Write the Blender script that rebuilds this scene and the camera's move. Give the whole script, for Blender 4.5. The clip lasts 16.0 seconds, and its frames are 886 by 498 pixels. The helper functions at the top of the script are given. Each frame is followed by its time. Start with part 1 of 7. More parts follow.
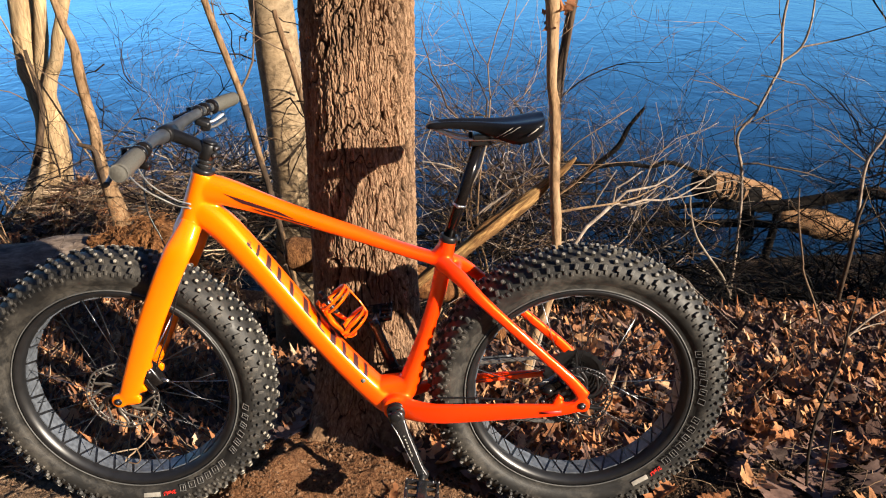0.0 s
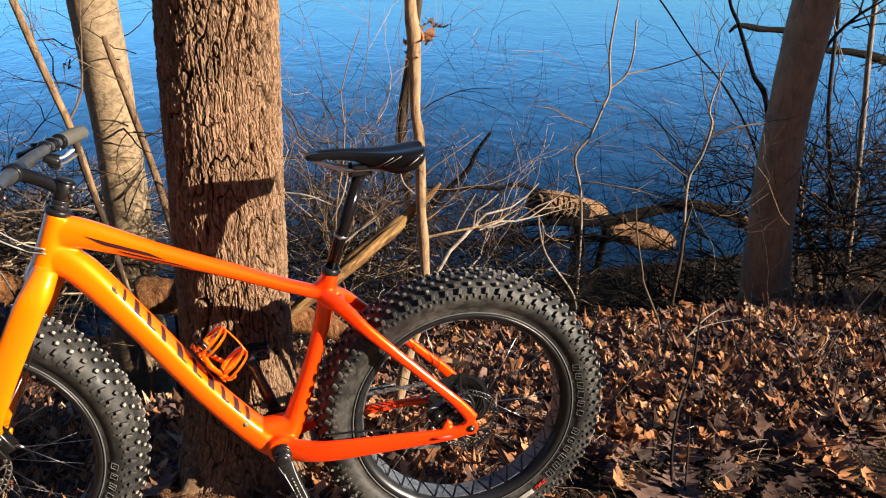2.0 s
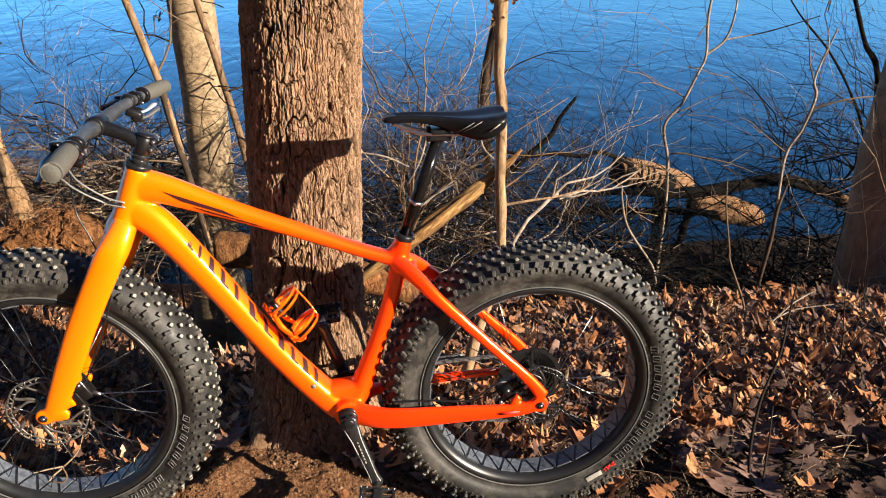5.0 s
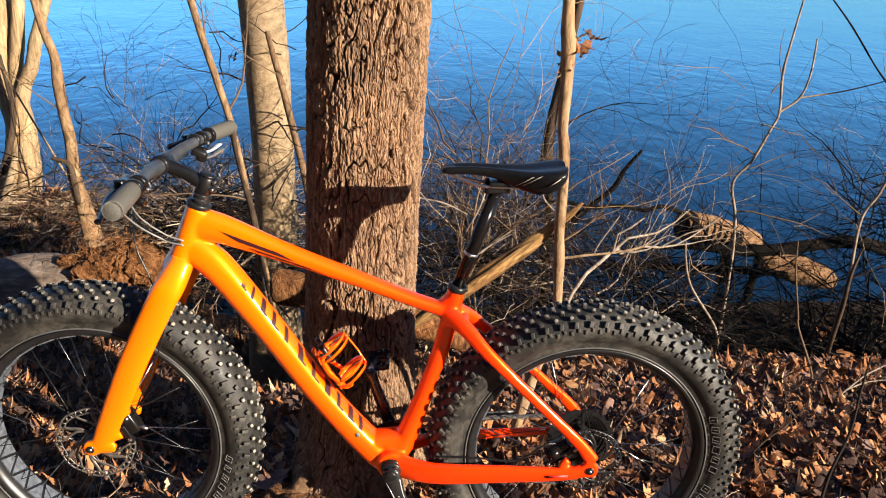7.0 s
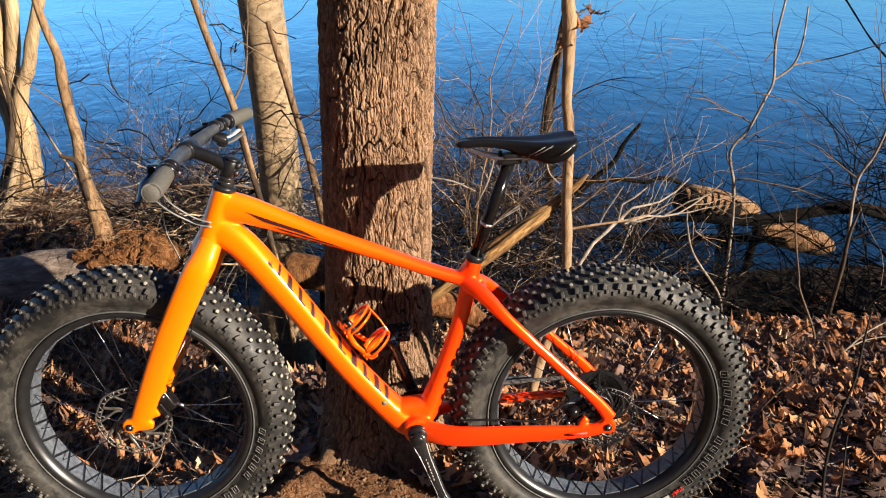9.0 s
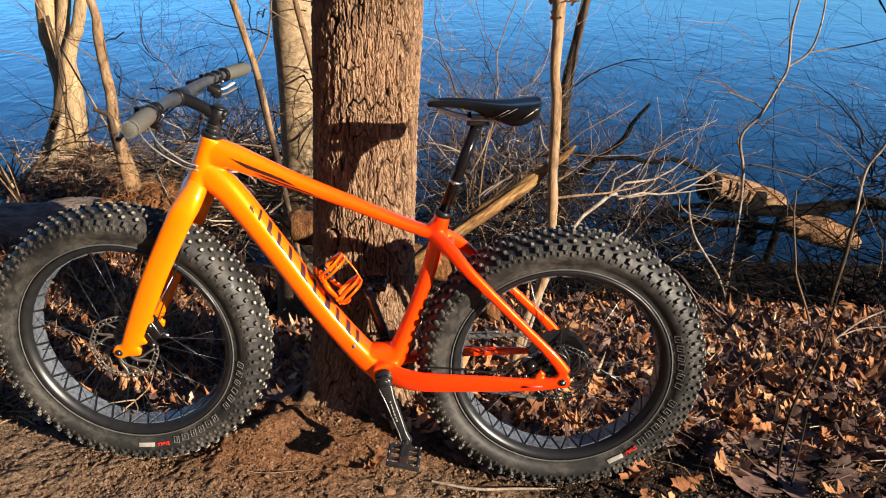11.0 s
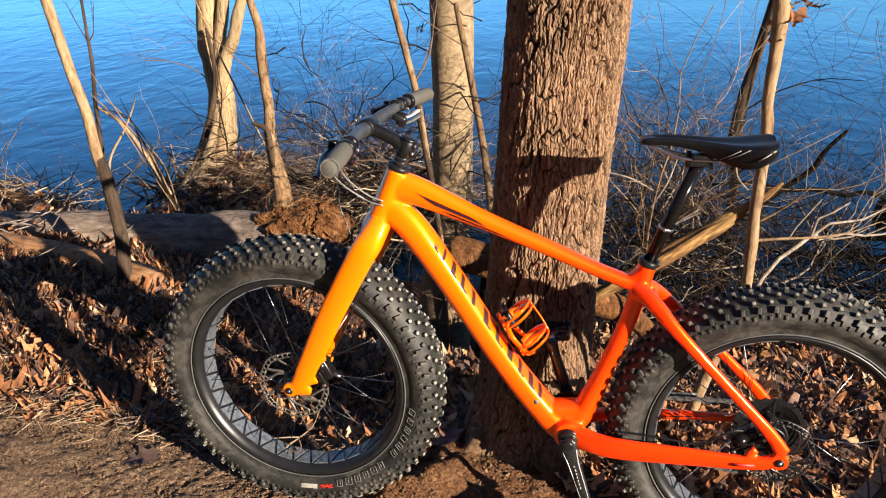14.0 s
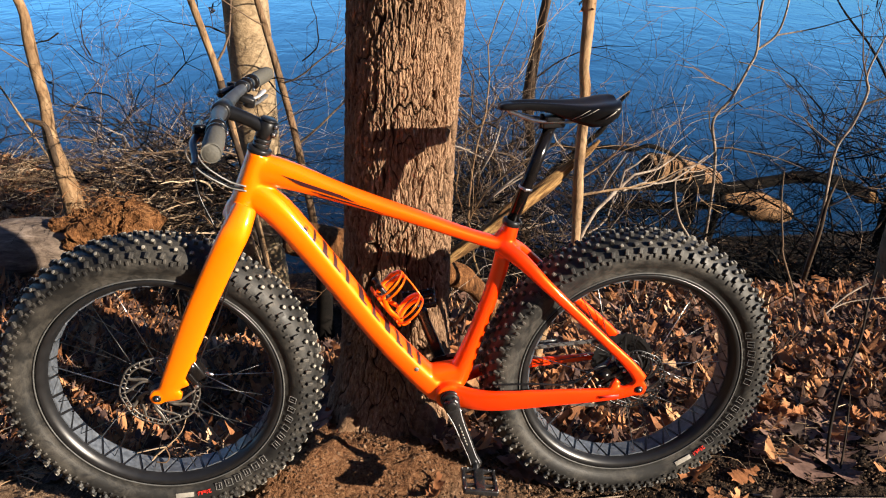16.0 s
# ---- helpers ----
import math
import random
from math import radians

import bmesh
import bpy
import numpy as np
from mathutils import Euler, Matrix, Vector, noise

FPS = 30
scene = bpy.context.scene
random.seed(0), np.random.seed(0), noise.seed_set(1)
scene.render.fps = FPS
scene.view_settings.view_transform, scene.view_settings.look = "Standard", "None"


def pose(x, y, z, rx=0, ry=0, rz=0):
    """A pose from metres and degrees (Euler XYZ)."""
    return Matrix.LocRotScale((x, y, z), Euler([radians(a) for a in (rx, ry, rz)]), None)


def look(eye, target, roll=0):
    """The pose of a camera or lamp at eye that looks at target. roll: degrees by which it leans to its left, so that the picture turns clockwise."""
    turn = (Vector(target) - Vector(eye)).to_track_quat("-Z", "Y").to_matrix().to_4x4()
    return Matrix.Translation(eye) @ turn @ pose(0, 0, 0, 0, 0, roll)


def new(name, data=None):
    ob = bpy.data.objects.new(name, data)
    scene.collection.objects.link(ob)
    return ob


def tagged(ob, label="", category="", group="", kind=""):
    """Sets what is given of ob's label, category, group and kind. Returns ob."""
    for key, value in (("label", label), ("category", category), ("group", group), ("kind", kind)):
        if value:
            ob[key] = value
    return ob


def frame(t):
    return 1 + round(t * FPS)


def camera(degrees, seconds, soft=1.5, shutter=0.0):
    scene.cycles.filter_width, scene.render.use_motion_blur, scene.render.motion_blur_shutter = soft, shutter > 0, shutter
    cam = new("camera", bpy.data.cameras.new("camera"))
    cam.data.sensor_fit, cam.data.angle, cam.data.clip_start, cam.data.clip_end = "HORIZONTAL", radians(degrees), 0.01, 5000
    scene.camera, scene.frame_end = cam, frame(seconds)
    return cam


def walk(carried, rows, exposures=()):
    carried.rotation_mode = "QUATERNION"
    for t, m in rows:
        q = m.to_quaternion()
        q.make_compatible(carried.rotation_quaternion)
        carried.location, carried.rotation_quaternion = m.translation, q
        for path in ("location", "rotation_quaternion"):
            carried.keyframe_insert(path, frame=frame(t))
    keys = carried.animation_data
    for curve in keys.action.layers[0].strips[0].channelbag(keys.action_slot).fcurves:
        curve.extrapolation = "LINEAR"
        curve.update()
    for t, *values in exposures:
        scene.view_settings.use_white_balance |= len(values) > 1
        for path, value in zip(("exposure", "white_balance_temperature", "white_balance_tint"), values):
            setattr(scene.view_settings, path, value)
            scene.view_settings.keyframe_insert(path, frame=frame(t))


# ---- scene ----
cam = camera(59.8, 16.0, 1.1)
PATH = [
    (0, (0.04, 0.018, 1.521), (0.002, 1.838, 0.693), -0.7),
    (0.5, (-0.005, 0.029, 1.545), (0.068, 1.865, 0.754), -0.7),
    (1, (-0.091, 0.044, 1.531), (0.157, 1.873, 0.76), -0.4),
    (1.5, (-0.119, 0.044, 1.526), (0.253, 1.853, 0.758), 0.8),
    (2, (-0.079, 0.041, 1.529), (0.317, 1.845, 0.761), 1.6),
    (2.5, (-0.02, 0.046, 1.528), (0.285, 1.855, 0.732), 1.9),
    (3, (0.024, 0.042, 1.522), (0.213, 1.851, 0.689), 1.9),
    (3.2, (0.029, 0.041, 1.519), (0.187, 1.847, 0.676), 1.9),
    (5.3, (-0.091, 0.11, 1.524), (0.129, 1.899, 0.66), 1.8),
    (5.5, (-0.108, 0.112, 1.528), (0.137, 1.91, 0.687), 1.7),
    (6, (-0.162, 0.107, 1.535), (0.08, 1.933, 0.755), 1.5),
    (6.5, (-0.16, 0.12, 1.53), (0.003, 1.973, 0.793), 2.4),
    (7, (-0.055, 0.139, 1.533), (-0.012, 1.982, 0.76), 2.8),
    (7.5, (0.005, 0.126, 1.526), (-0.053, 1.945, 0.696), 1.8),
    (8, (-0.012, 0.091, 1.518), (-0.104, 1.905, 0.681), 0.4),
    (8.5, (-0.092, 0.068, 1.531), (-0.082, 1.896, 0.72), 0.2),
    (8.7, (-0.11, 0.063, 1.529), (-0.053, 1.894, 0.727), 0.4),
    (10.8, (0.061, -0.035, 1.525), (0.008, 1.777, 0.681), 2.2),
    (11, (0.08, -0.064, 1.515), (0.02, 1.746, 0.665), 2.3),
    (11.5, (0.173, -0.085, 1.538), (0.056, 1.694, 0.632), 2.1),
    (12, (0.235, -0.087, 1.524), (0.054, 1.674, 0.593), 1.5),
    (12.5, (0.16, -0.068, 1.524), (-0.038, 1.7, 0.609), 1.8),
    (13, (0.01, -0.041, 1.528), (-0.165, 1.745, 0.643), 4.1),
    (13.5, (-0.08, 0.006, 1.514), (-0.349, 1.79, 0.649), 4.2),
    (14, (-0.122, 0.115, 1.518), (-0.483, 1.893, 0.677), 0.8),
    (14.5, (-0.143, 0.206, 1.531), (-0.428, 1.996, 0.686), -1.1),
    (15, (-0.182, 0.215, 1.519), (-0.3, 2.02, 0.667), -0.4),
    (15.5, (-0.278, 0.163, 1.517), (-0.193, 1.961, 0.646), 0.7),
    (16, (-0.325, 0.082, 1.503), (-0.123, 1.872, 0.633), 2.3),
]
# the clip's camera opens and closes a little on the way
STOPS = [(0, 1.50), (2, 1.54), (3, 1.58), (5.5, 1.68), (6.5, 1.64), (7.5, 1.56), (8.5, 1.52), (11, 1.50), (12, 1.54), (13.5, 1.60), (14.5, 1.54), (15.5, 1.48), (16, 1.51)]
walk(cam, [(t, look(eye, target, roll)) for t, eye, target, roll in PATH], STOPS)

# ---- light ----
SUN = Vector((0.85, -0.545, 0.370)).normalized()
world = bpy.data.worlds.new("sky")
scene.world = world
world.use_nodes = True
wn = world.node_tree.nodes
sky = wn.new("ShaderNodeTexSky")
sky.sky_type, sky.sun_disc = "NISHITA", False
sky.sun_elevation, sky.sun_rotation = math.asin(SUN.z), math.atan2(SUN.x, SUN.y)
sky.altitude, sky.air_density, sky.dust_density, sky.ozone_density = 2200, 1.0, 0.0, 6.5
world.node_tree.links.new(sky.outputs[0], wn["Background"].inputs[0])
wn["Background"].inputs[1].default_value = 0.052
sun = new("sun", bpy.data.lights.new("sun", "SUN"))
sun.data.energy, sun.data.angle, sun.data.color = 5.0, radians(0.53), (1.0, 0.87, 0.70)
sun.matrix_world = look(SUN * 30, (0, 0, 0))


# ---- materials ----
def material(name, rough=0.5, metal=0.0, **extra):
    m = bpy.data.materials.new(name)
    m.use_nodes = True
    b = m.node_tree.nodes["Principled BSDF"]
    b.inputs["Roughness"].default_value, b.inputs["Metallic"].default_value = rough, metal
    for key, value in extra.items():
        b.inputs[key.replace("_", " ")].default_value = value
    return m, m.node_tree.nodes, m.node_tree.links, b


def ramp_of(nodes, stops):
    r = nodes.new("ShaderNodeValToRGB")
    e = r.color_ramp.elements
    while len(e) < len(stops):
        e.new(0.5)
    for el, (p, c) in zip(e, stops):
        el.position, el.color = p, (*c, 1)
    return r


def noise_node(nodes, links, scale, detail=5, rough=0.6, stretch=None, distortion=0.0):
    n = nodes.new("ShaderNodeTexNoise")
    n.inputs["Scale"].default_value, n.inputs["Detail"].default_value = scale, detail
    n.inputs["Roughness"].default_value, n.inputs["Distortion"].default_value = rough, distortion
    co = nodes.new("ShaderNodeTexCoord")
    mp = nodes.new("ShaderNodeMapping")
    if stretch:
        mp.inputs["Scale"].default_value = stretch
    links.new(co.outputs["Object"], mp.inputs[0])
    links.new(mp.outputs[0], n.inputs["Vector"])
    return n


def bump_to(nodes, links, bsdf, source, strength, distance):
    b = nodes.new("ShaderNodeBump")
    b.inputs["Strength"].default_value, b.inputs["Distance"].default_value = strength, distance
    links.new(source, b.inputs["Height"])
    links.new(b.outputs[0], bsdf.inputs["Normal"])
    return b


def blend(nodes, links, a, b, factor, mode="MIX"):
    mx = nodes.new("ShaderNodeMix")
    mx.data_type, mx.blend_type = "RGBA", mode
    for sock, v in ((mx.inputs[0], factor), (mx.inputs[6], a), (mx.inputs[7], b)):
        if isinstance(v, (int, float)):
            sock.default_value = v
        elif isinstance(v, tuple):
            sock.default_value = (*v, 1)
        else:
            links.new(v, sock)
    return mx.outputs[2]


def simple(name, color, rough=0.5, metal=0.0, vary=0.25, scale=60, bump=0.0, **extra):
    """A plain surface with slight unevenness of tone and gloss."""
    m, n, l, b = material(name, rough, metal, **extra)
    t = noise_node(n, l, scale)
    lo, hi = tuple(c * (1 - vary) for c in color), tuple(min(1, c * (1 + vary)) for c in color)
    r = ramp_of(n, [(0.3, lo), (0.7, hi)])
    l.new(t.outputs[0], r.inputs[0])
    l.new(r.outputs[0], b.inputs["Base Color"])
    if bump:
        bump_to(n, l, b, t.outputs[0], bump, 0.003)
    return m


def bark_material(name, dark, mid, light, along=(1, 1, 0.25), scale=30, bump=0.6, depth=0.006, rough=0.9):
    m, n, l, b = material(name, rough, Specular_IOR_Level=0.12)
    big = noise_node(n, l, scale * 0.12, 3)
    fine = noise_node(n, l, scale, 8, 0.68, along, 0.4)
    r = ramp_of(n, [(0.28, dark), (0.5, mid), (0.74, light)])
    l.new(fine.outputs[0], r.inputs[0])
    tint = ramp_of(n, [(0.3, (0.72, 0.72, 0.74)), (0.7, (1.12, 1.06, 1.0))])
    l.new(big.outputs[0], tint.inputs[0])
    l.new(blend(n, l, r.outputs[0], tint.outputs[0], 1.0, "MULTIPLY"), b.inputs["Base Color"])
    grain = noise_node(n, l, scale * 3.2, 4, 0.6, along)
    h = n.new("ShaderNodeMath")
    h.operation = "MULTIPLY_ADD"
    h.inputs[1].default_value = 0.4
    l.new(grain.outputs[0], h.inputs[0])
    l.new(fine.outputs[0], h.inputs[2])
    bump_to(n, l, b, h.outputs[0], bump, depth)
    return m


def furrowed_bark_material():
    """Grey-tan plates of bark split by cracks of red-brown inner layer, with furrow shade painted in."""
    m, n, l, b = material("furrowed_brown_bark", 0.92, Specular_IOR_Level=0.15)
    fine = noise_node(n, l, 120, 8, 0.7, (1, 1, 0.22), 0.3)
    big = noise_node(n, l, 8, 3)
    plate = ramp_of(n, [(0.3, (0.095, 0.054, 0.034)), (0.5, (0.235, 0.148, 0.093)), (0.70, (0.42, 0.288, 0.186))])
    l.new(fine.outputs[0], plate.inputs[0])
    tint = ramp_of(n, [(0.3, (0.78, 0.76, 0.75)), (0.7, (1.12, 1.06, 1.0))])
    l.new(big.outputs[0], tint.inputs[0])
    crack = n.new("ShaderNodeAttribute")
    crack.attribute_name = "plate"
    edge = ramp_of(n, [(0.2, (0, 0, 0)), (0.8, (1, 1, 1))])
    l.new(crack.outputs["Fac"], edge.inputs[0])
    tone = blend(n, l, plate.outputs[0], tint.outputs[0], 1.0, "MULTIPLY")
    # low plate values darken the colour, painting shade into the furrows
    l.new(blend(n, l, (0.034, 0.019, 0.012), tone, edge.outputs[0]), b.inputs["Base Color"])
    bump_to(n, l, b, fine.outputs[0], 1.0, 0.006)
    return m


def random_tone(name, stops, rough=0.8, per_object=False, bump=0.3, scale=90, trans=0.0):
    """Pieces of differing tone: by island in a joined mesh, or by object."""
    m, n, l, b = material(name, rough, Specular_IOR_Level=0.15)
    if per_object:
        src = n.new("ShaderNodeObjectInfo").outputs["Random"]
    else:
        src = n.new("ShaderNodeNewGeometry").outputs["Random Per Island"]
    r = ramp_of(n, stops)
    l.new(src, r.inputs[0])
    t = noise_node(n, l, scale, 4)
    tint = ramp_of(n, [(0.3, (0.62, 0.6, 0.58)), (0.7, (1.15, 1.12, 1.08))])
    l.new(t.outputs[0], tint.inputs[0])
    l.new(blend(n, l, r.outputs[0], tint.outputs[0], 1.0, "MULTIPLY"), b.inputs["Base Color"])
    bump_to(n, l, b, t.outputs[0], bump, 0.003)
    if trans:
        tr = n.new("ShaderNodeBsdfTranslucent")
        l.new(r.outputs[0], tr.inputs[0])
        mix = n.new("ShaderNodeMixShader")
        mix.inputs[0].default_value = trans
        l.new(b.outputs[0], mix.inputs[1])
        l.new(tr.outputs[0], mix.inputs[2])
        l.new(mix.outputs[0], n["Material Output"].inputs[0])
    return m


DECAL_DARK = simple("dark_decal", (0.035, 0.007, 0.009), 0.6, 0, 0.2, 60, 0.0, Specular_IOR_Level=0.2)
DECAL_PALE = simple("pale_decal", (0.30, 0.28, 0.245), 0.5)
DECAL_RED = simple("red_print", (0.65, 0.03, 0.02), 0.5)
STUD = simple("pale_stud", (0.25, 0.228, 0.188), 0.6, 0.0, 0.5, 120)
GREY_STUD = simple("dull_grey_stud", (0.15, 0.14, 0.12), 0.6, 0.0, 0.6, 90)
DISC = simple("dark_disc_steel", (0.145, 0.13, 0.115), 0.45, 0.6, 0.4, 90)


def dusty_rubber(name, black, dust, amount):
    """Black rubber scuffed and dusted with dry earth."""
    m, n, l, b = material(name, 0.5, 0.0, Specular_IOR_Level=0.4)
    scuff = noise_node(n, l, 34, 9, 0.75, (1, 2.2, 1), 0.6)
    patch = noise_node(n, l, 7, 4, 0.6)
    h = n.new("ShaderNodeMath")
    h.operation = "MULTIPLY"
    l.new(scuff.outputs[0], h.inputs[0])
    l.new(patch.outputs[0], h.inputs[1])
    mask = ramp_of(n, [(0.22, (0, 0, 0)), (0.42, (amount, amount, amount))])
    l.new(h.outputs[0], mask.inputs[0])
    l.new(blend(n, l, black, dust, mask.outputs[0]), b.inputs["Base Color"])
    rough = ramp_of(n, [(0.3, (0.42, 0.42, 0.42)), (0.7, (0.75, 0.75, 0.75))])
    l.new(scuff.outputs[0], rough.inputs[0])
    l.new(rough.outputs[0], b.inputs["Roughness"])
    bump_to(n, l, b, scuff.outputs[0], 0.35, 0.002)
    return m


RUBBER = dusty_rubber("tyre_rubber", (0.012, 0.0118, 0.0115), (0.12, 0.107, 0.09), 0.6)
KNOB = dusty_rubber("tread_rubber", (0.024, 0.0235, 0.023), (0.17, 0.15, 0.124), 0.7)
PRINT = simple("grey_sidewall_print", (0.13, 0.128, 0.122), 0.55, 0, 0.6, 140)
POST = simple("black_seatpost", (0.006, 0.005, 0.005), 0.12, 0, 0.2, 60, 0.0, Specular_IOR_Level=0.22)
RIM = simple("satin_black_rim", (0.010, 0.010, 0.011), 0.34, 0.0, 0.3, 40, 0.0, Specular_IOR_Level=0.5)
STRIP = simple("grey_rim_strip", (0.085, 0.095, 0.112), 0.35, 0, 0.5, 70)
BEAD = simple("worn_bead_rubber", (0.07, 0.07, 0.068), 0.7)
BLACK = simple("black_anodised", (0.012, 0.012, 0.013), 0.32, 0.2, 0.3, 70)
GLOSS = simple("gloss_black", (0.007, 0.006, 0.006), 0.22, 0, 0.2, 60, 0.0, Specular_IOR_Level=0.3)
CRANK_MAT = simple("polished_dark_alloy", (0.05, 0.05, 0.052), 0.22, 0.7, 0.3, 60)
GRIP = simple("grey_grip_rubber", (0.075, 0.071, 0.060), 0.7, 0, 0.2, 200, 0.3)
STEEL = simple("bright_steel", (0.55, 0.55, 0.56), 0.28, 1.0, 0.15, 80)
DULL = simple("dull_steel", (0.27, 0.265, 0.26), 0.42, 0.8, 0.3, 80)
LEVER = simple("polished_lever_alloy", (0.72, 0.72, 0.75), 0.32, 0.5, 0.15, 80)
BAR_MAT = simple("scuffed_grey_bar", (0.05, 0.053, 0.058), 0.42, 0, 0.35, 45, 0.1)
SADDLE = simple("black_saddle_cover", (0.006, 0.0062, 0.0075), 0.36, 0, 0.25, 140, 0.08, Specular_IOR_Level=0.2)
CABLE = simple("pale_cable_housing", (0.2, 0.195, 0.185), 0.4)
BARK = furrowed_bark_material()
ROOT = bark_material("earthy_root_bark", (0.05, 0.028, 0.016), (0.15, 0.092, 0.054), (0.29, 0.19, 0.115), (1, 1, 0.5), 60, 1.0, 0.010)
SMOOTH_BARK = bark_material("smooth_tan_bark", (0.13, 0.092, 0.056), (0.28, 0.208, 0.128), (0.41, 0.315, 0.20), (1, 1, 1.6), 26, 0.9, 0.005)
PALE_TREE = bark_material("pale_fluted_bark", (0.13, 0.08, 0.044), (0.38, 0.27, 0.15), (0.54, 0.41, 0.25), (1, 1, 0.10), 40, 1.0, 0.014)
GREY_BARK = bark_material("smooth_grey_bark", (0.17, 0.112, 0.072), (0.27, 0.185, 0.122), (0.37, 0.26, 0.175), (1, 1, 0.4), 30, 0.35, 0.004)
BROWN_BARK = bark_material("brown_sapling_bark", (0.05, 0.03, 0.018), (0.16, 0.10, 0.058), (0.30, 0.205, 0.125), (1, 1, 0.3), 42, 0.9, 0.006)
BROWN_TAN = bark_material("tan_sapling_bark", (0.06, 0.036, 0.02), (0.22, 0.14, 0.078), (0.38, 0.265, 0.155), (1, 1, 0.3), 42, 0.9, 0.006)
GREY_STEM = bark_material("grey_twig_bark", (0.09, 0.068, 0.052), (0.24, 0.19, 0.15), (0.42, 0.35, 0.29), (1, 1, 0.3), 60, 0.7, 0.004)
PALE_BARK = bark_material("pale_sapling_bark", (0.075, 0.046, 0.026), (0.30, 0.20, 0.115), (0.49, 0.35, 0.21), (1, 1, 0.3), 42, 0.9, 0.006)
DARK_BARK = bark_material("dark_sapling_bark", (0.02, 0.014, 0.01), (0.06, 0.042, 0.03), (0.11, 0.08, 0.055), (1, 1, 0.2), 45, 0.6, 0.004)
BLACK_BARK = bark_material("near_black_bark", (0.002, 0.0016, 0.0013), (0.005, 0.004, 0.0034), (0.013, 0.010, 0.008), (0.3, 1, 1), 40, 0.8, 0.006, 0.9)
LOG_BARK = bark_material("weathered_log_bark", (0.045, 0.034, 0.028), (0.21, 0.163, 0.13), (0.40, 0.33, 0.275), (0.25, 1, 1), 34, 1.0, 0.012)
ROTTEN = bark_material("rotten_red_wood", (0.02, 0.008, 0.004), (0.145, 0.064, 0.025), (0.32, 0.16, 0.067), (1, 1, 0.3), 60, 1.0, 0.014)
CHEWED = bark_material("bare_tan_wood", (0.10, 0.052, 0.026), (0.22, 0.128, 0.068), (0.33, 0.21, 0.12), (1, 1, 1), 26, 0.5, 0.005)
SPLIT = bark_material("split_yellow_wood", (0.022, 0.012, 0.007), (0.16, 0.088, 0.038), (0.60, 0.38, 0.15), (0.16, 1, 1), 36, 1.0, 0.012)
TWIG = random_tone("bare_twigs", [(0.0, (0.03, 0.019, 0.012)), (0.4, (0.09, 0.056, 0.035)), (0.75, (0.16, 0.115, 0.08)), (0.9, (0.2, 0.15, 0.115)), (1.0, (0.42, 0.36, 0.31))])
TWIG_DARK = random_tone("dark_twigs", [(0.0, (0.008, 0.005, 0.004)), (0.6, (0.018, 0.012, 0.0085)), (1.0, (0.07, 0.046, 0.03))])
# near-black: the shade inside the brush is put into this twig tone
TWIG_SHADE = random_tone("shade_black_twigs", [(0.0, (0.002, 0.0016, 0.0013)), (0.8, (0.005, 0.004, 0.0033)), (1.0, (0.018, 0.013, 0.010))])
STRAW = random_tone("dry_stalks", [(0.0, (0.06, 0.033, 0.018)), (0.5, (0.19, 0.112, 0.06)), (1.0, (0.44, 0.32, 0.2))])
LEAF_STOPS = [(0.0, (0.045, 0.03, 0.026)), (0.28, (0.12, 0.066, 0.05)), (0.5, (0.245, 0.107, 0.05)), (0.72, (0.43, 0.183, 0.08)), (0.9, (0.54, 0.29, 0.143)), (1.0, (0.62, 0.45, 0.30))]
OLD_LEAVES = random_tone("matted_old_leaves", [(0.0, (0.045, 0.03, 0.027)), (0.5, (0.15, 0.092, 0.076)), (1.0, (0.27, 0.17, 0.135))], 0.8, False, 0.5, 60)
LEAVES = random_tone("dry_oak_leaves", LEAF_STOPS, 0.75, False, 0.6, 60, 0.15)
LEAF_ONE = random_tone("dry_oak_leaf", LEAF_STOPS, 0.75, True, 0.6, 60, 0.15)
EARTH_CRUMBS = random_tone("earth_crumbs", [(0.0, (0.075, 0.04, 0.023)), (0.6, (0.17, 0.098, 0.058)), (1.0, (0.24, 0.15, 0.093))], 0.95)
CRUMBS = random_tone("mulch_crumbs", [(0.0, (0.012, 0.008, 0.006)), (0.5, (0.055, 0.034, 0.022)), (0.8, (0.14, 0.088, 0.053)), (1.0, (0.26, 0.175, 0.115))], 0.95)
RED_LOG = bark_material("red_tan_log_wood", (0.10, 0.045, 0.022), (0.38, 0.20, 0.10), (0.56, 0.35, 0.19), (0.3, 1, 1), 36, 1.0, 0.01)
ROTTEN_FIBRE = random_tone("red_wood_fibre", [(0.0, (0.07, 0.028, 0.012)), (0.6, (0.22, 0.10, 0.04)), (1.0, (0.38, 0.20, 0.09))])
STALKS = random_tone("pale_dry_stalks", [(0.0, (0.12, 0.074, 0.044)), (0.5, (0.35, 0.24, 0.148)), (1.0, (0.56, 0.44, 0.31))])
DEAD_WOOD = bark_material("bleached_dead_wood", (0.1, 0.078, 0.06), (0.25, 0.205, 0.165), (0.42, 0.36, 0.30), (1, 1, 0.4), 50, 0.6, 0.004)


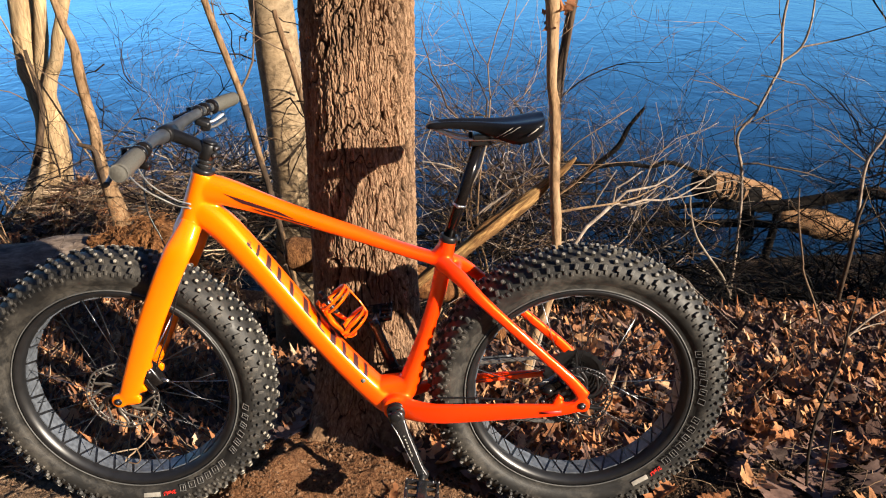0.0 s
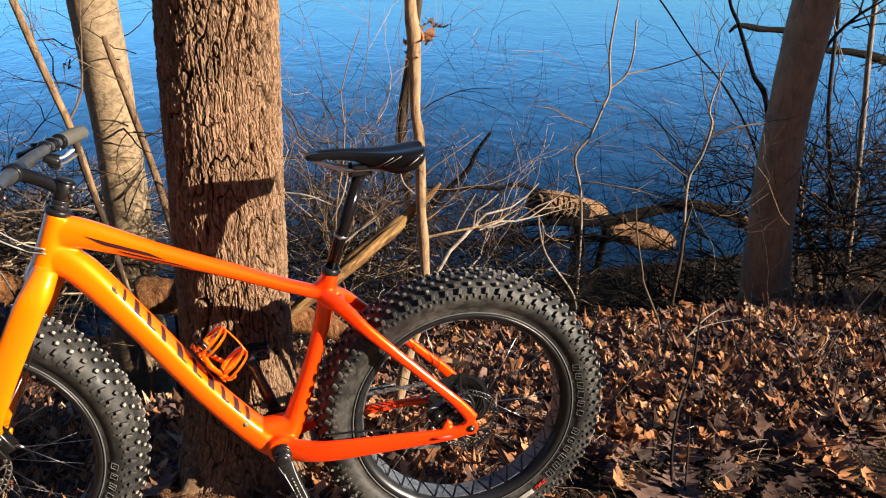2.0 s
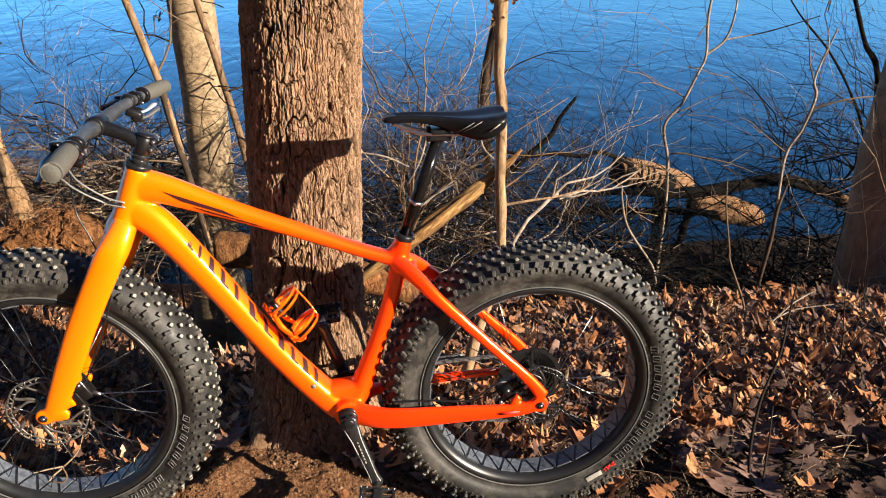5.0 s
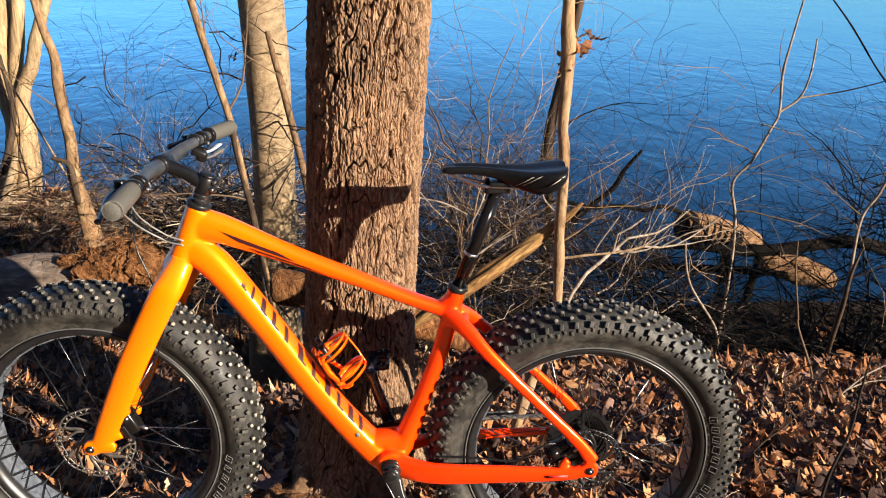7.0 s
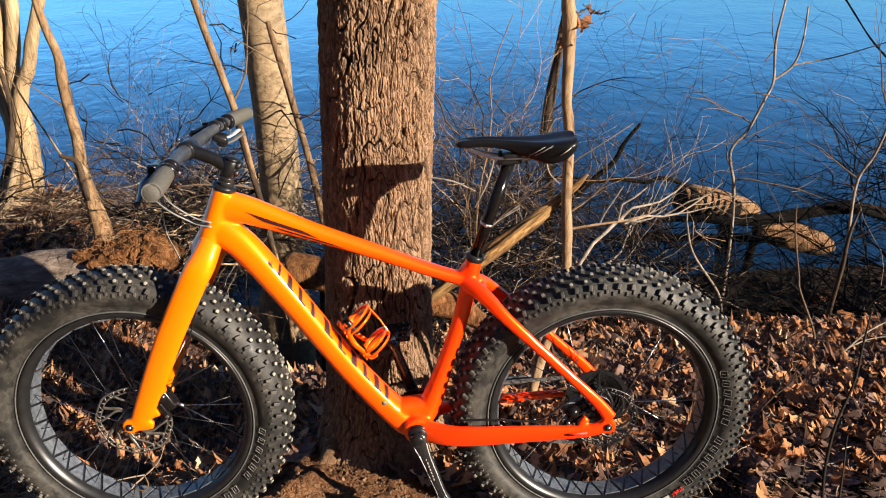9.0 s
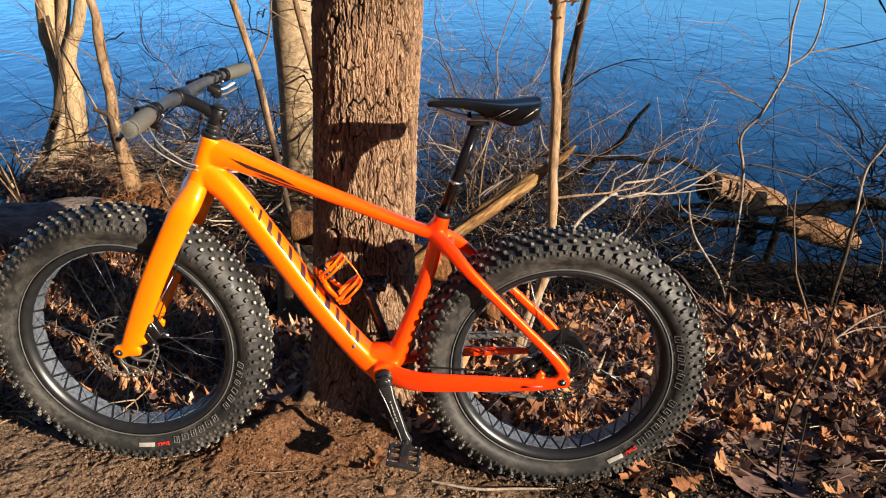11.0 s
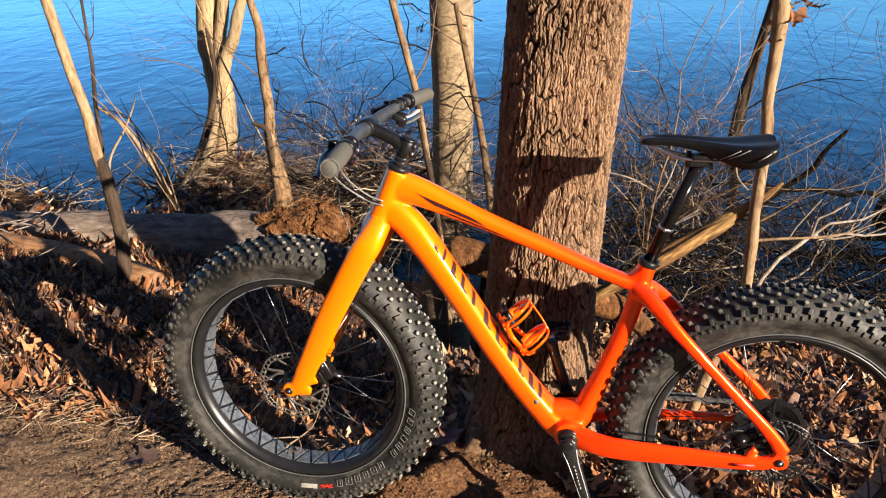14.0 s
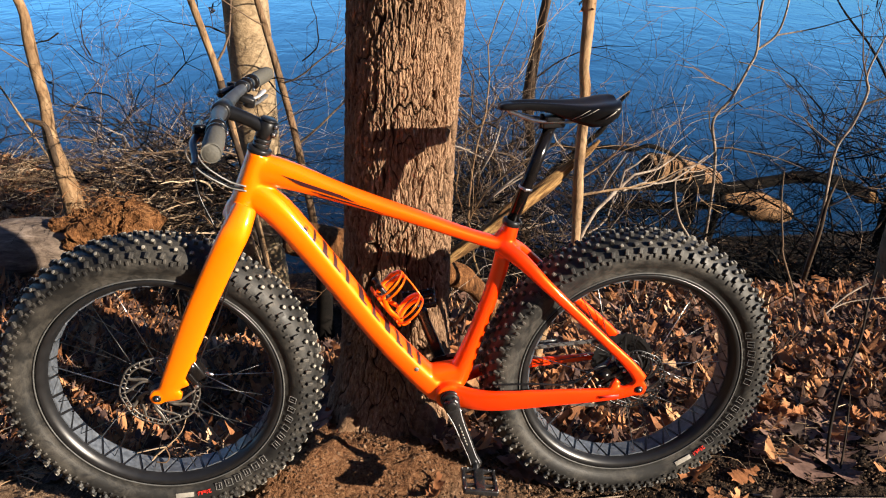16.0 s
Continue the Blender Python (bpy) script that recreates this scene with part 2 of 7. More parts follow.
def paint_material():
    """Gloss paint that fades from orange at the fork to red-orange at the rear axle."""
    m, n, l, b = material("orange_gloss_paint", 0.44, 0.0, Coat_Weight=1.0, Coat_Roughness=0.10, Specular_IOR_Level=1.0, Specular_Tint=(1.0, 0.50, 0.02, 1.0))
    co = n.new("ShaderNodeTexCoord")
    xyz = n.new("ShaderNodeSeparateXYZ")
    l.new(co.outputs["Object"], xyz.inputs[0])
    fade = n.new("ShaderNodeMapRange")
    fade.inputs[1].default_value, fade.inputs[2].default_value = -0.93, -0.35
    l.new(xyz.outputs[0], fade.inputs[0])
    r = ramp_of(n, [(0.0, (1.0, 0.175, 0.0)), (0.45, (1.0, 0.11, 0.0)), (1.0, (1.0, 0.032, 0.001))])
    l.new(fade.outputs[0], r.inputs[0])
    speck = noise_node(n, l, 9, 4)
    tint = ramp_of(n, [(0.3, (0.95, 0.95, 0.95)), (0.7, (1, 1, 1))])
    l.new(speck.outputs[0], tint.inputs[0])
    l.new(blend(n, l, r.outputs[0], tint.outputs[0], 1.0, "MULTIPLY"), b.inputs["Base Color"])
    return m


def ground_material():
    m, n, l, b = material("trodden_earth", 0.95, Specular_IOR_Level=0.1)
    fine = noise_node(n, l, 55, 10, 0.72)
    grit = noise_node(n, l, 150, 4, 0.65, None, 0.8)
    grain = n.new("ShaderNodeMath")
    grain.operation = "MULTIPLY_ADD"
    grain.inputs[1].default_value = 0.8
    less = n.new("ShaderNodeMath")
    less.inputs[1].default_value = -0.4
    l.new(grit.outputs[0], grain.inputs[0])
    l.new(fine.outputs[0], less.inputs[0])
    l.new(less.outputs[0], grain.inputs[2])
    earth = ramp_of(n, [(0.30, (0.10, 0.061, 0.037)), (0.5, (0.27, 0.17, 0.104)), (0.68, (0.46, 0.31, 0.20))])
    l.new(grain.outputs[0], earth.inputs[0])
    mulch = ramp_of(n, [(0.35, (0.014, 0.010, 0.0075)), (0.55, (0.052, 0.034, 0.023)), (0.75, (0.13, 0.086, 0.056))])
    l.new(grain.outputs[0], mulch.inputs[0])
    clay = ramp_of(n, [(0.3, (0.085, 0.038, 0.018)), (0.5, (0.23, 0.108, 0.052)), (0.70, (0.37, 0.20, 0.105))])
    l.new(grain.outputs[0], clay.inputs[0])
    zone = n.new("ShaderNodeAttribute")
    zone.attribute_name = "bare_earth"
    red = n.new("ShaderNodeAttribute")
    red.attribute_name = "clay"
    soil = blend(n, l, earth.outputs[0], clay.outputs[0], red.outputs["Fac"])
    rot = ramp_of(n, [(0.32, (0.05, 0.027, 0.018)), (0.5, (0.15, 0.08, 0.048)), (0.7, (0.27, 0.155, 0.095))])
    l.new(fine.outputs[0], rot.inputs[0])
    leafy = n.new("ShaderNodeAttribute")
    leafy.attribute_name = "leaf_mould"
    under = blend(n, l, mulch.outputs[0], rot.outputs[0], leafy.outputs["Fac"])
    l.new(blend(n, l, under, soil, zone.outputs["Fac"]), b.inputs["Base Color"])
    h = n.new("ShaderNodeMath")
    h.operation = "MULTIPLY_ADD"
    h.inputs[1].default_value = 0.9
    l.new(grit.outputs[0], h.inputs[0])
    l.new(fine.outputs[0], h.inputs[2])
    clod = noise_node(n, l, 17, 6, 0.7)
    both = n.new("ShaderNodeMath")
    both.operation = "MULTIPLY_ADD"
    both.inputs[1].default_value = 1.3
    l.new(clod.outputs[0], both.inputs[0])
    l.new(h.outputs[0], both.inputs[2])
    bump_to(n, l, b, both.outputs[0], 1.0, 0.036)
    return m


def water_material():
    """Dark blue depth under a rippled surface whose gloss grows towards grazing."""
    m = bpy.data.materials.new("rippled_lake_water")
    m.use_nodes = True
    n, l = m.node_tree.nodes, m.node_tree.links
    n.remove(n["Principled BSDF"])
    deep = n.new("ShaderNodeBsdfDiffuse")
    deep.inputs[0].default_value = (0.003, 0.013, 0.030, 1)
    gloss = n.new("ShaderNodeBsdfGlossy")
    gloss.inputs["Color"].default_value = (0.62, 0.96, 1.0, 1)
    gloss.inputs["Roughness"].default_value = 0.13
    fres = n.new("ShaderNodeFresnel")
    fres.inputs[0].default_value = 2.0
    mix = n.new("ShaderNodeMixShader")
    steep = n.new("ShaderNodeMapRange")
    for i, v in ((1, 0.165), (2, 0.50), (3, 0.045), (4, 1.0)):
        steep.inputs[i].default_value = v
    l.new(fres.outputs[0], steep.inputs[0])
    l.new(steep.outputs[0], mix.inputs[0])
    l.new(deep.outputs[0], mix.inputs[1])
    l.new(gloss.outputs[0], mix.inputs[2])
    l.new(mix.outputs[0], n["Material Output"].inputs[0])
    w1 = noise_node(n, l, 2.6, 3, 0.45, (1.1, 0.62, 1), 0.9)
    w2 = noise_node(n, l, 0.55, 2, 0.5, (0.9, 0.6, 1), 0.6)
    h = n.new("ShaderNodeMath")
    h.operation = "MULTIPLY_ADD"
    h.inputs[1].default_value = 2.2
    l.new(w2.outputs[0], h.inputs[0])
    l.new(w1.outputs[0], h.inputs[2])
    r = bump_to(n, l, gloss, h.outputs[0], 0.18, 0.06)
    l.new(r.outputs[0], fres.inputs["Normal"])
    return m


GROUND, WATER, ORANGE = ground_material(), water_material(), paint_material()


# ---- mesh tools ----
def mesh_of(name, verts, faces, mat, smooth=True):
    me = bpy.data.meshes.new(name)
    me.from_pydata([tuple(v) for v in verts], [], faces)
    me.materials.append(mat)
    if smooth:
        me.polygons.foreach_set("use_smooth", [True] * len(me.polygons))
    me.update()
    return me


def part(name, geo, mat, parent, label="", smooth=True):
    """One mesh object under a thing or a part."""
    ob = new(name, mesh_of(name, geo[0], geo[1], mat, smooth))
    ob.parent = parent
    return tagged(ob, label) if label else ob


def thing(name, geo, mat, label, category, group="", kind="", smooth=True):
    return tagged(new(name, mesh_of(name, geo[0], geo[1], mat, smooth)), label, category, group, kind)


def holder(name, at, label, category, group=""):
    ob = new(name)
    ob.matrix_world = at
    ob.empty_display_size = 0.05
    return tagged(ob, label, category, group)


def join(*geos):
    verts, faces = [], []
    for v, f in geos:
        o = len(verts)
        verts.extend(v)
        faces.extend([tuple(i + o for i in q) for q in f])
    return verts, faces


def moved(geo, m):
    return [m @ Vector(v) for v in geo[0]], geo[1]


def curve_through(points, steps):
    """Catmull-Rom through rows of numbers (places and radii alike)."""
    p = [np.array(q, float) for q in points]
    p = [2 * p[0] - p[1], *p, 2 * p[-1] - p[-2]]
    out = []
    for i in range(1, len(p) - 2):
        a, b, c, d = p[i - 1:i + 3]
        for k in range(steps):
            t = k / steps
            out.append(0.5 * (2 * b + (c - a) * t + (2 * a - 5 * b + 4 * c - d) * t * t + (3 * b - a - 3 * c + d) * t ** 3))
    out.append(p[-2])
    return out


def sweep(rows, sides=12, side=None, caps=True, power=1.0):
    """A tube along rows of (x, y, z, r1[, r2]). side: the direction of r1, else it is carried along. power < 1 squares the section."""
    verts, faces = [], []
    pts = [Vector(r[:3]) for r in rows]
    ref = None
    for i, r in enumerate(rows):
        t = (pts[min(i + 1, len(pts) - 1)] - pts[max(i - 1, 0)]).normalized()
        if side is not None:
            u = Vector(side)
        elif ref is None:
            u = t.orthogonal()
        else:
            u = ref
        u = (u - t * u.dot(t)).normalized()
        ref = u
        w = t.cross(u)
        r1, r2 = r[3], r[4] if len(r) > 4 else r[3]
        for k in range(sides):
            a = math.tau * k / sides
            ca, sa = math.cos(a), math.sin(a)
            if power != 1.0:
                ca, sa = math.copysign(abs(ca) ** power, ca), math.copysign(abs(sa) ** power, sa)
            verts.append(pts[i] + u * (ca * r1) + w * (sa * r2))
    n = sides
    for i in range(len(rows) - 1):
        for k in range(n):
            a, b = i * n + k, i * n + (k + 1) % n
            faces.append((a, b, b + n, a + n))
    if caps:
        faces.append(tuple(range(n - 1, -1, -1)))
        faces.append(tuple(range((len(rows) - 1) * n, len(rows) * n)))
    return verts, faces


def rod(a, b, r, sides=10, r2=None):
    return sweep([(*a, r), (*b, r if r2 is None else r2)], sides)


def bevelled_rod(a, b, r, bevel, sides=20):
    a, b = Vector(a), Vector(b)
    d = (b - a).normalized() * bevel
    return sweep([(*a, r - bevel), (*(a + d), r), (*(b - d), r), (*b, r - bevel)], sides)


def block(size, m=None, bevel=0.0):
    """A box of that size round its origin, with bevelled edges."""
    bm = bmesh.new()
    bmesh.ops.create_cube(bm, size=1, matrix=Matrix.Diagonal((*size, 1)))
    if bevel:
        bmesh.ops.bevel(bm, geom=bm.edges[:], offset=bevel, segments=2, affect="EDGES", profile=0.6)
    bm.verts.index_update()
    geo = [v.co.copy() for v in bm.verts], [tuple(v.index for v in f.verts) for f in bm.faces]
    bm.free()
    return moved(geo, m) if m else geo


def lathe(profile, sides, closed=False, start=0.0):
    """Turns rows of (radius, b) round the b axis (the y axis)."""
    verts, faces, n = [], [], len(profile)
    for k in range(sides):
        a = start + math.tau * k / sides
        verts.extend(Vector((r * math.cos(a), b, r * math.sin(a))) for r, b in profile)
    for k in range(sides):
        for i in range(n if closed else n - 1):
            j = (i + 1) % n
            p, q = k * n, (k + 1) % sides * n
            faces.append((p + i, p + j, q + j, q + i))
    return verts, faces


def ring_place(angle, r, b=0.0):
    """A pose on a wheel: x along the rim, y across it, z outwards."""
    c, s = math.cos(angle), math.sin(angle)
    return Matrix(((s, 0, c, r * c), (0, 1, 0, b), (-c, 0, s, r * s), (0, 0, 0, 1)))


# ---- ground and water ----
WATER_Z = -1.03


def step_to(v, lo, hi):
    t = min(max((v - lo) / (hi - lo), 0.0), 1.0)
    return t * t * (3 - 2 * t)


def shore(x):
    """How far from the path the bank meets the water: near behind the bicycle, with a low point of land under the pale clump."""
    left = 1 / (1 + math.exp((x + 2.3) * 5.5))
    point = left / (1 + math.exp(-(x + 3.45) * 9))
    right = 1 / (1 + math.exp(-(x - 1.15) * 1.9))
    return 4.92 + 0.25 * left + 1.65 * point + 0.59 * right + 0.10 * math.sin(x * 1.8 + 0.6)


def bank(x, y):
    """The leafy ground that falls gently from the path, and the level on which the brush lies."""
    left = 1 / (1 + math.exp((x + 1.72) * 5.0))
    right = 1 / (1 + math.exp(-(x - 0.9) * 2.4))
    reach = 3.9 + 1.2 * left + 0.46 * right
    t = min(max((y - 1.55) / (reach - 1.55), 0.0), 1.0)
    return -0.5 * (t ** (1.25 - 0.1 * left) * (1 - left) + left * (0.42 * t ** 0.6 + 0.58 * t ** 6))


def height(x, y):
    s = shore(x)
    z = bank(x, y)
    # the leafy ground breaks off in a short steep bank above black mud, and runs on lower towards the point of land
    steep = step_to(x, -1.6, -1.1)
    near = 1 - step_to(x, -0.5, 0.1)
    # the brink comes nearer on the left to put the litter there in shade
    brink = 3.16 - 0.62 * near + 0.10 * noise.noise((x * 1.7, 0.0, 4.0)) + 0.05 * noise.noise((x * 5, 0.0, 1.0))
    z -= steep * 0.53 * step_to(y, brink, brink + 0.85 + 0.3 * near)
    back = 3.55 + 0.3 * step_to(-x, 3.05, 3.5)
    z -= (1 - steep) * 0.80 * step_to(y, back, back + 1.0)
    z = max(z, -1.0)
    if y > s:
        z -= min((y - s) * 0.45, 1.6)
    near = math.exp(-((x * 0.25) ** 2 + ((y - 2) * 0.2) ** 2))
    z += 0.022 * noise.noise((x * 1.1, y * 1.1, 0.3)) * near + 0.010 * noise.noise((x * 4.5, y * 4.5, 2.0)) * near
    # a low mound under the pale clump
    z += 0.42 * math.exp(-((x + 3.75) / 0.5) ** 2 - ((y - 6.6) / 0.5) ** 2)
    # earth heaped round the foot of the large trunk
    d2 = (x + 0.24) ** 2 + (y - 1.93) ** 2
    # the hollow term is added so that ground behind the mound lies in shade
    z += 0.045 * math.exp(-d2 / 0.10) + 0.10 * math.exp(-((x + 0.50) ** 2 + (y - 1.80) ** 2) / 0.03) * (1 + 0.5 * noise.noise((x * 9, y * 9, 2.5)) + 0.3 * noise.noise((x * 22, y * 22, 6.5))) - 0.11 * math.exp(-((x + 0.98) / 0.42) ** 2 - ((y - 2.25) / 0.28) ** 2) + 0.055 * math.exp(-((x + 0.16) ** 2 + (y - 1.80) ** 2) / 0.022)
    # an unseen wooded slope, added to block low sky, climbs behind the path
    if y < -3.5:
        z += 0.25 * min(-3.5 - y, 160) * min((-3.5 - y) / 4, 1)
    return z


def build_ground():
    def axis(lo, hi, step, far, dense):
        a, b, fine = dense
        mid = [*np.arange(lo, a, step), *np.arange(a, b, fine), *np.arange(b, hi + 1e-6, step)]
        grow_, out_lo, out_hi, a, b = step, [], [], lo, hi
        while b < far:
            grow_ *= 1.35
            a, b = a - grow_, b + grow_
            out_lo.append(a)
            out_hi.append(b)
        return out_lo[::-1] + mid + out_hi

    rng = np.random.default_rng(8)
    xs, ys = axis(-2.9, 3.0, 0.021, 900, (-1.45, 1.3, 0.0085)), axis(0.7, 4.6, 0.021, 900, (1.0, 1.95, 0.0075))
    verts = []
    for y in ys:
        for x in xs:
            z = height(max(min(x, 12), -12), y)
            if -2.6 < x < 3 and 0.4 < y < 3.4:
                z += 0.008 * noise.noise((x * 11, y * 11, 5.0)) + 0.0055 * noise.noise((x * 30, y * 30, 9.0)) + 0.006 * noise.noise((x * 56, y * 56, 1.0))
            if -1.45 < x < 1.3 and 1.0 < y < 1.95:
                z += 0.0045 * noise.noise((x * 85, y * 85, 3.0)) + rng.normal(0, 0.0014)
            verts.append((x, y, z))
    n = len(xs)
    faces = [(j * n + i, j * n + i + 1, (j + 1) * n + i + 1, (j + 1) * n + i) for j in range(len(ys) - 1) for i in range(n - 1)]
    return verts, faces


def bare_earth(x, y):
    """1 on the trodden path and round the trunk's foot, 0 in the dark mulch."""
    edge = 1.36 - 0.36 * x if x < -0.9 else 1.70 + 0.36 * math.exp(-((x + 0.38) / 0.42) ** 2) - 0.28 * step_to(x, -0.05, 0.5)
    edge += 0.10 * noise.noise((x * 2.6, y * 2.6, 7.0)) + 0.05 * noise.noise((x * 9, y * 9, 3.0))
    return 1 - step_to(y, edge - 0.05, edge + 0.09)


def clay(x, y):
    """1 where red earth is heaped round the trunk."""
    d = math.hypot((x + 0.36) / 0.62, (y - 1.82) / 0.36)
    return 1 - step_to(d + 0.35 * noise.noise((x * 4, y * 4, 8.0)), 0.5, 1.15)


ground = thing("ground", build_ground(), GROUND, "trodden brown earth path falling to a leafy bank", "ground", kind="structure")
def leaf_mould(x, y):
    """1 where fallen leaves have rotted into the ground."""
    q = y + 0.12 * noise.noise((x * 3, y * 3, 6.0))
    return step_to(q, 1.85, 2.1) * (1 - step_to(q, 3.0, 3.3) * step_to(x, -0.9, -0.5))


for name, rule in (("bare_earth", bare_earth), ("clay", clay), ("leaf_mould", leaf_mould)):
    ground.data.attributes.new(name, "FLOAT", "POINT").data.foreach_set("value", [rule(v.co.x, v.co.y) for v in ground.data.vertices])
WATER_SPAN = 2500
thing("water", ([(-WATER_SPAN, 3.4, WATER_Z), (WATER_SPAN, 3.4, WATER_Z), (WATER_SPAN, WATER_SPAN, WATER_Z), (-WATER_SPAN, WATER_SPAN, WATER_Z)], [(0, 1, 2, 3)]), WATER, "rippled blue lake water beyond the bank", "water", kind="structure")


# ---- trunks ----
def wood_noise(p, scale, seed):
    return noise.noise((p[0] * scale + seed, p[1] * scale - seed, p[2] * scale))


def trunk_mesh(rows, sides, per, lump=0.06, seed=1.0, knot=0.0):
    """A round, slightly lumpy stem through rows of (x, y, z, r)."""
    rows = curve_through(rows, per)
    v, f = sweep(rows, sides)
    out = []
    for i, p in enumerate(v):
        c = rows[min(i // sides, len(rows) - 1)]
        d = Vector(p) - Vector(c[:3])
        k = 1 + lump * (wood_noise(p, 6.0, seed) + 0.5 * wood_noise(p, 17.0, seed)) + knot * max(0, wood_noise(p, 3.0, seed + 9) - 0.35)
        out.append(Vector(c[:3]) + d * k)
    return out, f


def furrowed_trunk():
    """The large trunk: long plates of bark split by deep furrows, and a flared foot."""
    front, rest, levels = 400, 90, 560
    sides = front + rest
    axis = curve_through([(-0.255, 2.065, -0.18, 0.21), (-0.245, 2.068, 0.02, 0.18), (-0.238, 2.072, 0.22, 0.157), (-0.234, 2.073, 0.45, 0.150), (-0.228, 2.072, 0.8, 0.143), (-0.220, 2.068, 1.15, 0.141), (-0.205, 2.06, 1.7, 0.138), (-0.18, 2.05, 2.6, 0.128)], 12)
    zs = [-0.18 + 1.98 * (i / (levels - 40)) if i <= levels - 40 else 1.8 + 0.8 * (i - levels + 40) / 40 for i in range(levels + 1)]
    az = [a[2] for a in axis]
    verts, faces, plates = [], [], []
    for z in zs:
        c = [np.interp(z, az, [a[k] for a in axis]) for k in range(4)]
        for k in range(sides):
            # the side towards the path carries most of the relief
            a = math.pi * (1.0 + k / front) if k < front else math.pi * (k - front) / rest
            ca, sa = math.cos(a), math.sin(a)
            foot = math.exp(-max(z + 0.02, 0) / 0.12)
            lobes = 0.5 + 0.5 * math.cos(3 * a + 0.4) + 0.35 * math.cos(5 * a - 1.0)
            r = c[3] * (1 + 0.03 * math.sin(2 * a + z)) + foot * (0.01 + 0.04 * lobes)
            # a root that runs towards the path
            r += 0.10 * math.exp(-max(z + 0.02, 0) / 0.13) * (math.exp(-((a - 4.72) / 0.5) ** 2) + 0.7 * math.exp(-((a - 5.45) / 0.3) ** 2))
            wx, wy, wz = ca * 0.15, sa * 0.15, z
            warp = 0.009 * noise.noise((wx * 12, wy * 12, wz * 6)) + 0.005 * noise.noise((wx * 34, wy * 34, wz * 20))
            jag = 0.06 * noise.noise((wx * 110, wy * 110, wz * 60))
            vary = min(max(0.5 + 1.1 * noise.noise((wx * 9, wy * 9, wz * 4.5 + 4)), 0.0), 1.0)
            n1 = abs(noise.noise(((wx + warp) * 40, (wy - warp) * 40, wz * 11 + 40 * warp)) + jag)
            n2 = abs(noise.noise(((wx - warp) * 78, (wy + warp) * 78, wz * 23 + 60 * warp)) + jag)
            n3 = abs(noise.noise(((wx + warp) * 150, (wy - warp) * 150, wz * 48 + 7)))
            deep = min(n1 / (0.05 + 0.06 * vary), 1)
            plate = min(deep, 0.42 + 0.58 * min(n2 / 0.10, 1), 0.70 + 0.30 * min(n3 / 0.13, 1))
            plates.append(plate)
            r += 0.0118 * (plate - 0.75) * (0.7 + 0.5 * vary) + 0.0034 * noise.noise((wx * 70, wy * 70, wz * 14)) + 0.0030 * noise.noise((wx * 190, wy * 190, wz * 42)) + 0.0016 * noise.noise((wx * 320, wy * 320, wz * 150))
            verts.append((c[0] + r * ca, c[1] + r * sa, z))
    for i in range(levels):
        for k in range(sides):
            q, w = i * sides + k, i * sides + (k + 1) % sides
            faces.append((q, w, w + sides, q + sides))
    return verts, faces, plates


main_tree = holder("tree", pose(-0.235, 2.07, 0), "large tree trunk with deeply furrowed brown bark and flared foot", "tree")
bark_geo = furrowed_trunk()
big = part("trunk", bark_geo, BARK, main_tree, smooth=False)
# these values drive the painted furrow shade
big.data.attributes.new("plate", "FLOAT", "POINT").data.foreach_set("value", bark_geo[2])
big.matrix_basis = pose(0.235, -2.07, 0)


def root_rows(angle, reach, r, drop):
    c, s = math.cos(angle), math.sin(angle)
    return [(-0.24 + c * q * reach, 2.07 + s * q * reach, z, r * k) for q, z, k in ((0.35, 0.14, 0.8), (0.6, 0.075, 1.0), (0.85, 0.01, 0.9), (1.0, -drop, 0.6))]


# ---- branching growth ----
def grow(rng, out, p, d, length, r, level, droop=0.0, wild=0.35, kids=(3, 5), shrink=0.62):
    """Adds rows of a crooked branch, and those of its side branches, to out."""
    n = max(4, int(length / 0.07))
    n = min(n, 12)
    p, d = np.array(p, float), np.array(d, float) / np.linalg.norm(d)
    rows = [(*p, r)]
    at = []
    for i in range(n):
        d = d + rng.normal(0, wild / math.sqrt(n) * 0.85, 3) + np.array([0, 0, -droop / n])
        d /= np.linalg.norm(d)
        p = p + d * length / n
        rr = r * (1 - 0.72 * (i + 1) / n)
        rows.append((*p, max(rr, 0.0007)))
        at.append((p.copy(), d.copy(), rr))
    out.append(rows)
    if level > 0:
        for _ in range(rng.integers(*kids)):
            i = rng.integers(max(1, n // 4), n)
            q, e, rr = at[i]
            side = np.cross(e, rng.normal(0, 1, 3))
            side /= np.linalg.norm(side) + 1e-6
            e2 = e * rng.uniform(0.7, 1.0) + side * rng.uniform(0.35, 0.85)
            grow(rng, out, q, e2, length * rng.uniform(0.4, 0.75) * shrink / 0.62, max(rr * 0.75, 0.0009), level - 1, droop, wild, kids, shrink)


def tubes(list_of_rows, sides=5):
    verts, faces = [], []
    for rows in list_of_rows:
        v, f = sweep(rows, sides if rows[0][3] > 0.0035 else 4, None, False)
        o = len(verts)
        verts.extend(v)
        faces.extend([tuple(i + o for i in q) for q in f])
    return verts, faces


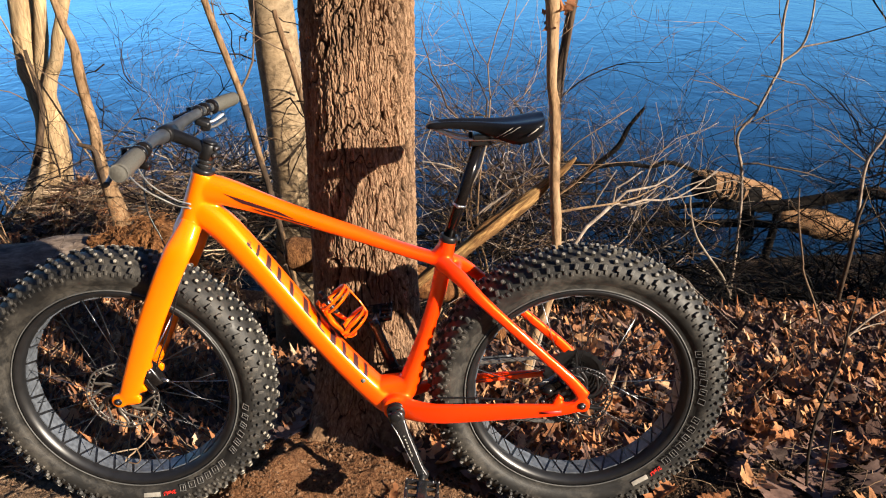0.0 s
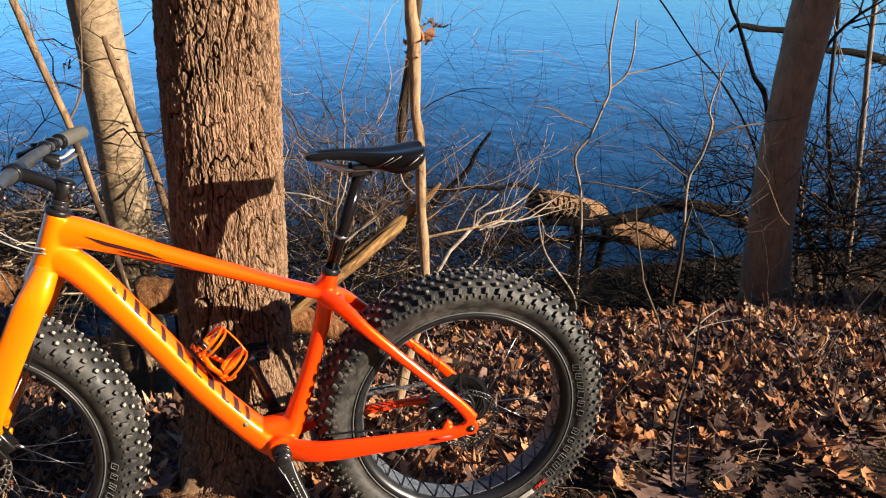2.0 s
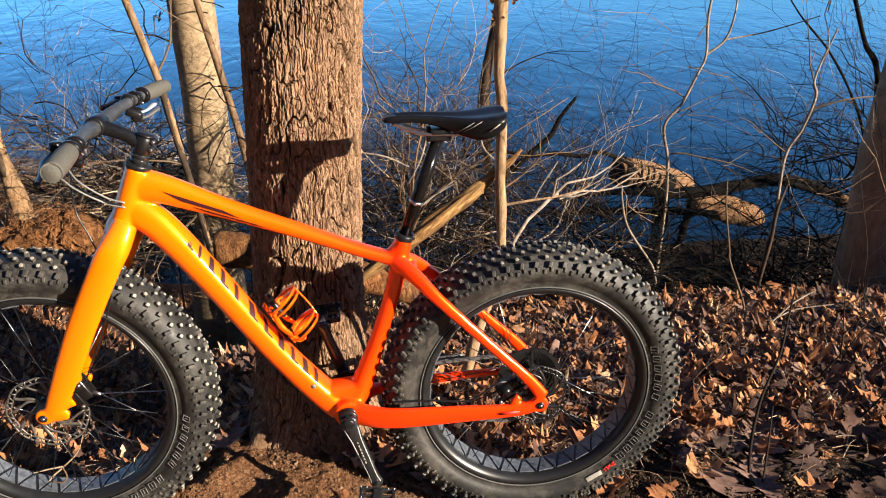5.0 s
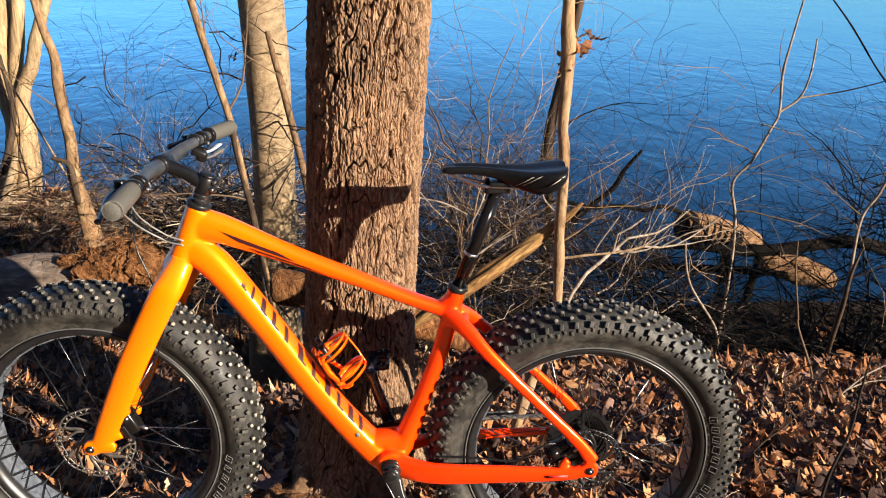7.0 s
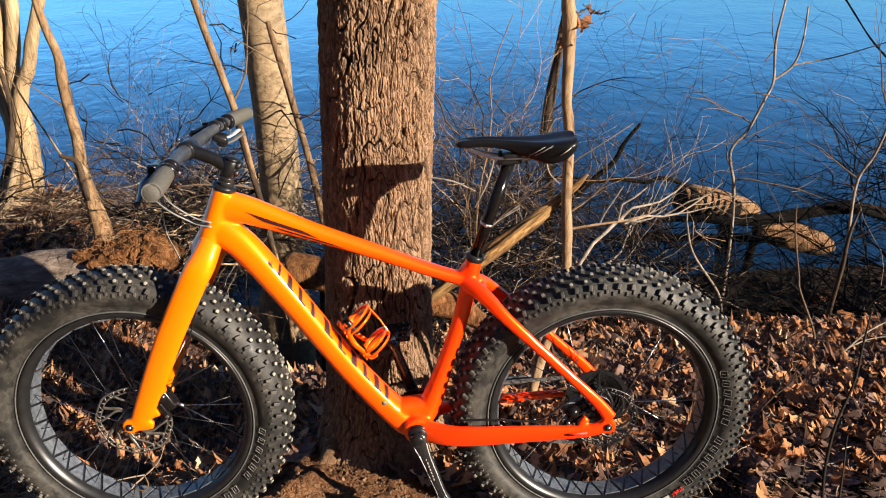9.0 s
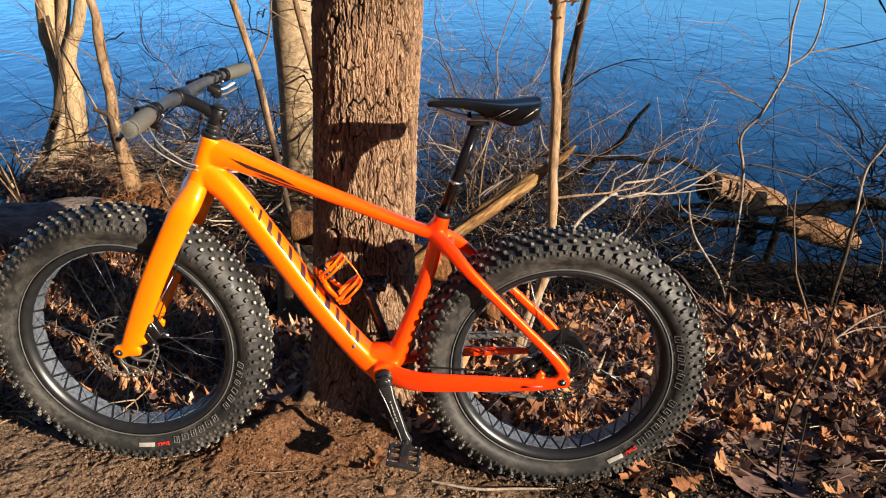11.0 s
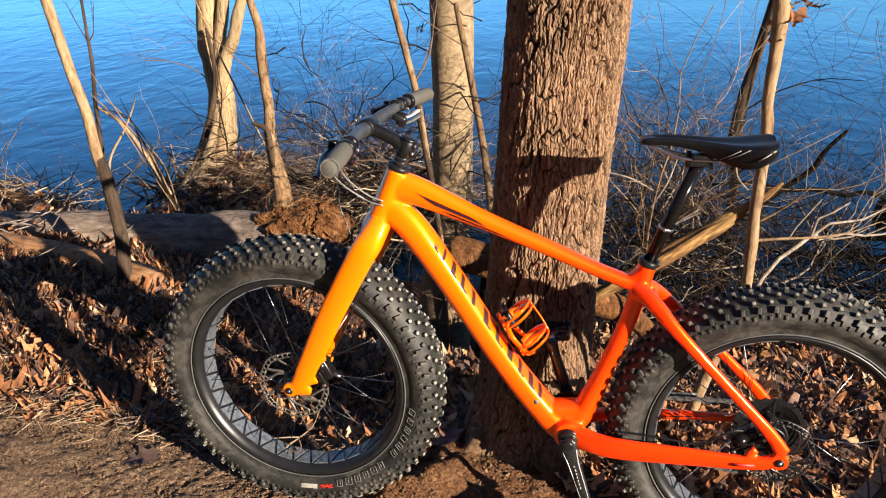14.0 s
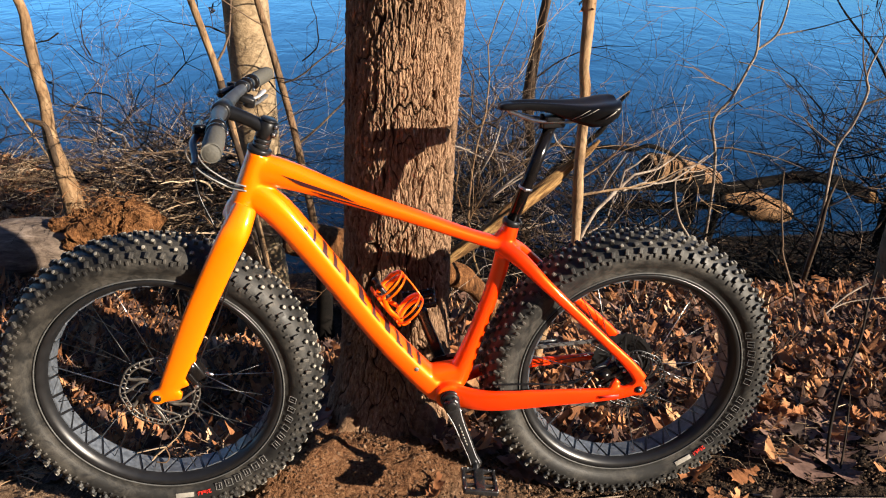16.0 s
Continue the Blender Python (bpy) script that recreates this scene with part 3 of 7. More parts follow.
def sapling(label, rows, mat, seed, limbs, name="sapling", lump=0.08, sides=14, twig_mat=None, knot=0.3, category="sapling", per=7):
    """A thin stem with its limbs. limbs: (height share, direction, length, radius, levels)."""
    x, y, z, r = rows[0]
    foot = height(x, y)
    if z > foot - 0.04:
        rows = [(x + 0.1 * (x - rows[1][0]), y, foot - 0.08, r * 1.1), *rows]
    base = rows[0]
    ob = holder(name, pose(*base[:3]), label, category)
    back = Matrix.Translation(-Vector(base[:3]))
    part("stem", moved(trunk_mesh(rows, sides, per, lump, seed, knot), back), mat, ob)
    rng = np.random.default_rng(int(seed * 10))
    dense = curve_through([r[:4] for r in rows], 10)
    for share, d, length, r, levels in limbs:
        p = dense[int(share * (len(dense) - 1))]
        out = []
        grow(rng, out, p[:3], d, length, r, levels, 0.0, 0.4)
        limb = part("branch", moved(tubes(out[:1], 7), back), twig_mat or mat, ob)
        if len(out) > 1:
            tagged(part("twig_spray", moved(tubes(out[1:], 5), back), twig_mat or mat, limb), kind="stuff")
    return ob


for angle, reach, r, drop in ((-1.15, 0.34, 0.036, 0.06), (-2.2, 0.34, 0.03, 0.08)):
    part("root", moved(trunk_mesh(root_rows(angle, reach, r, drop), 34, 14, 0.5, angle), Matrix.Translation((0.235, -2.07, 0))), ROOT, main_tree, "half-buried root", False)


# ---- the bicycle ----
# Its own axes: x backwards, y to its right side (away from the path), z up its plane; the rear hub is the origin.
ACROSS = (0, 1, 0)
bike = holder("fat_bike", pose(0.344, 1.689, 0.3785, -3, 0, 0), "orange fat-tyre mountain bike propped by its pedal against a tree trunk", "bicycle")
FRONT, CRANK = (-1.154, 0.0, 0.0), (-0.461, 0.0, -0.046)


def blended(name, geo, mat, parent, voxel, label=""):
    """Overlapping tubes fused into one moulded shell."""
    ob = part(name, geo, mat, parent, label)
    r = ob.modifiers.new("fuse", "REMESH")
    r.mode, r.voxel_size, r.use_smooth_shade = "VOXEL", voxel, True
    s = ob.modifiers.new("ease", "SMOOTH")
    s.factor, s.iterations = 0.5, 7
    return ob


def tube(rows, steps=6, sides=20, power=0.85):
    """Rows of (x, y, z, half width across, half height)."""
    return sweep(curve_through(rows, steps), sides, ACROSS, True, power)


def build_frame():
    shell = [
        tube([(-0.897, 0, 0.571, 0.027, 0.025), (-0.912, 0, 0.527, 0.029, 0.027), (-0.938, 0, 0.452, 0.033, 0.031)], 4, 20, 1.0),
        tube([(-0.925, 0, 0.53, 0.024, 0.036), (-0.86, 0, 0.524, 0.026, 0.034), (-0.71, 0, 0.471, 0.024, 0.022), (-0.566, 0, 0.4215, 0.022, 0.0175), (-0.42, 0, 0.369, 0.021, 0.0155), (-0.325, 0, 0.340, 0.020, 0.018)]),
        tube([(-0.925, 0, 0.485, 0.028, 0.036), (-0.862, 0, 0.432, 0.034, 0.036), (-0.763, 0, 0.302, 0.036, 0.033), (-0.624, 0, 0.107, 0.036, 0.032), (-0.50, 0, -0.035, 0.040, 0.034), (-0.46, 0, -0.05, 0.042, 0.03)]),
        tube([(-0.327, 0, 0.402, 0.0195, 0.0195), (-0.332, 0, 0.375, 0.021, 0.021), (-0.352, 0, 0.265, 0.019, 0.020), (-0.39, 0, 0.13, 0.020, 0.021), (-0.43, 0, 0.01, 0.03, 0.028), (-0.455, 0, -0.04, 0.045, 0.03)], 6, 20, 1.0),
        rod((-0.461, -0.053, -0.046), (-0.461, 0.053, -0.046), 0.036, 28),
        # gussets that fill the joints
        tube([(-0.36, 0, 0.345, 0.016, 0.02), (-0.335, 0, 0.38, 0.018, 0.018)], 3),
        tube([(-0.44, 0, 0.0, 0.03, 0.03), (-0.50, 0, 0.0, 0.03, 0.02)], 3),
    ]
    for s in (-1, 1):
        shell += [
            tube([(-0.345, s * 0.012, 0.345, 0.014, 0.021), (-0.30, s * 0.045, 0.318, 0.013, 0.0185), (-0.24, s * 0.074, 0.264, 0.011, 0.0145), (-0.115, s * 0.086, 0.147, 0.010, 0.0125), (-0.03, s * 0.094, 0.066, 0.010, 0.0145), (0.006, s * 0.096, 0.02, 0.010, 0.018)]),
            tube([(x, y, z - (0.006 if s > 0 else 0), w, h * (0.55 if s > 0 else 1)) for x, y, z, w, h in [(-0.45, s * 0.04, -0.046, 0.02, 0.03), (-0.39, s * 0.068, -0.043, 0.016, 0.029), (-0.33, s * 0.083, -0.037, 0.012, 0.028), (-0.20, s * 0.09, -0.027, 0.010, 0.024), (-0.06, s * 0.095, -0.017, 0.010, 0.018), (-0.004, s * 0.096, -0.002, 0.010, 0.018)]]),
            rod((0.0, s * 0.087, 0.0), (0.0, s * 0.105, 0.0), 0.021, 24),
        ]
    shell.append(rod((-0.305, -0.05, 0.318), (-0.305, 0.05, 0.318), 0.012, 14))
    # rear brake mount
    shell.append(tube([(-0.065, -0.092, 0.0, 0.008, 0.01), (-0.05, -0.088, 0.018, 0.008, 0.011)], 3))
    return join(*shell)


frame_ob = blended("frame", build_frame(), ORANGE, bike, 0.0036, "glossy orange carbon frame with swollen tubes")


def on_tube(rows, t0, t1, a0, a1, lift=0.0012, slant=0.0, n=5):
    """A patch lying on a tube of the frame: t along it, a round it in degrees (0 is up its top, 90 its left side)."""
    rows = curve_through(rows, 12)
    last = len(rows) - 1
    verts, faces = [], []
    for i in range(n + 1):
        for k in range(n + 1):
            a = radians(a0 + (a1 - a0) * k / n)
            t = (t0 + (t1 - t0) * i / n + slant * k / n) * last
            j = min(int(t), last - 1)
            r = rows[j] + (rows[j + 1] - rows[j]) * (t - j)
            d = Vector((rows[j + 1] - rows[j])[:3]).normalized()
            up = d.cross(Vector(ACROSS))
            if up.z < 0:
                up.negate()
            ca, sa = math.copysign(abs(math.cos(a)) ** 0.85, math.cos(a)), math.copysign(abs(math.sin(a)) ** 0.85, math.sin(a))
            verts.append(Vector(r[:3]) + up * (ca * (r[4] + lift)) - Vector(ACROSS) * (sa * (r[3] + lift)))
    for i in range(n):
        for k in range(n):
            q = i * (n + 1) + k
            faces.append((q, q + 1, q + n + 2, q + n + 1))
    return verts, faces


DOWN = [(-0.862, 0, 0.432, 0.034, 0.036), (-0.763, 0, 0.302, 0.036, 0.033), (-0.624, 0, 0.107, 0.036, 0.032), (-0.50, 0, -0.035, 0.040, 0.034)]
TOP = [(-0.86, 0, 0.524, 0.026, 0.034), (-0.71, 0, 0.471, 0.024, 0.022), (-0.566, 0, 0.4215, 0.022, 0.0175), (-0.42, 0, 0.369, 0.021, 0.0155)]
# eleven plain marks of thin dark bars stand where the maker's mark runs down the tube
for i in range(11):
    t = 0.10 + i * 0.071
    broad = (0.026, 0.018, 0.028, 0.020, 0.018, 0.026, 0.018, 0.030, 0.020, 0.028, 0.020)[i]
    part("decal_bar", on_tube(DOWN, t, t + broad, 0, 50, 0.0008, 0.03), DECAL_DARK, frame_ob, "dark printed bar")
    if i % 3 != 1:
        part("decal_link", on_tube(DOWN, t + 0.026, t + 0.066, 43, 50, 0.0009, 0.004), DECAL_DARK, frame_ob, "dark printed bar")
part("decal_flash", on_tube(TOP, 0.02, 0.30, 84, 96, 0.0012, 0.10), DECAL_DARK, frame_ob, "dark tapering flash")
part("decal_flash", on_tube(TOP, 0.16, 0.46, 104, 114, 0.0012, 0.08), DECAL_DARK, frame_ob, "dark tapering flash")
part("badge", moved(rod((0, 0, -0.0008), (0, 0, 0.0008), 0.006, 20), pose(-0.545, -0.0365, 0.03, 90, 0, 0)), PRINT, frame_ob, "small grey round badge")
part("decal_bar", block((0.05, 0.0012, 0.007), pose(-0.075, -0.1065, -0.018, 0, -4, 0)), DECAL_RED, frame_ob, "small red printed bar")
for x, y in ((0.0, -0.1065), (0.0, 0.1065)):
    part("axle_bolt", bevelled_rod((x, y - 0.003, 0), (x, y + 0.003, 0), 0.0095, 0.0015), BLACK, frame_ob, "black axle bolt")
    part("bolt_socket", rod((x, y - 0.0045, 0), (x, y + 0.0045, 0), 0.0045, 6), STEEL, frame_ob)


def build_fork():
    shell = [
        tube([(-0.934, 0, 0.462, 0.031, 0.029), (-0.948, 0, 0.435, 0.036, 0.033), (-0.962, 0, 0.41, 0.03, 0.03)], 4, 20, 1.0),
        tube([(-0.948, 0, 0.43, 0.05, 0.028), (-0.957, 0, 0.41, 0.055, 0.026)], 3, 20, 0.8),
    ]
    for s in (-1, 1):
        shell.append(tube([(-0.930, s * 0.030, 0.452, 0.022, 0.026), (-0.947, s * 0.060, 0.412, 0.021, 0.031), (-0.968, s * 0.076, 0.373, 0.016, 0.032), (-1.030, s * 0.083, 0.245, 0.014, 0.031), (-1.075, s * 0.083, 0.14, 0.013, 0.030), (-1.112, s * 0.081, 0.055, 0.012, 0.026), (-1.135, s * 0.079, 0.012, 0.011, 0.02)], 7, 20, 0.9))
        shell.append(rod((FRONT[0], s * 0.072, 0), (FRONT[0], s * 0.088, 0), 0.0195, 24))
        shell.append(tube([(FRONT[0], s * 0.08, 0.0, 0.008, 0.016), (-1.118, s * 0.08, 0.004, 0.009, 0.016), (-1.098, s * 0.08, 0.002, 0.008, 0.010)], 3))
    # brake mount behind the left leg
    shell.append(tube([(-1.085, -0.078, 0.10, 0.008, 0.012), (-1.058, -0.076, 0.098, 0.008, 0.009)], 3))
    shell.append(tube([(-1.105, -0.078, 0.03, 0.008, 0.012), (-1.082, -0.076, 0.035, 0.008, 0.009)], 3))
    return join(*shell)


fork = blended("fork", build_fork(), ORANGE, bike, 0.0034, "glossy orange rigid fork with broad blades")
part("axle_bolt", bevelled_rod((FRONT[0], -0.0915, 0), (FRONT[0], -0.087, 0), 0.0095, 0.0015), BLACK, fork, "black axle bolt")
part("bolt_socket", rod((FRONT[0], -0.093, 0), (FRONT[0], -0.09, 0), 0.0045, 6), STEEL, fork)


# ---- wheels ----
def build_wheel(centre, rear, turn):
    """The rim carries tyre, tread, spokes, hub and disc."""
    rim_profile = [(0.284, -0.046), (0.280, -0.047), (0.272, -0.044), (0.2635, -0.03), (0.261, 0.0), (0.2635, 0.03), (0.272, 0.044), (0.280, 0.047), (0.284, 0.046), (0.283, 0.043), (0.276, 0.036), (0.274, 0.0), (0.276, -0.036), (0.283, -0.043)]
    wheel = part("wheel", lathe(rim_profile, 96, True), RIM, bike, "wide black rim with fat studded tyre")
    wheel.matrix_basis = Matrix.Translation(centre) @ Matrix.Rotation(radians(turn), 4, "Y")
    # carcass
    carcass = []
    for i in range(29):
        a = radians(-128 + 256 * i / 28)
        carcass.append((0.327 + 0.0455 * math.cos(a), 0.0575 * math.sin(a)))
    carcass = [(0.2855, -0.0465), *carcass, (0.2855, 0.0465)]
    part("tyre", lathe(carcass, 128), RUBBER, wheel, "black rubber tyre with ribbed sidewall")
    # bead lines
    for s in (-1, 1):
        part("bead_line", lathe([(0.2875 + 0.002 * math.cos(a), s * 0.0465 + 0.002 * math.sin(a)) for a in np.linspace(0, math.tau, 7)[:-1]], 128, True), BEAD, wheel, "thin worn bead line")
    # tread: staggered knobs, then shoulder lugs, then fine ribs
    knobs, studs = [], []
    rows = 66
    base = block((0.0102, 0.0093, 0.0118), None, 0.0018)
    wide = block((0.0085, 0.0150, 0.0105), None, 0.0016)
    lug = block((0.006, 0.010, 0.0065), None, 0.0012)
    tip = sweep([(0, 0, -0.001, 0.0046), (0, 0, 0.0003, 0.0044), (0, 0, 0.0009, 0.0034)], 6)
    rnd = random.Random(11 if rear else 5)
    for k in range(rows):
        for j, deg in enumerate((-62, -44, -27, -9, 9, 27, 44, 62)):
            off = (k + (0.5 if j % 2 else 0.0) + (0.25 if j in (0, 7) else 0)) / rows * math.tau
            a = radians(deg)
            r, b = 0.327 + 0.0455 * math.cos(a), 0.0575 * math.sin(a)
            m = ring_place(off, r, b) @ Matrix.Rotation(-a, 4, "X") @ Matrix.Rotation(radians(rnd.uniform(-5, 5) + (14 if j % 2 else -14)), 4, "Z")
            knobs.append(moved(base if abs(deg) < 50 else wide, m @ Matrix.Translation((0, 0, 0.0035))))
            if abs(deg) < 50 and rnd.random() < 0.93:
                studs.append(moved(tip, m @ Matrix.Translation((0, 0, 0.0098))))
        for s in (-1, 1):
            for q, deg in ((0.1, 76), (0.6, 82)):
                a = radians(s * deg)
                m = ring_place((k + q) / rows * math.tau, 0.327 + 0.0455 * math.cos(a), 0.0575 * math.sin(a)) @ Matrix.Rotation(-a, 4, "X")
                knobs.append(moved(lug, m))
    tagged(part("tread", join(*knobs), KNOB, wheel, "rows of black rubber knobs", False), kind="stuff")
    tagged(part("studs", join(*studs), GREY_STUD if rear else STUD, wheel, "grey studs in the knobs" if rear else "pale studs in the knobs", False), kind="stuff")
    # sidewall print: plain outlined bars on the left side
    print_at = (0.38, -0.70) if rear else (-0.12, -1.2)
    letters = 13
    bars = []
    for i in range(letters):
        if i == 6:
            continue
        ang = print_at[0] + (print_at[1] - print_at[0]) * i / (letters - 1)
        a = radians(-112)
        m = ring_place(ang, 0.327 + 0.0463 * math.cos(a), 0.0580 * math.sin(a)) @ Matrix.Rotation(radians(112), 4, "X")
        slant = Matrix.Rotation(radians(-9), 4, "Z")
        half = rnd.uniform(0.0066, 0.0092)
        for sx, sz, w, h in ((0, 0.0085, 2 * half, 0.0013), (0, -0.0085, 2 * half, 0.0013), (-half, 0, 0.0013, 0.0183), (half, 0, 0.0013, 0.0183), (rnd.uniform(-0.002, 0.002), 0.0, 0.0012, rnd.choice((0.0, 0.009, 0.012)))):
            if h:
                bars.append(moved(block((w, h, 0.0014)), m @ slant @ Matrix.Translation((sx, sz, 0.0006))))
    tagged(part("sidewall_print", join(*bars), PRINT, wheel, "grey outlined sidewall bars", False), kind="stuff")
    ang = -0.83 if rear else -1.33
    a = radians(-108)
    for q, w, mat, text in ((0.0, 0.036, DECAL_RED, "red size print"), (-0.155, 0.045, DECAL_PALE, "pale print block")):
        m = ring_place(ang + q, 0.327 + 0.0463 * math.cos(a), 0.0580 * math.sin(a)) @ Matrix.Rotation(radians(108), 4, "X")
        if mat is DECAL_RED:
            txt = bpy.data.curves.new("size", "FONT")
            txt.body, txt.size, txt.align_x, txt.align_y, txt.extrude, txt.offset = "26x4.6", 0.0135, "CENTER", "CENTER", 0.0005, 0.0004
            tmp = bpy.data.objects.new("size", txt)
            me = bpy.data.meshes.new_from_object(tmp)
            me.materials.clear()
            me.materials.append(mat)
            bpy.data.objects.remove(tmp)
            ob = new("size_print", me)
            ob.parent = wheel
            ob.matrix_basis = m @ Matrix.Translation((0, 0.0, 0.0012))
            tagged(ob, text)
        else:
            part("sidewall_block", block((w, 0.012, 0.0014), m @ Matrix.Translation((0, 0, 0.0006)), 0.0003), mat, wheel, text)
    # triangular windows in the rim, filled by the rim strip
    strip, n = [], 32
    for k in range(n):
        for s in (0, 1):
            a0, half = (k + 0.5 * s) / n * math.tau, 0.38 / n * math.tau
            y0, y1 = (-0.026, 0.024) if s == 0 else (0.026, -0.024)
            pts = [(a0 - half, y0), (a0 + half, y0), (a0, y1)]
            v = [Vector((r * math.cos(t), y, r * math.sin(t))) for r in (0.2595, 0.2625) for t, y in pts]
            strip.append((v, [(0, 1, 2), (3, 5, 4), (0, 3, 4, 1), (1, 4, 5, 2), (2, 5, 3, 0)]))
    part("rim_strip", join(*strip), STRIP, wheel, "grey strip in triangular rim windows", False)
    # hub and spokes
    wide_hub = 0.088 if rear else 0.068
    hub_rows = [(0.010, -wide_hub), (0.016, -wide_hub + 0.004), (0.018, -0.052), (0.030, -0.048), (0.030, -0.044), (0.017, -0.036), (0.0165, 0.036), (0.028, 0.044), (0.028, 0.048), (0.018, 0.052), (0.015, wide_hub - 0.004), (0.010, wide_hub)]
    part("hub", lathe(hub_rows, 32), BLACK, wheel, "black hub shell")
    for k in range(32):
        s = -1 if k % 2 else 1
        a0 = math.tau * k / 32
        lead = radians(58) * (1 if (k // 2) % 2 else -1)
        p = Vector((0.028 * math.cos(a0 + lead), s * 0.046, 0.028 * math.sin(a0 + lead)))
        q = Vector((0.262 * math.cos(a0), s * 0.014, 0.262 * math.sin(a0)))
        part("spoke", rod(p, q, 0.0011, 5), BLACK if k % 5 else STEEL, wheel)
    # brake disc on the left
    disc_r = 0.082 if rear else 0.092
    b = -0.060
    petals = []
    # two thin waved rings, laced together, on six curved arms
    for r0, wide in ((disc_r - 0.0015, 0.0026), (disc_r - 0.0125, 0.0022)):
        rows_ = []
        for k in range(97):
            a0 = math.tau * k / 96
            rr = r0 + 0.0013 * math.cos(8 * a0)
            rows_.append((rr * math.cos(a0), b, rr * math.sin(a0), 0.0009, wide))
        petals.append(sweep(rows_, 6, ACROSS, False))
    for k in range(40):
        a0 = math.tau * k / 40
        petals.append(moved(block((0.0028, 0.0018, 0.0135)), ring_place(a0, disc_r - 0.007, b) @ Matrix.Rotation(0.55 if k % 2 else -0.35, 4, "Y")))
    for k in range(6):
        a0 = math.tau * k / 6
        for turn_, thick in ((0.55, 0.0046), (1.05, 0.0034)):
            rows_ = [(r * math.cos(a0 + tw * turn_), b, r * math.sin(a0 + tw * turn_), 0.0010, thick) for r, tw in ((0.02, 0.0), (0.035, 0.1), (0.05, 0.45), (0.065, 0.85), (disc_r - 0.012, 1.0))]
            petals.append(sweep(curve_through(rows_, 3), 6, ACROSS))
    petals.append(rod((0, b - 0.002, 0), (0, b + 0.002, 0), 0.024, 24))
    part("brake_disc", join(*petals), BLACK if rear else DISC, wheel, "dark steel brake disc" if rear else "grey laced steel brake disc")
    if rear:
        cogs = []
        for k, r in enumerate((0.084, 0.076, 0.068, 0.061, 0.054, 0.047, 0.041, 0.036, 0.031, 0.027)):
            y = 0.030 + k * 0.0039
            teeth = int(r * 320)
            nn, vs = teeth * 2, []
            for yy, hole in ((y - 0.0009, 0), (y + 0.0009, 0), (y - 0.0009, 1), (y + 0.0009, 1)):
                for t in range(nn):
                    rr = max(r - 0.014, 0.018) if hole else (r if t % 2 else r - 0.005)
                    vs.append(Vector((rr * math.cos(math.pi * t / teeth), yy, rr * math.sin(math.pi * t / teeth))))
            fs = []
            for t in range(nn):
                u = (t + 1) % nn
                fs += [(t, u, nn + u, nn + t), (2 * nn + u, 2 * nn + t, 3 * nn + t, 3 * nn + u), (t, 2 * nn + t, 2 * nn + u, u), (nn + u, 3 * nn + u, 3 * nn + t, nn + t)]
            cogs.append((vs, fs))
        for k in range(5):
            a0 = math.tau * k / 5
            cogs.append(sweep([(0.018 * math.cos(a0), 0.034, 0.018 * math.sin(a0), 0.002, 0.006), (0.074 * math.cos(a0 + 0.3), 0.031, 0.074 * math.sin(a0 + 0.3), 0.0015, 0.003)], 6, ACROSS))
        cogs.append(rod((0, 0.03, 0), (0, 0.07, 0), 0.019, 24))
        part("cassette", join(*cogs), BLACK, wheel, "stack of dark toothed sprockets", False)
    return wheel


rear_wheel = build_wheel((0, 0, 0), True, 0)
front_wheel = build_wheel(FRONT, False, 0)


# ---- steering ----
STEER = Vector((0.334, 0, 0.943)).normalized()
top_of_head = Vector((-0.897, 0, 0.571))
part("headset", join(bevelled_rod(top_of_head - STEER * 0.002, top_of_head + STEER * 0.010, 0.027, 0.002)), BLACK, bike, "black headset cap")
part("spacers", join(bevelled_rod(top_of_head + STEER * 0.010, top_of_head + STEER * 0.022, 0.0185, 0.001), bevelled_rod(top_of_head + STEER * 0.0225, top_of_head + STEER * 0.032, 0.0185, 0.001)), CRANK_MAT, bike, "polished dark spacer rings")
clamp0 = top_of_head + STEER * 0.032
clamp1 = top_of_head + STEER * 0.072
bar_c = Vector((-0.968, 0, 0.662))
stem_geo = join(
    bevelled_rod(clamp0, clamp1, 0.0185, 0.003),
    sweep(curve_through([(*(clamp0 + STEER * 0.02), 0.0155, 0.016), (-0.915, 0, 0.641, 0.014, 0.0145), (*bar_c, 0.0165, 0.016)], 6), 18, ACROSS),
    bevelled_rod(bar_c - Vector((0, 0.024, 0)), bar_c + Vector((0, 0.024, 0)), 0.0205, 0.002),
)
stem = part("stem", stem_geo, BLACK, bike, "black alloy handlebar stem")
for z in (0.010, 0.028):
    q = clamp0 + STEER * z + Vector((0.020, 0, 0))
    part("clamp_boss", join(bevelled_rod(q - Vector((0, 0.013, 0)), q + Vector((0, 0.013, 0)), 0.0068, 0.0015, 16), block((0.014, 0.024, 0.010), pose(*(q - Vector((0.006, 0, 0))), 0, -19, 0), 0.002)), BLACK, stem, "black bolt boss of the stem")
part("top_cap", bevelled_rod(clamp1, clamp1 + STEER * 0.006, 0.0185, 0.0025), BLACK, stem, "black steerer cap")
for y in (-0.017, 0.017):
    for z in (-0.017, 0.017):
        part("bolt", bevelled_rod(bar_c + Vector((-0.020, y, z)), bar_c + Vector((-0.026, y, z)), 0.004, 0.0008, 10), STEEL, stem)
for z in (0.010, 0.028):
    part("bolt", bevelled_rod(clamp0 + STEER * z + Vector((0.020, -0.0155, 0)), clamp0 + STEER * z + Vector((0.020, 0.0155, 0)), 0.004, 0.0008, 10), STEEL, stem)

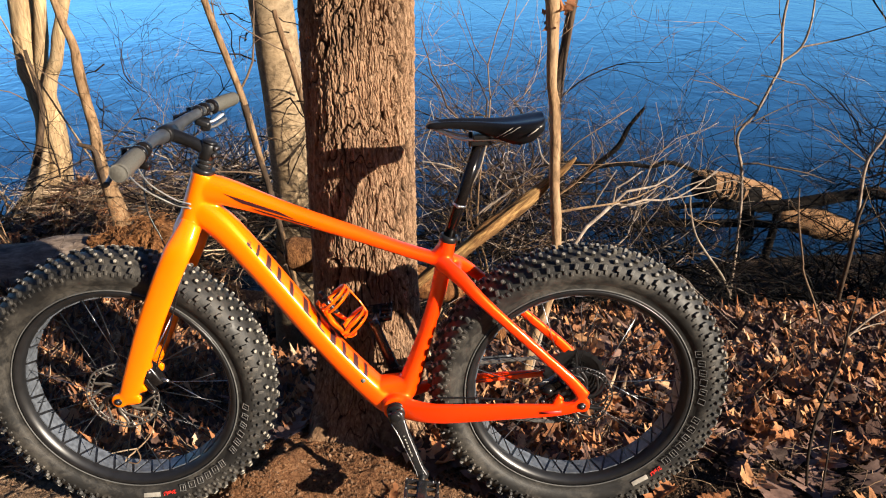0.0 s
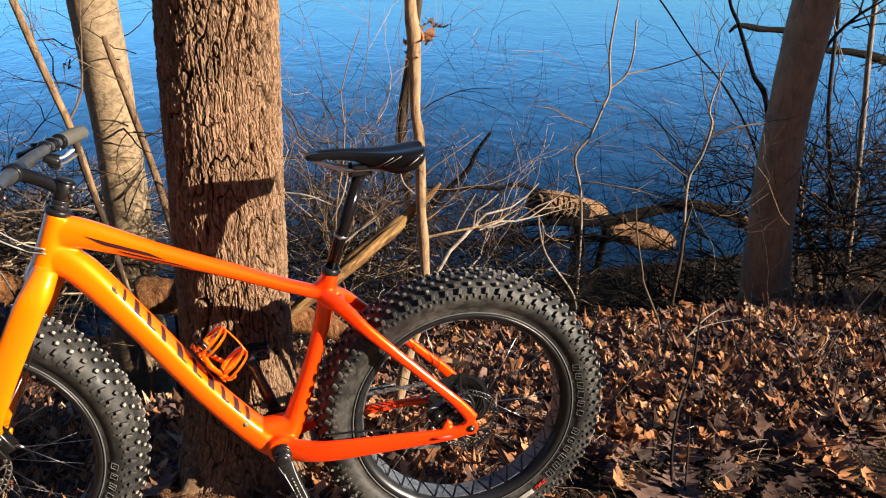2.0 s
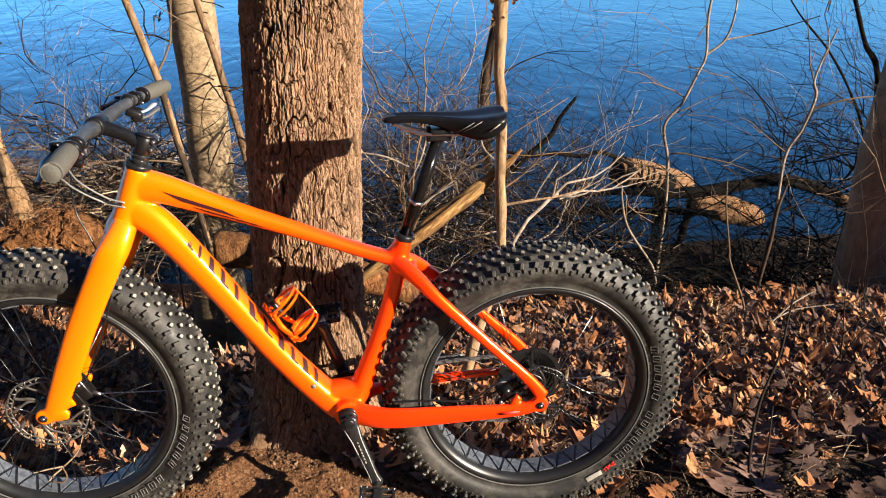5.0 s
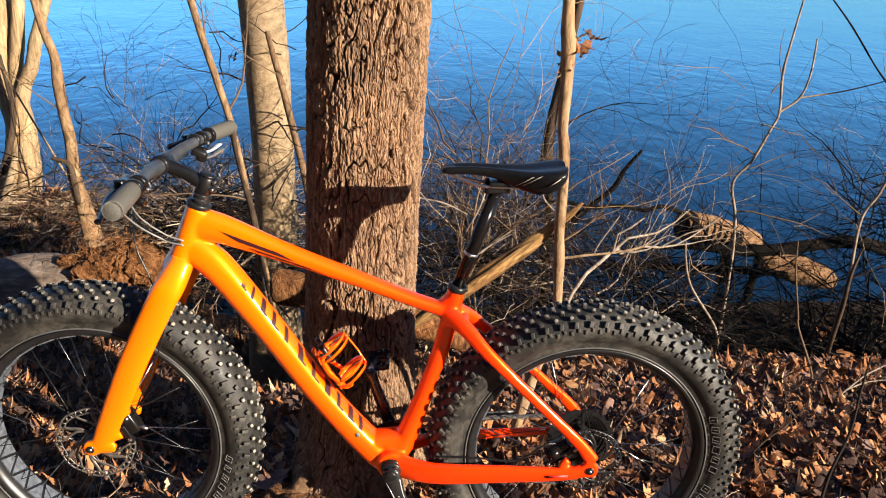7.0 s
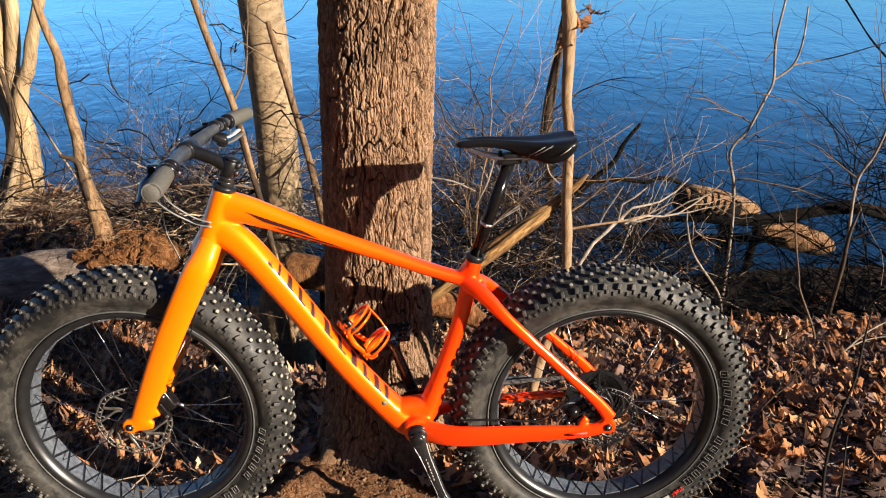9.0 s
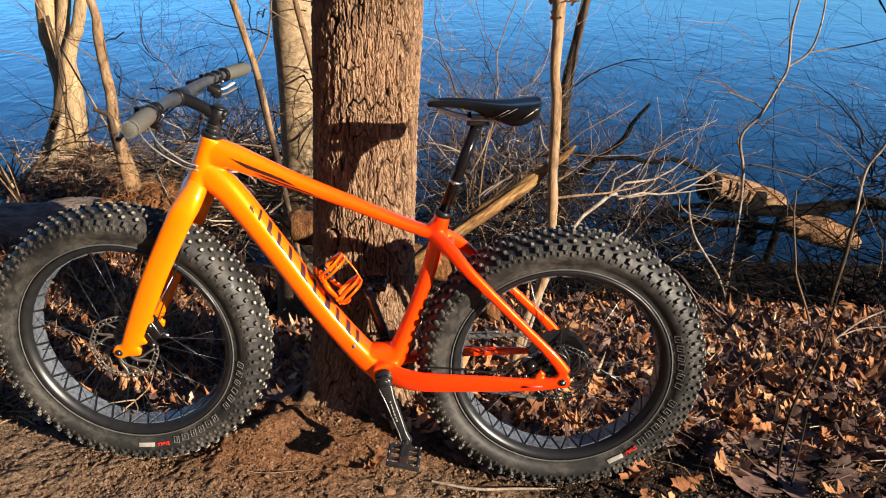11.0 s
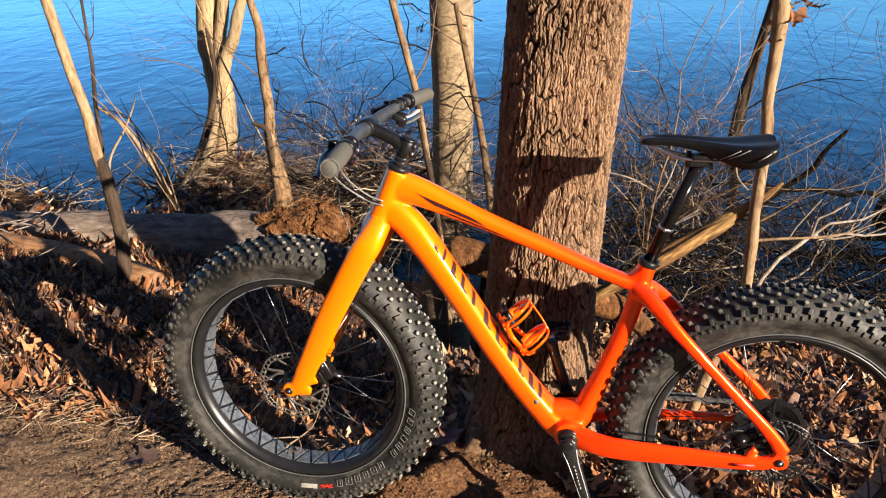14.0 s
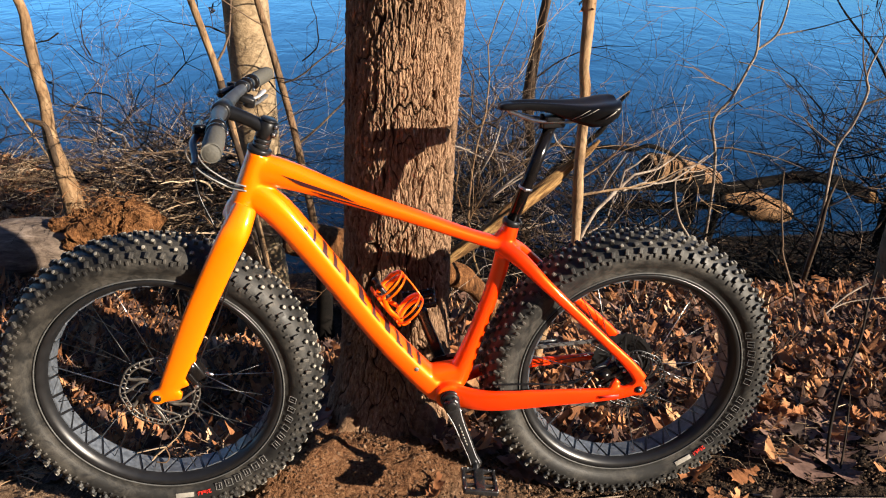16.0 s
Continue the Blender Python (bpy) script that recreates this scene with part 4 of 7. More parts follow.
BAR = [(-0.925, -0.375, 0.672), (-0.938, -0.25, 0.674), (-0.957, -0.12, 0.671), (-0.968, -0.045, 0.662), (-0.968, 0.045, 0.662), (-0.957, 0.12, 0.671), (-0.938, 0.25, 0.674), (-0.915, 0.375, 0.672)]
bar_rows = [(*p, r) for p, r in zip(BAR, (0.0111, 0.0111, 0.0125, 0.0158, 0.0158, 0.0125, 0.0111, 0.0111))]
bar = part("handlebar", sweep(curve_through(bar_rows, 8), 18), BAR_MAT, bike, "scuffed matt black riser handlebar")
for s in (-1, 1):
    e = Vector(BAR[0] if s < 0 else BAR[-1])
    i = Vector(BAR[1] if s < 0 else BAR[-2])
    d = (e - i).normalized()
    rows_ = []
    for k in range(25):
        t = k / 24
        r = 0.0162 + (0.0012 if k % 2 else 0.0) - (0.003 if k in (0, 24) else 0) + 0.0015 * math.sin(t * math.pi)
        rows_.append((*(i + d * (0.002 + t * 0.122)), r))
    grip = part("grip", sweep(rows_, 22), GRIP, bar, "grey-black ribbed rubber grip")
    part("lock_ring", bevelled_rod(i - d * 0.009, i + d * 0.003, 0.0195, 0.002), GLOSS, bar, "gloss black lock ring")
    part("lock_ring", bevelled_rod(i + d * 0.1225, i + d * 0.1285, 0.0172, 0.003), GRIP, bar, "grey rubber grip end")
    # brake: clamp, body, lever
    c = i - d * 0.042
    body = join(
        bevelled_rod(c - d * 0.009, c + d * 0.009, 0.0175, 0.002),
        sweep(curve_through([(*(c + Vector((-0.016, 0, -0.006))), 0.010), (*(c - d * 0.03 + Vector((-0.034, 0, -0.010))), 0.0105), (*(c - d * 0.07 + Vector((-0.038, 0, -0.010))), 0.008)], 5), 12),
        bevelled_rod(c + Vector((-0.034, 0.0, -0.024)), c + Vector((-0.034, 0.0, 0.006)), 0.012, 0.002),
    )
    brake = part("brake_lever_body", body, GLOSS, bar, "gloss black brake lever body")
    lever_rows = [(*(c + Vector((-0.040, 0, -0.014))), 0.004, 0.008), (*(c + d * 0.04 + Vector((-0.060, 0, -0.020))), 0.004, 0.007), (*(c + d * 0.09 + Vector((-0.058, 0, -0.032))), 0.0035, 0.006), (*(c + d * 0.115 + Vector((-0.066, 0, -0.036))), 0.004, 0.006)]
    if s < 0:
        lever_rows = [(*(c + Vector((-0.036, 0, -0.012))), 0.005, 0.009), (*(c + d * 0.05 + Vector((-0.042, 0, -0.016))), 0.0045, 0.007), (*(c + d * 0.11 + Vector((-0.034, 0, -0.022))), 0.0038, 0.006), (*(c + d * 0.140 + Vector((-0.032, 0, -0.025))), 0.004, 0.0055), (*(c + d * 0.150 + Vector((-0.032, 0, -0.026))), 0.0055, 0.0065)]
    part("brake_lever", sweep(curve_through(lever_rows, 6), 10, (0, 0, 1)), BLACK, bar, "curved alloy brake lever blade")
    part("reach_dial", bevelled_rod(c + Vector((-0.010, 0.008 * s, -0.028)), c + Vector((0.012, 0.008 * s, -0.034)), 0.0085, 0.002, 14), GLOSS, brake, "small black dial")
    part("clamp_bolt", bevelled_rod(c + Vector((0.014, 0, -0.010)), c + Vector((0.019, 0, -0.012)), 0.0042, 0.001, 10), STEEL, brake, "bright clamp bolt")
    if s > 0:
        c2 = i - d * 0.075
        pod = join(
            bevelled_rod(c2 - d * 0.006, c2 + d * 0.006, 0.0165, 0.002),
            block((0.036, 0.030, 0.018), pose(*(c2 + Vector((0.010, 0, -0.028))), 0, 22, 8), 0.006),
            bevelled_rod(c2 + Vector((0.012, 0, -0.046)), c2 + Vector((0.018, 0, -0.026)), 0.0135, 0.003, 16),
        )
        shifter = part("shifter", pod, BLACK, bar, "black trigger shifter pod")
        for lift, reach, thick in ((-0.040, 0.058, 0.0042), (-0.026, 0.046, 0.0032)):
            rows_ = [(*(c2 + Vector((0.016, 0, lift - 0.002))), thick, 0.008), (*(c2 + d * (reach * 0.45) + Vector((0.028, 0, lift))), thick * 0.8, 0.005), (*(c2 + d * reach + Vector((0.034, 0, lift + 0.008))), thick, 0.0075), (*(c2 + d * (reach + 0.010) + Vector((0.036, 0, lift + 0.010))), thick * 0.6, 0.004)]
            part("shift_paddle", sweep(curve_through(rows_, 5), 10, (0, 0, 1)), DULL if lift < -0.03 else LEVER, shifter, "bright shift paddle")
        part("bolt", bevelled_rod(c2 + Vector((0.018, 0.004, -0.030)), c2 + Vector((0.025, 0.004, -0.032)), 0.005, 0.001, 12), STEEL, shifter)

# cables from the bar into the head tube and down the fork
LEFT_C, RIGHT_C = Vector(BAR[1]), Vector(BAR[-2])
cable_runs = [
    [(LEFT_C.x - 0.035, -0.15, 0.655), (-1.015, -0.09, 0.625), (-1.01, -0.05, 0.56), (-0.965, -0.032, 0.515), (-0.925, -0.031, 0.50)],
    [(LEFT_C.x - 0.035, -0.155, 0.65), (-1.03, -0.10, 0.60), (-1.015, -0.06, 0.545), (-0.965, -0.034, 0.502), (-0.925, -0.032, 0.49)],
    [(RIGHT_C.x - 0.02, 0.15, 0.65), (-1.02, 0.06, 0.61), (-1.03, -0.02, 0.55), (-0.97, -0.034, 0.508), (-0.93, -0.032, 0.495)],
    [(RIGHT_C.x - 0.03, 0.17, 0.65), (-1.04, 0.06, 0.60), (-1.03, -0.03, 0.50), (-1.0, -0.045, 0.42), (-0.965, -0.07, 0.33), (-1.00, -0.07, 0.21), (-1.04, -0.07, 0.12), (-1.06, -0.06, 0.07)],
]
for k, run in enumerate(cable_runs):
    part("cable", sweep(curve_through([(*p, 0.0019) for p in run], 10), 8), BLACK if k in (2, 3) else CABLE, bike, "pale cable housing" if k < 2 else "black cable housing")

# ---- seat ----
post_low, post_top = Vector((-0.328, 0, 0.398)), Vector((-0.250, 0, 0.640))
along = (post_top - post_low).normalized()
post = part("seatpost", join(rod(post_low - along * 0.02, post_top, 0.0145, 22), bevelled_rod(post_low + along * 0.088, post_low + along * 0.098, 0.0155, 0.001)), POST, bike, "gloss black seatpost")
part("seat_clamp", join(bevelled_rod(post_low - along * 0.004, post_low + along * 0.012, 0.0215, 0.0025), bevelled_rod(post_low + Vector((0.020, -0.012, 0.004)), post_low + Vector((0.020, 0.012, 0.004)), 0.006, 0.001)), BLACK, bike, "black seat clamp collar")
part("post_ring", join(bevelled_rod(post_low + along * 0.090, post_low + along * 0.096, 0.0168, 0.001), bevelled_rod(post_low + along * 0.0895 + Vector((-0.003, -0.017, 0)), post_low + along * 0.0965 + Vector((-0.003, -0.017, 0)), 0.004, 0.001, 8)), STEEL, post, "bright clamp ring")
head = join(block((0.05, 0.04, 0.014), pose(*(post_top + Vector((0.0, 0, -0.002))), 0, -3, 0), 0.004), block((0.042, 0.052, 0.010), pose(*(post_top + Vector((0.002, 0, 0.012))), 0, -3, 0), 0.003), bevelled_rod(post_top + Vector((-0.024, 0, -0.014)), post_top + Vector((-0.024, 0, 0.02)), 0.005, 0.001, 10))
part("post_head", head, BLACK, post, "black saddle clamp head")


def build_saddle():
    """Lofted from nose to tail: (x, half width, crown height, skirt depth)."""
    sections = [(-0.387, 0.006, 0.677, 0.006), (-0.384, 0.017, 0.681, 0.009), (-0.37, 0.0215, 0.685, 0.012), (-0.33, 0.0225, 0.6885, 0.014), (-0.28, 0.027, 0.6885, 0.017), (-0.24, 0.036, 0.6875, 0.026), (-0.205, 0.049, 0.6875, 0.034), (-0.175, 0.061, 0.6895, 0.039), (-0.145, 0.069, 0.694, 0.034), (-0.128, 0.068, 0.696, 0.024), (-0.117, 0.058, 0.698, 0.018), (-0.112, 0.035, 0.698, 0.010)]
    rows_ = curve_through(sections, 4)
    verts, faces, n = [], [], 26
    for x, w, top, skirt in rows_:
        x = -0.373 + (x + 0.387) * 0.964
        for k in range(n):
            u = k / (n - 1) * 2 - 1
            s = math.copysign(min(abs(u) / 0.72, 1.0), u)
            down = max(abs(u) - 0.72, 0) / 0.28
            y = w * (math.sin(s * math.pi / 2) * 0.97 + 0.03 * s) * (1 - 0.16 * down)
            dip = 0.006 * math.exp(-(u / 0.22) ** 2) * (1 if x > -0.34 else 0.2)
            z = top - 0.010 * abs(s) ** 3 * (w / 0.07) - skirt * down - dip - 0.006 * (1 - down) * abs(s) ** 6
            verts.append(Vector((x, y, z)))
    m = len(rows_)
    for i in range(m - 1):
        for k in range(n - 1):
            q = i * n + k
            faces.append((q, q + n, q + n + 1, q + 1))
    return verts, faces


saddle = part("saddle", build_saddle(), SADDLE, bike, "black padded saddle with pale stripes")
solid = saddle.modifiers.new("thick", "SOLIDIFY")
solid.thickness, solid.offset = 0.007, -1
for s in (-1, 1):
    rail = [(-0.365, s * 0.008, 0.668), (-0.33, s * 0.014, 0.655), (-0.295, s * 0.02, 0.647), (-0.23, s * 0.022, 0.647), (-0.18, s * 0.026, 0.652), (-0.125, s * 0.038, 0.676)]
    part("rail", sweep(curve_through([(p[0] + 0.010, *p[1:], 0.0036) for p in rail], 6), 10), STEEL, saddle, "bright steel saddle rail")
part("saddle_base", sweep(curve_through([(-0.375, 0, 0.6745, 0.014, 0.003), (-0.30, 0, 0.6735, 0.018, 0.003), (-0.22, 0, 0.668, 0.034, 0.005), (-0.15, 0, 0.672, 0.055, 0.006), (-0.115, 0, 0.684, 0.052, 0.005)], 5), 14, ACROSS), BLACK, saddle, "black moulded base")
for k in range(2):
    q = Vector((-0.200 + k * 0.016, -0.0515 - k * 0.007, 0.668 + k * 0.004))
    part("stripe", sweep([(q.x - 0.018, q.y + 0.009, q.z - 0.012, 0.0006), (q.x, q.y, q.z, 0.0007), (q.x + 0.018, q.y - 0.006, q.z + 0.013, 0.0006)], 6), DECAL_PALE, saddle, "fine pale stripe")
part("trim", sweep([(-0.150, -0.0670, 0.664, 0.001, 0.002), (-0.135, -0.0700, 0.676, 0.001, 0.0026), (-0.120, -0.0645, 0.686, 0.001, 0.002)], 6), DECAL_PALE, saddle, "pale rear trim")

# ---- drivetrain ----
C = Vector(CRANK)
swing = Vector((0.072, 0, -0.183)).normalized()
crankset = part("bottom_bracket", join(bevelled_rod(C + Vector((0, -0.062, 0)), C + Vector((0, -0.052, 0)), 0.025, 0.003), bevelled_rod(C + Vector((0, -0.07, 0)), C + Vector((0, -0.06, 0)), 0.0225, 0.002), bevelled_rod(C + Vector((0, 0.052, 0)), C + Vector((0, 0.062, 0)), 0.025, 0.003), rod(C + Vector((0, -0.08, 0)), C + Vector((0, 0.08, 0)), 0.014)), BLACK, bike, "black bottom bracket cups")
for s, d in ((-1, swing), (1, -swing)):
    y0, y1 = s * 0.078, s * 0.098
    rows_ = [(*(C + d * -0.012 + Vector((0, y0, 0))), 0.009, 0.016), (*(C + Vector((0, y0, 0))), 0.011, 0.021), (*(C + d * 0.03 + Vector((0, y0 + s * 0.006, 0))), 0.0095, 0.0175), (*(C + d * 0.09 + Vector((0, y0 + s * 0.013, 0))), 0.008, 0.0155), (*(C + d * 0.15 + Vector((0, y1, 0))), 0.0075, 0.0135), (*(C + d * 0.178 + Vector((0, y1, 0))), 0.0085, 0.0165), (*(C + d * 0.19 + Vector((0, y1, 0))), 0.006, 0.010)]
    arm = part("crank_arm", sweep(curve_through(rows_, 5), 16, ACROSS, True, 0.75), CRANK_MAT, bike, "polished black crank arm")
    part("arm_cap", bevelled_rod(C + Vector((0, y0 + s * 0.008, 0)), C + Vector((0, y0 + s * 0.014, 0)), 0.013, 0.002), BLACK, arm, "black crank bolt cap")
    for e in (-1, 1):
        cross = d.cross(Vector(ACROSS)).normalized()
        line = [(*(C + d * t + cross * (e * w) + Vector((0, y0 + s * (q + 0.0075), 0))), 0.0012) for t, w, q in ((0.014, 0.0165, 0.002), (0.05, 0.0120, 0.008), (0.10, 0.0105, 0.0125), (0.15, 0.0090, 0.018), (0.176, 0.0115, 0.019))]
        part("arm_edge", sweep(curve_through(line, 5), 6), LEVER, arm, "bright line along the arm's edge")
    for k in range(7):
        q = C + d * (0.055 + k * 0.0085) + Vector((0, y0 + s * (0.0172 + 0.0021 * k), 0))
        part("decal_bar", block((0.0035, 0.0014, 0.006), Matrix.Translation(q) @ Matrix.Rotation(math.atan2(d.x, d.z), 4, "Y")), DECAL_PALE, arm, "small pale printed bar")
    # platform pedal
    axle = C + d * 0.178
    base_y = s * 0.110
    mid = axle + Vector((0, s * 0.168, 0))
    tilt = Matrix.Translation(mid) @ Matrix.Rotation(radians(9 if s < 0 else -8), 4, "Y") @ Matrix.Rotation(radians(4), 4, "X") @ Matrix.Diagonal((0.88, 0.78, 0.9, 1))
    bars_ = []
    for x in (-0.044, 0.044):
        bars_.append(block((0.011, 0.098, 0.016), Matrix.Translation((x, 0, 0)), 0.003))
    for y in (-0.046, 0.046):
        bars_.append(block((0.094, 0.010, 0.016), Matrix.Translation((0, y, 0)), 0.003))
    bars_.append(block((0.03, 0.09, 0.018), None, 0.005))
    for y in (-0.018, 0.018):
        bars_.append(block((0.08, 0.007, 0.011), Matrix.Translation((0, y, 0)), 0.002))
    pedal = part("pedal", moved(bars_.pop(4), tilt), CRANK_MAT, bike, "black platform pedal with steel pins")
    for bar_geo in bars_:
        part("pedal_bar", moved(bar_geo, tilt), CRANK_MAT, pedal)
    part("pedal_axle", rod(axle + Vector((0, s * 0.094, 0)), mid, 0.007, 12), STEEL, pedal, "bright pedal axle")
    for x in (-0.046, -0.03, 0.03, 0.046):
        for y in (-0.044, 0.0, 0.044):
            if abs(x) < 0.04 and y == 0.0:
                continue
            part("pin", rod(tilt @ Vector((x, y, -0.012)), tilt @ Vector((x, y, 0.012)), 0.0014, 6), DULL, pedal)

teeth, rr, y = 30, 0.062, 0.056
vs, nn = [], teeth * 2
for yy in (y - 0.0014, y + 0.0014):
    for t in range(nn):
        q = rr if t % 2 else rr - 0.004
        vs.append(Vector((C.x + q * math.cos(math.pi * t / teeth), yy, C.z + q * math.sin(math.pi * t / teeth))))
part("chainring", (vs, [tuple(range(nn)), tuple(range(2 * nn - 1, nn - 1, -1))] + [(t, (t + 1) % nn, nn + (t + 1) % nn, nn + t) for t in range(nn)]), BLACK, bike, "black toothed chainring", False)


def chain_links(path):
    """Links set along a line of points."""
    out, carry = [], 0.0
    for a, b in zip(path, path[1:]):
        a, b = Vector(a), Vector(b)
        d = b - a
        n = max(1, round(d.length / 0.0127))
        for k in range(n):
            p = a + d * ((k + 0.5) / n)
            m = Matrix.Translation(p) @ Matrix.Rotation(-math.atan2(d.z, d.x), 4, "Y")
            if k % 2:
                out += [block((0.0135, 0.0012, 0.008), m @ Matrix.Translation((0, s * 0.003, 0))) for s in (-1, 1)]
            else:
                out += [block((0.0135, 0.0012, 0.0075), m @ Matrix.Translation((0, s * 0.0018, 0))) for s in (-1, 1)]
                out.append(rod(m @ Vector((0.006, -0.0035, 0)), m @ Vector((0.006, 0.0035, 0)), 0.0035, 6))
    return join(*out)


y = 0.05
mech = Vector((0.012, y, -0.078))
cage_low = Vector((-0.035, y, -0.135))
part("chain", chain_links([(C.x, y, C.z + 0.062), (0.0, y, 0.056), (0.04, y, 0.038), (0.052, y, 0.0), (0.03, y, -0.05), tuple(mech), tuple(cage_low), (-0.05, y, -0.15), (C.x, y, C.z - 0.062)]), DULL, bike, "dull steel chain", False)
rows_ = [(0.006, 0.09, -0.012, 0.010, 0.012), (-0.012, 0.085, -0.04, 0.016, 0.016), (-0.005, 0.07, -0.07, 0.015, 0.014), (0.01, 0.06, -0.08, 0.010, 0.012)]
derail = part("rear_derailleur", sweep(curve_through(rows_, 5), 14), BLACK, bike, "black rear derailleur")
for s in (-1, 1):
    part("mech_cage", sweep([(mech.x, y + s * 0.006, mech.z, 0.001, 0.012), (cage_low.x, y + s * 0.006, cage_low.z, 0.001, 0.010)], 8, ACROSS), BLACK, derail, "black derailleur cage plate")
for q in (mech, cage_low):
    part("jockey_wheel", bevelled_rod(q - Vector((0, 0.004, 0)), q + Vector((0, 0.004, 0)), 0.016, 0.001, 14), BLACK, derail, "toothed jockey wheel")

part("chainstay_guard", tube([(-0.30, 0.098, 0.002, 0.004, 0.012), (-0.24, 0.100, 0.008, 0.004, 0.013), (-0.16, 0.103, 0.016, 0.004, 0.012)], 4, 14), BAR_MAT, bike, "grey chainstay guard")
# brake callipers
for at, turn in (((-0.072, -0.060, 0.030), -35), ((-1.068, -0.062, 0.066), 60)):
    m = Matrix.Translation(at) @ Matrix.Rotation(radians(turn), 4, "Y")
    cal = part("brake_calliper", moved(join(block((0.062, 0.034, 0.034), None, 0.008), block((0.09, 0.012, 0.013), Matrix.Translation((0, -0.016, -0.014)), 0.003), rod((-0.012, -0.024, 0.0), (-0.012, 0.022, 0.0), 0.013, 18)), m), GLOSS, bike, "gloss black brake calliper")
    for x in (-0.036, 0.036):
        part("bolt", moved(bevelled_rod((x, -0.026, -0.014), (x, -0.016, -0.014), 0.0045, 0.001, 10), m), STEEL, cal)
    part("hose_joint", moved(rod((0.02, -0.006, 0.014), (0.035, -0.01, 0.03), 0.004, 10), m), STEEL, cal)

# rear hose along the stay
part("cable", sweep(curve_through([(-0.075, -0.072, 0.05, 0.0024), (-0.11, -0.084, 0.05, 0.0024), (-0.17, -0.082, 0.006, 0.0024), (-0.26, -0.075, 0.004, 0.0024), (-0.36, -0.06, -0.006, 0.0024)], 8), 8), BLACK, bike, "black cable housing")


# ---- bottle cage on the down tube ----
def build_cage():
    """A strap cage: back plate, two double hoops and an outer strap. x runs up the tube, z away from it."""
    geos = [sweep(curve_through([(-0.06, 0, -0.002, 0.012, 0.003), (0.0, 0, -0.003, 0.016, 0.003), (0.06, 0, -0.002, 0.013, 0.003)], 5), 10, ACROSS)]
    for x in (0.044, 0.030, -0.032, -0.046):
        rows_ = []
        for k in range(23):
            a = radians(-165 + 330 * k / 22)
            rows_.append((x + 0.006 * math.cos(a), 0.0385 * math.sin(a), 0.040 + 0.0385 * math.cos(a), 0.0022, 0.0058))
        geos.append(sweep(rows_, 8))
    geos.append(sweep(curve_through([(0.050, -0.010, 0.079, 0.0028, 0.0022), (0.0, -0.014, 0.080, 0.0028, 0.0022), (-0.040, -0.010, 0.079, 0.0028, 0.0022)], 5), 8, ACROSS))
    for s in (-1, 1):
        geos.append(sweep(curve_through([(0.038, s * 0.034, 0.016, 0.004, 0.006), (0.0, s * 0.028, 0.006, 0.004, 0.007), (-0.040, s * 0.034, 0.016, 0.004, 0.006)], 5), 8, ACROSS))
    geos.append(sweep(curve_through([(-0.05, 0, 0.0, 0.012, 0.003), (-0.064, 0, 0.008, 0.012, 0.003), (-0.066, 0, 0.024, 0.010, 0.003)], 4), 8, ACROSS))
    return join(*geos)


cage_dir = Vector((-0.58, 0, 0.815)).normalized()
out_dir = Vector((0.815, 0, 0.58)).normalized()
at = Vector((-0.618, 0, 0.187))
cage_m = Matrix(((-cage_dir.x, 0, out_dir.x, at.x), (0, 1, 0, at.y), (-cage_dir.z, 0, out_dir.z, at.z), (0, 0, 0, 1))) @ Matrix.Rotation(math.pi, 4, "Z")
cage = part("bottle_cage", moved(build_cage(), cage_m), ORANGE, bike, "glossy orange bottle cage")
for x in (-0.032, 0.032):
    part("bolt", moved(bevelled_rod((x, 0, 0.004), (x, 0, 0.010), 0.006, 0.001, 12), cage_m), BLACK, cage)
part("mini_tool", moved(join(block((0.05, 0.018, 0.012), Matrix.Translation((0.03, -0.018, 0.012)), 0.003), rod((0.0, -0.022, 0.012), (0.07, -0.022, 0.012), 0.006, 12)), cage_m), BLACK, cage, "small black tube beside the cage")


# a dry twig caught in the front rim
thing("twig", tubes([
    curve_through([(-0.775, 1.70, 0.255, 0.0012), (-0.795, 1.697, 0.205, 0.0018), (-0.832, 1.692, 0.166, 0.0026), (-0.862, 1.688, 0.140, 0.0028), (-0.872, 1.684, 0.128, 0.002)], 5),
    curve_through([(-0.832, 1.692, 0.166, 0.0022), (-0.868, 1.69, 0.160, 0.002), (-0.908, 1.69, 0.150, 0.0012)], 5),
    curve_through([(-0.836, 1.69, 0.162, 0.002), (-0.828, 1.684, 0.140, 0.0022), (-0.838, 1.68, 0.1245, 0.002), (-0.862, 1.682, 0.1255, 0.0016)], 5),
], 7), STALKS, "pale dry forked twig caught in the bicycle's front rim", "twig")

# ---- trees and saplings on the bank ----
sapling("slender tree with smooth tan bark at the water's edge", [(-0.915, 4.1, -0.62, 0.15), (-0.905, 4.1, -0.45, 0.124), (-0.885, 4.1, -0.1, 0.114), (-0.885, 4.1, 0.37, 0.11), (-0.905, 4.1, 0.98, 0.112), (-0.95, 4.1, 1.7, 0.108), (-1.02, 4.1, 2.8, 0.095)], SMOOTH_BARK, 2.0,
        [(0.30, (-1, -0.6, 0.9), 0.5, 0.006, 2), (0.36, (0.9, -0.7, 0.4), 0.45, 0.006, 2), (0.46, (-0.9, -0.9, 0.7), 0.6, 0.007, 2), (0.5, (1, -0.8, 0.3), 0.5, 0.005, 2), (0.56, (-0.6, -1, 0.3), 0.5, 0.006, 2), (0.62, (0.7, -0.9, 0.6), 0.6, 0.006, 2)], "tree", 0.03, 40, TWIG_DARK, 0.0, "tree", 12)
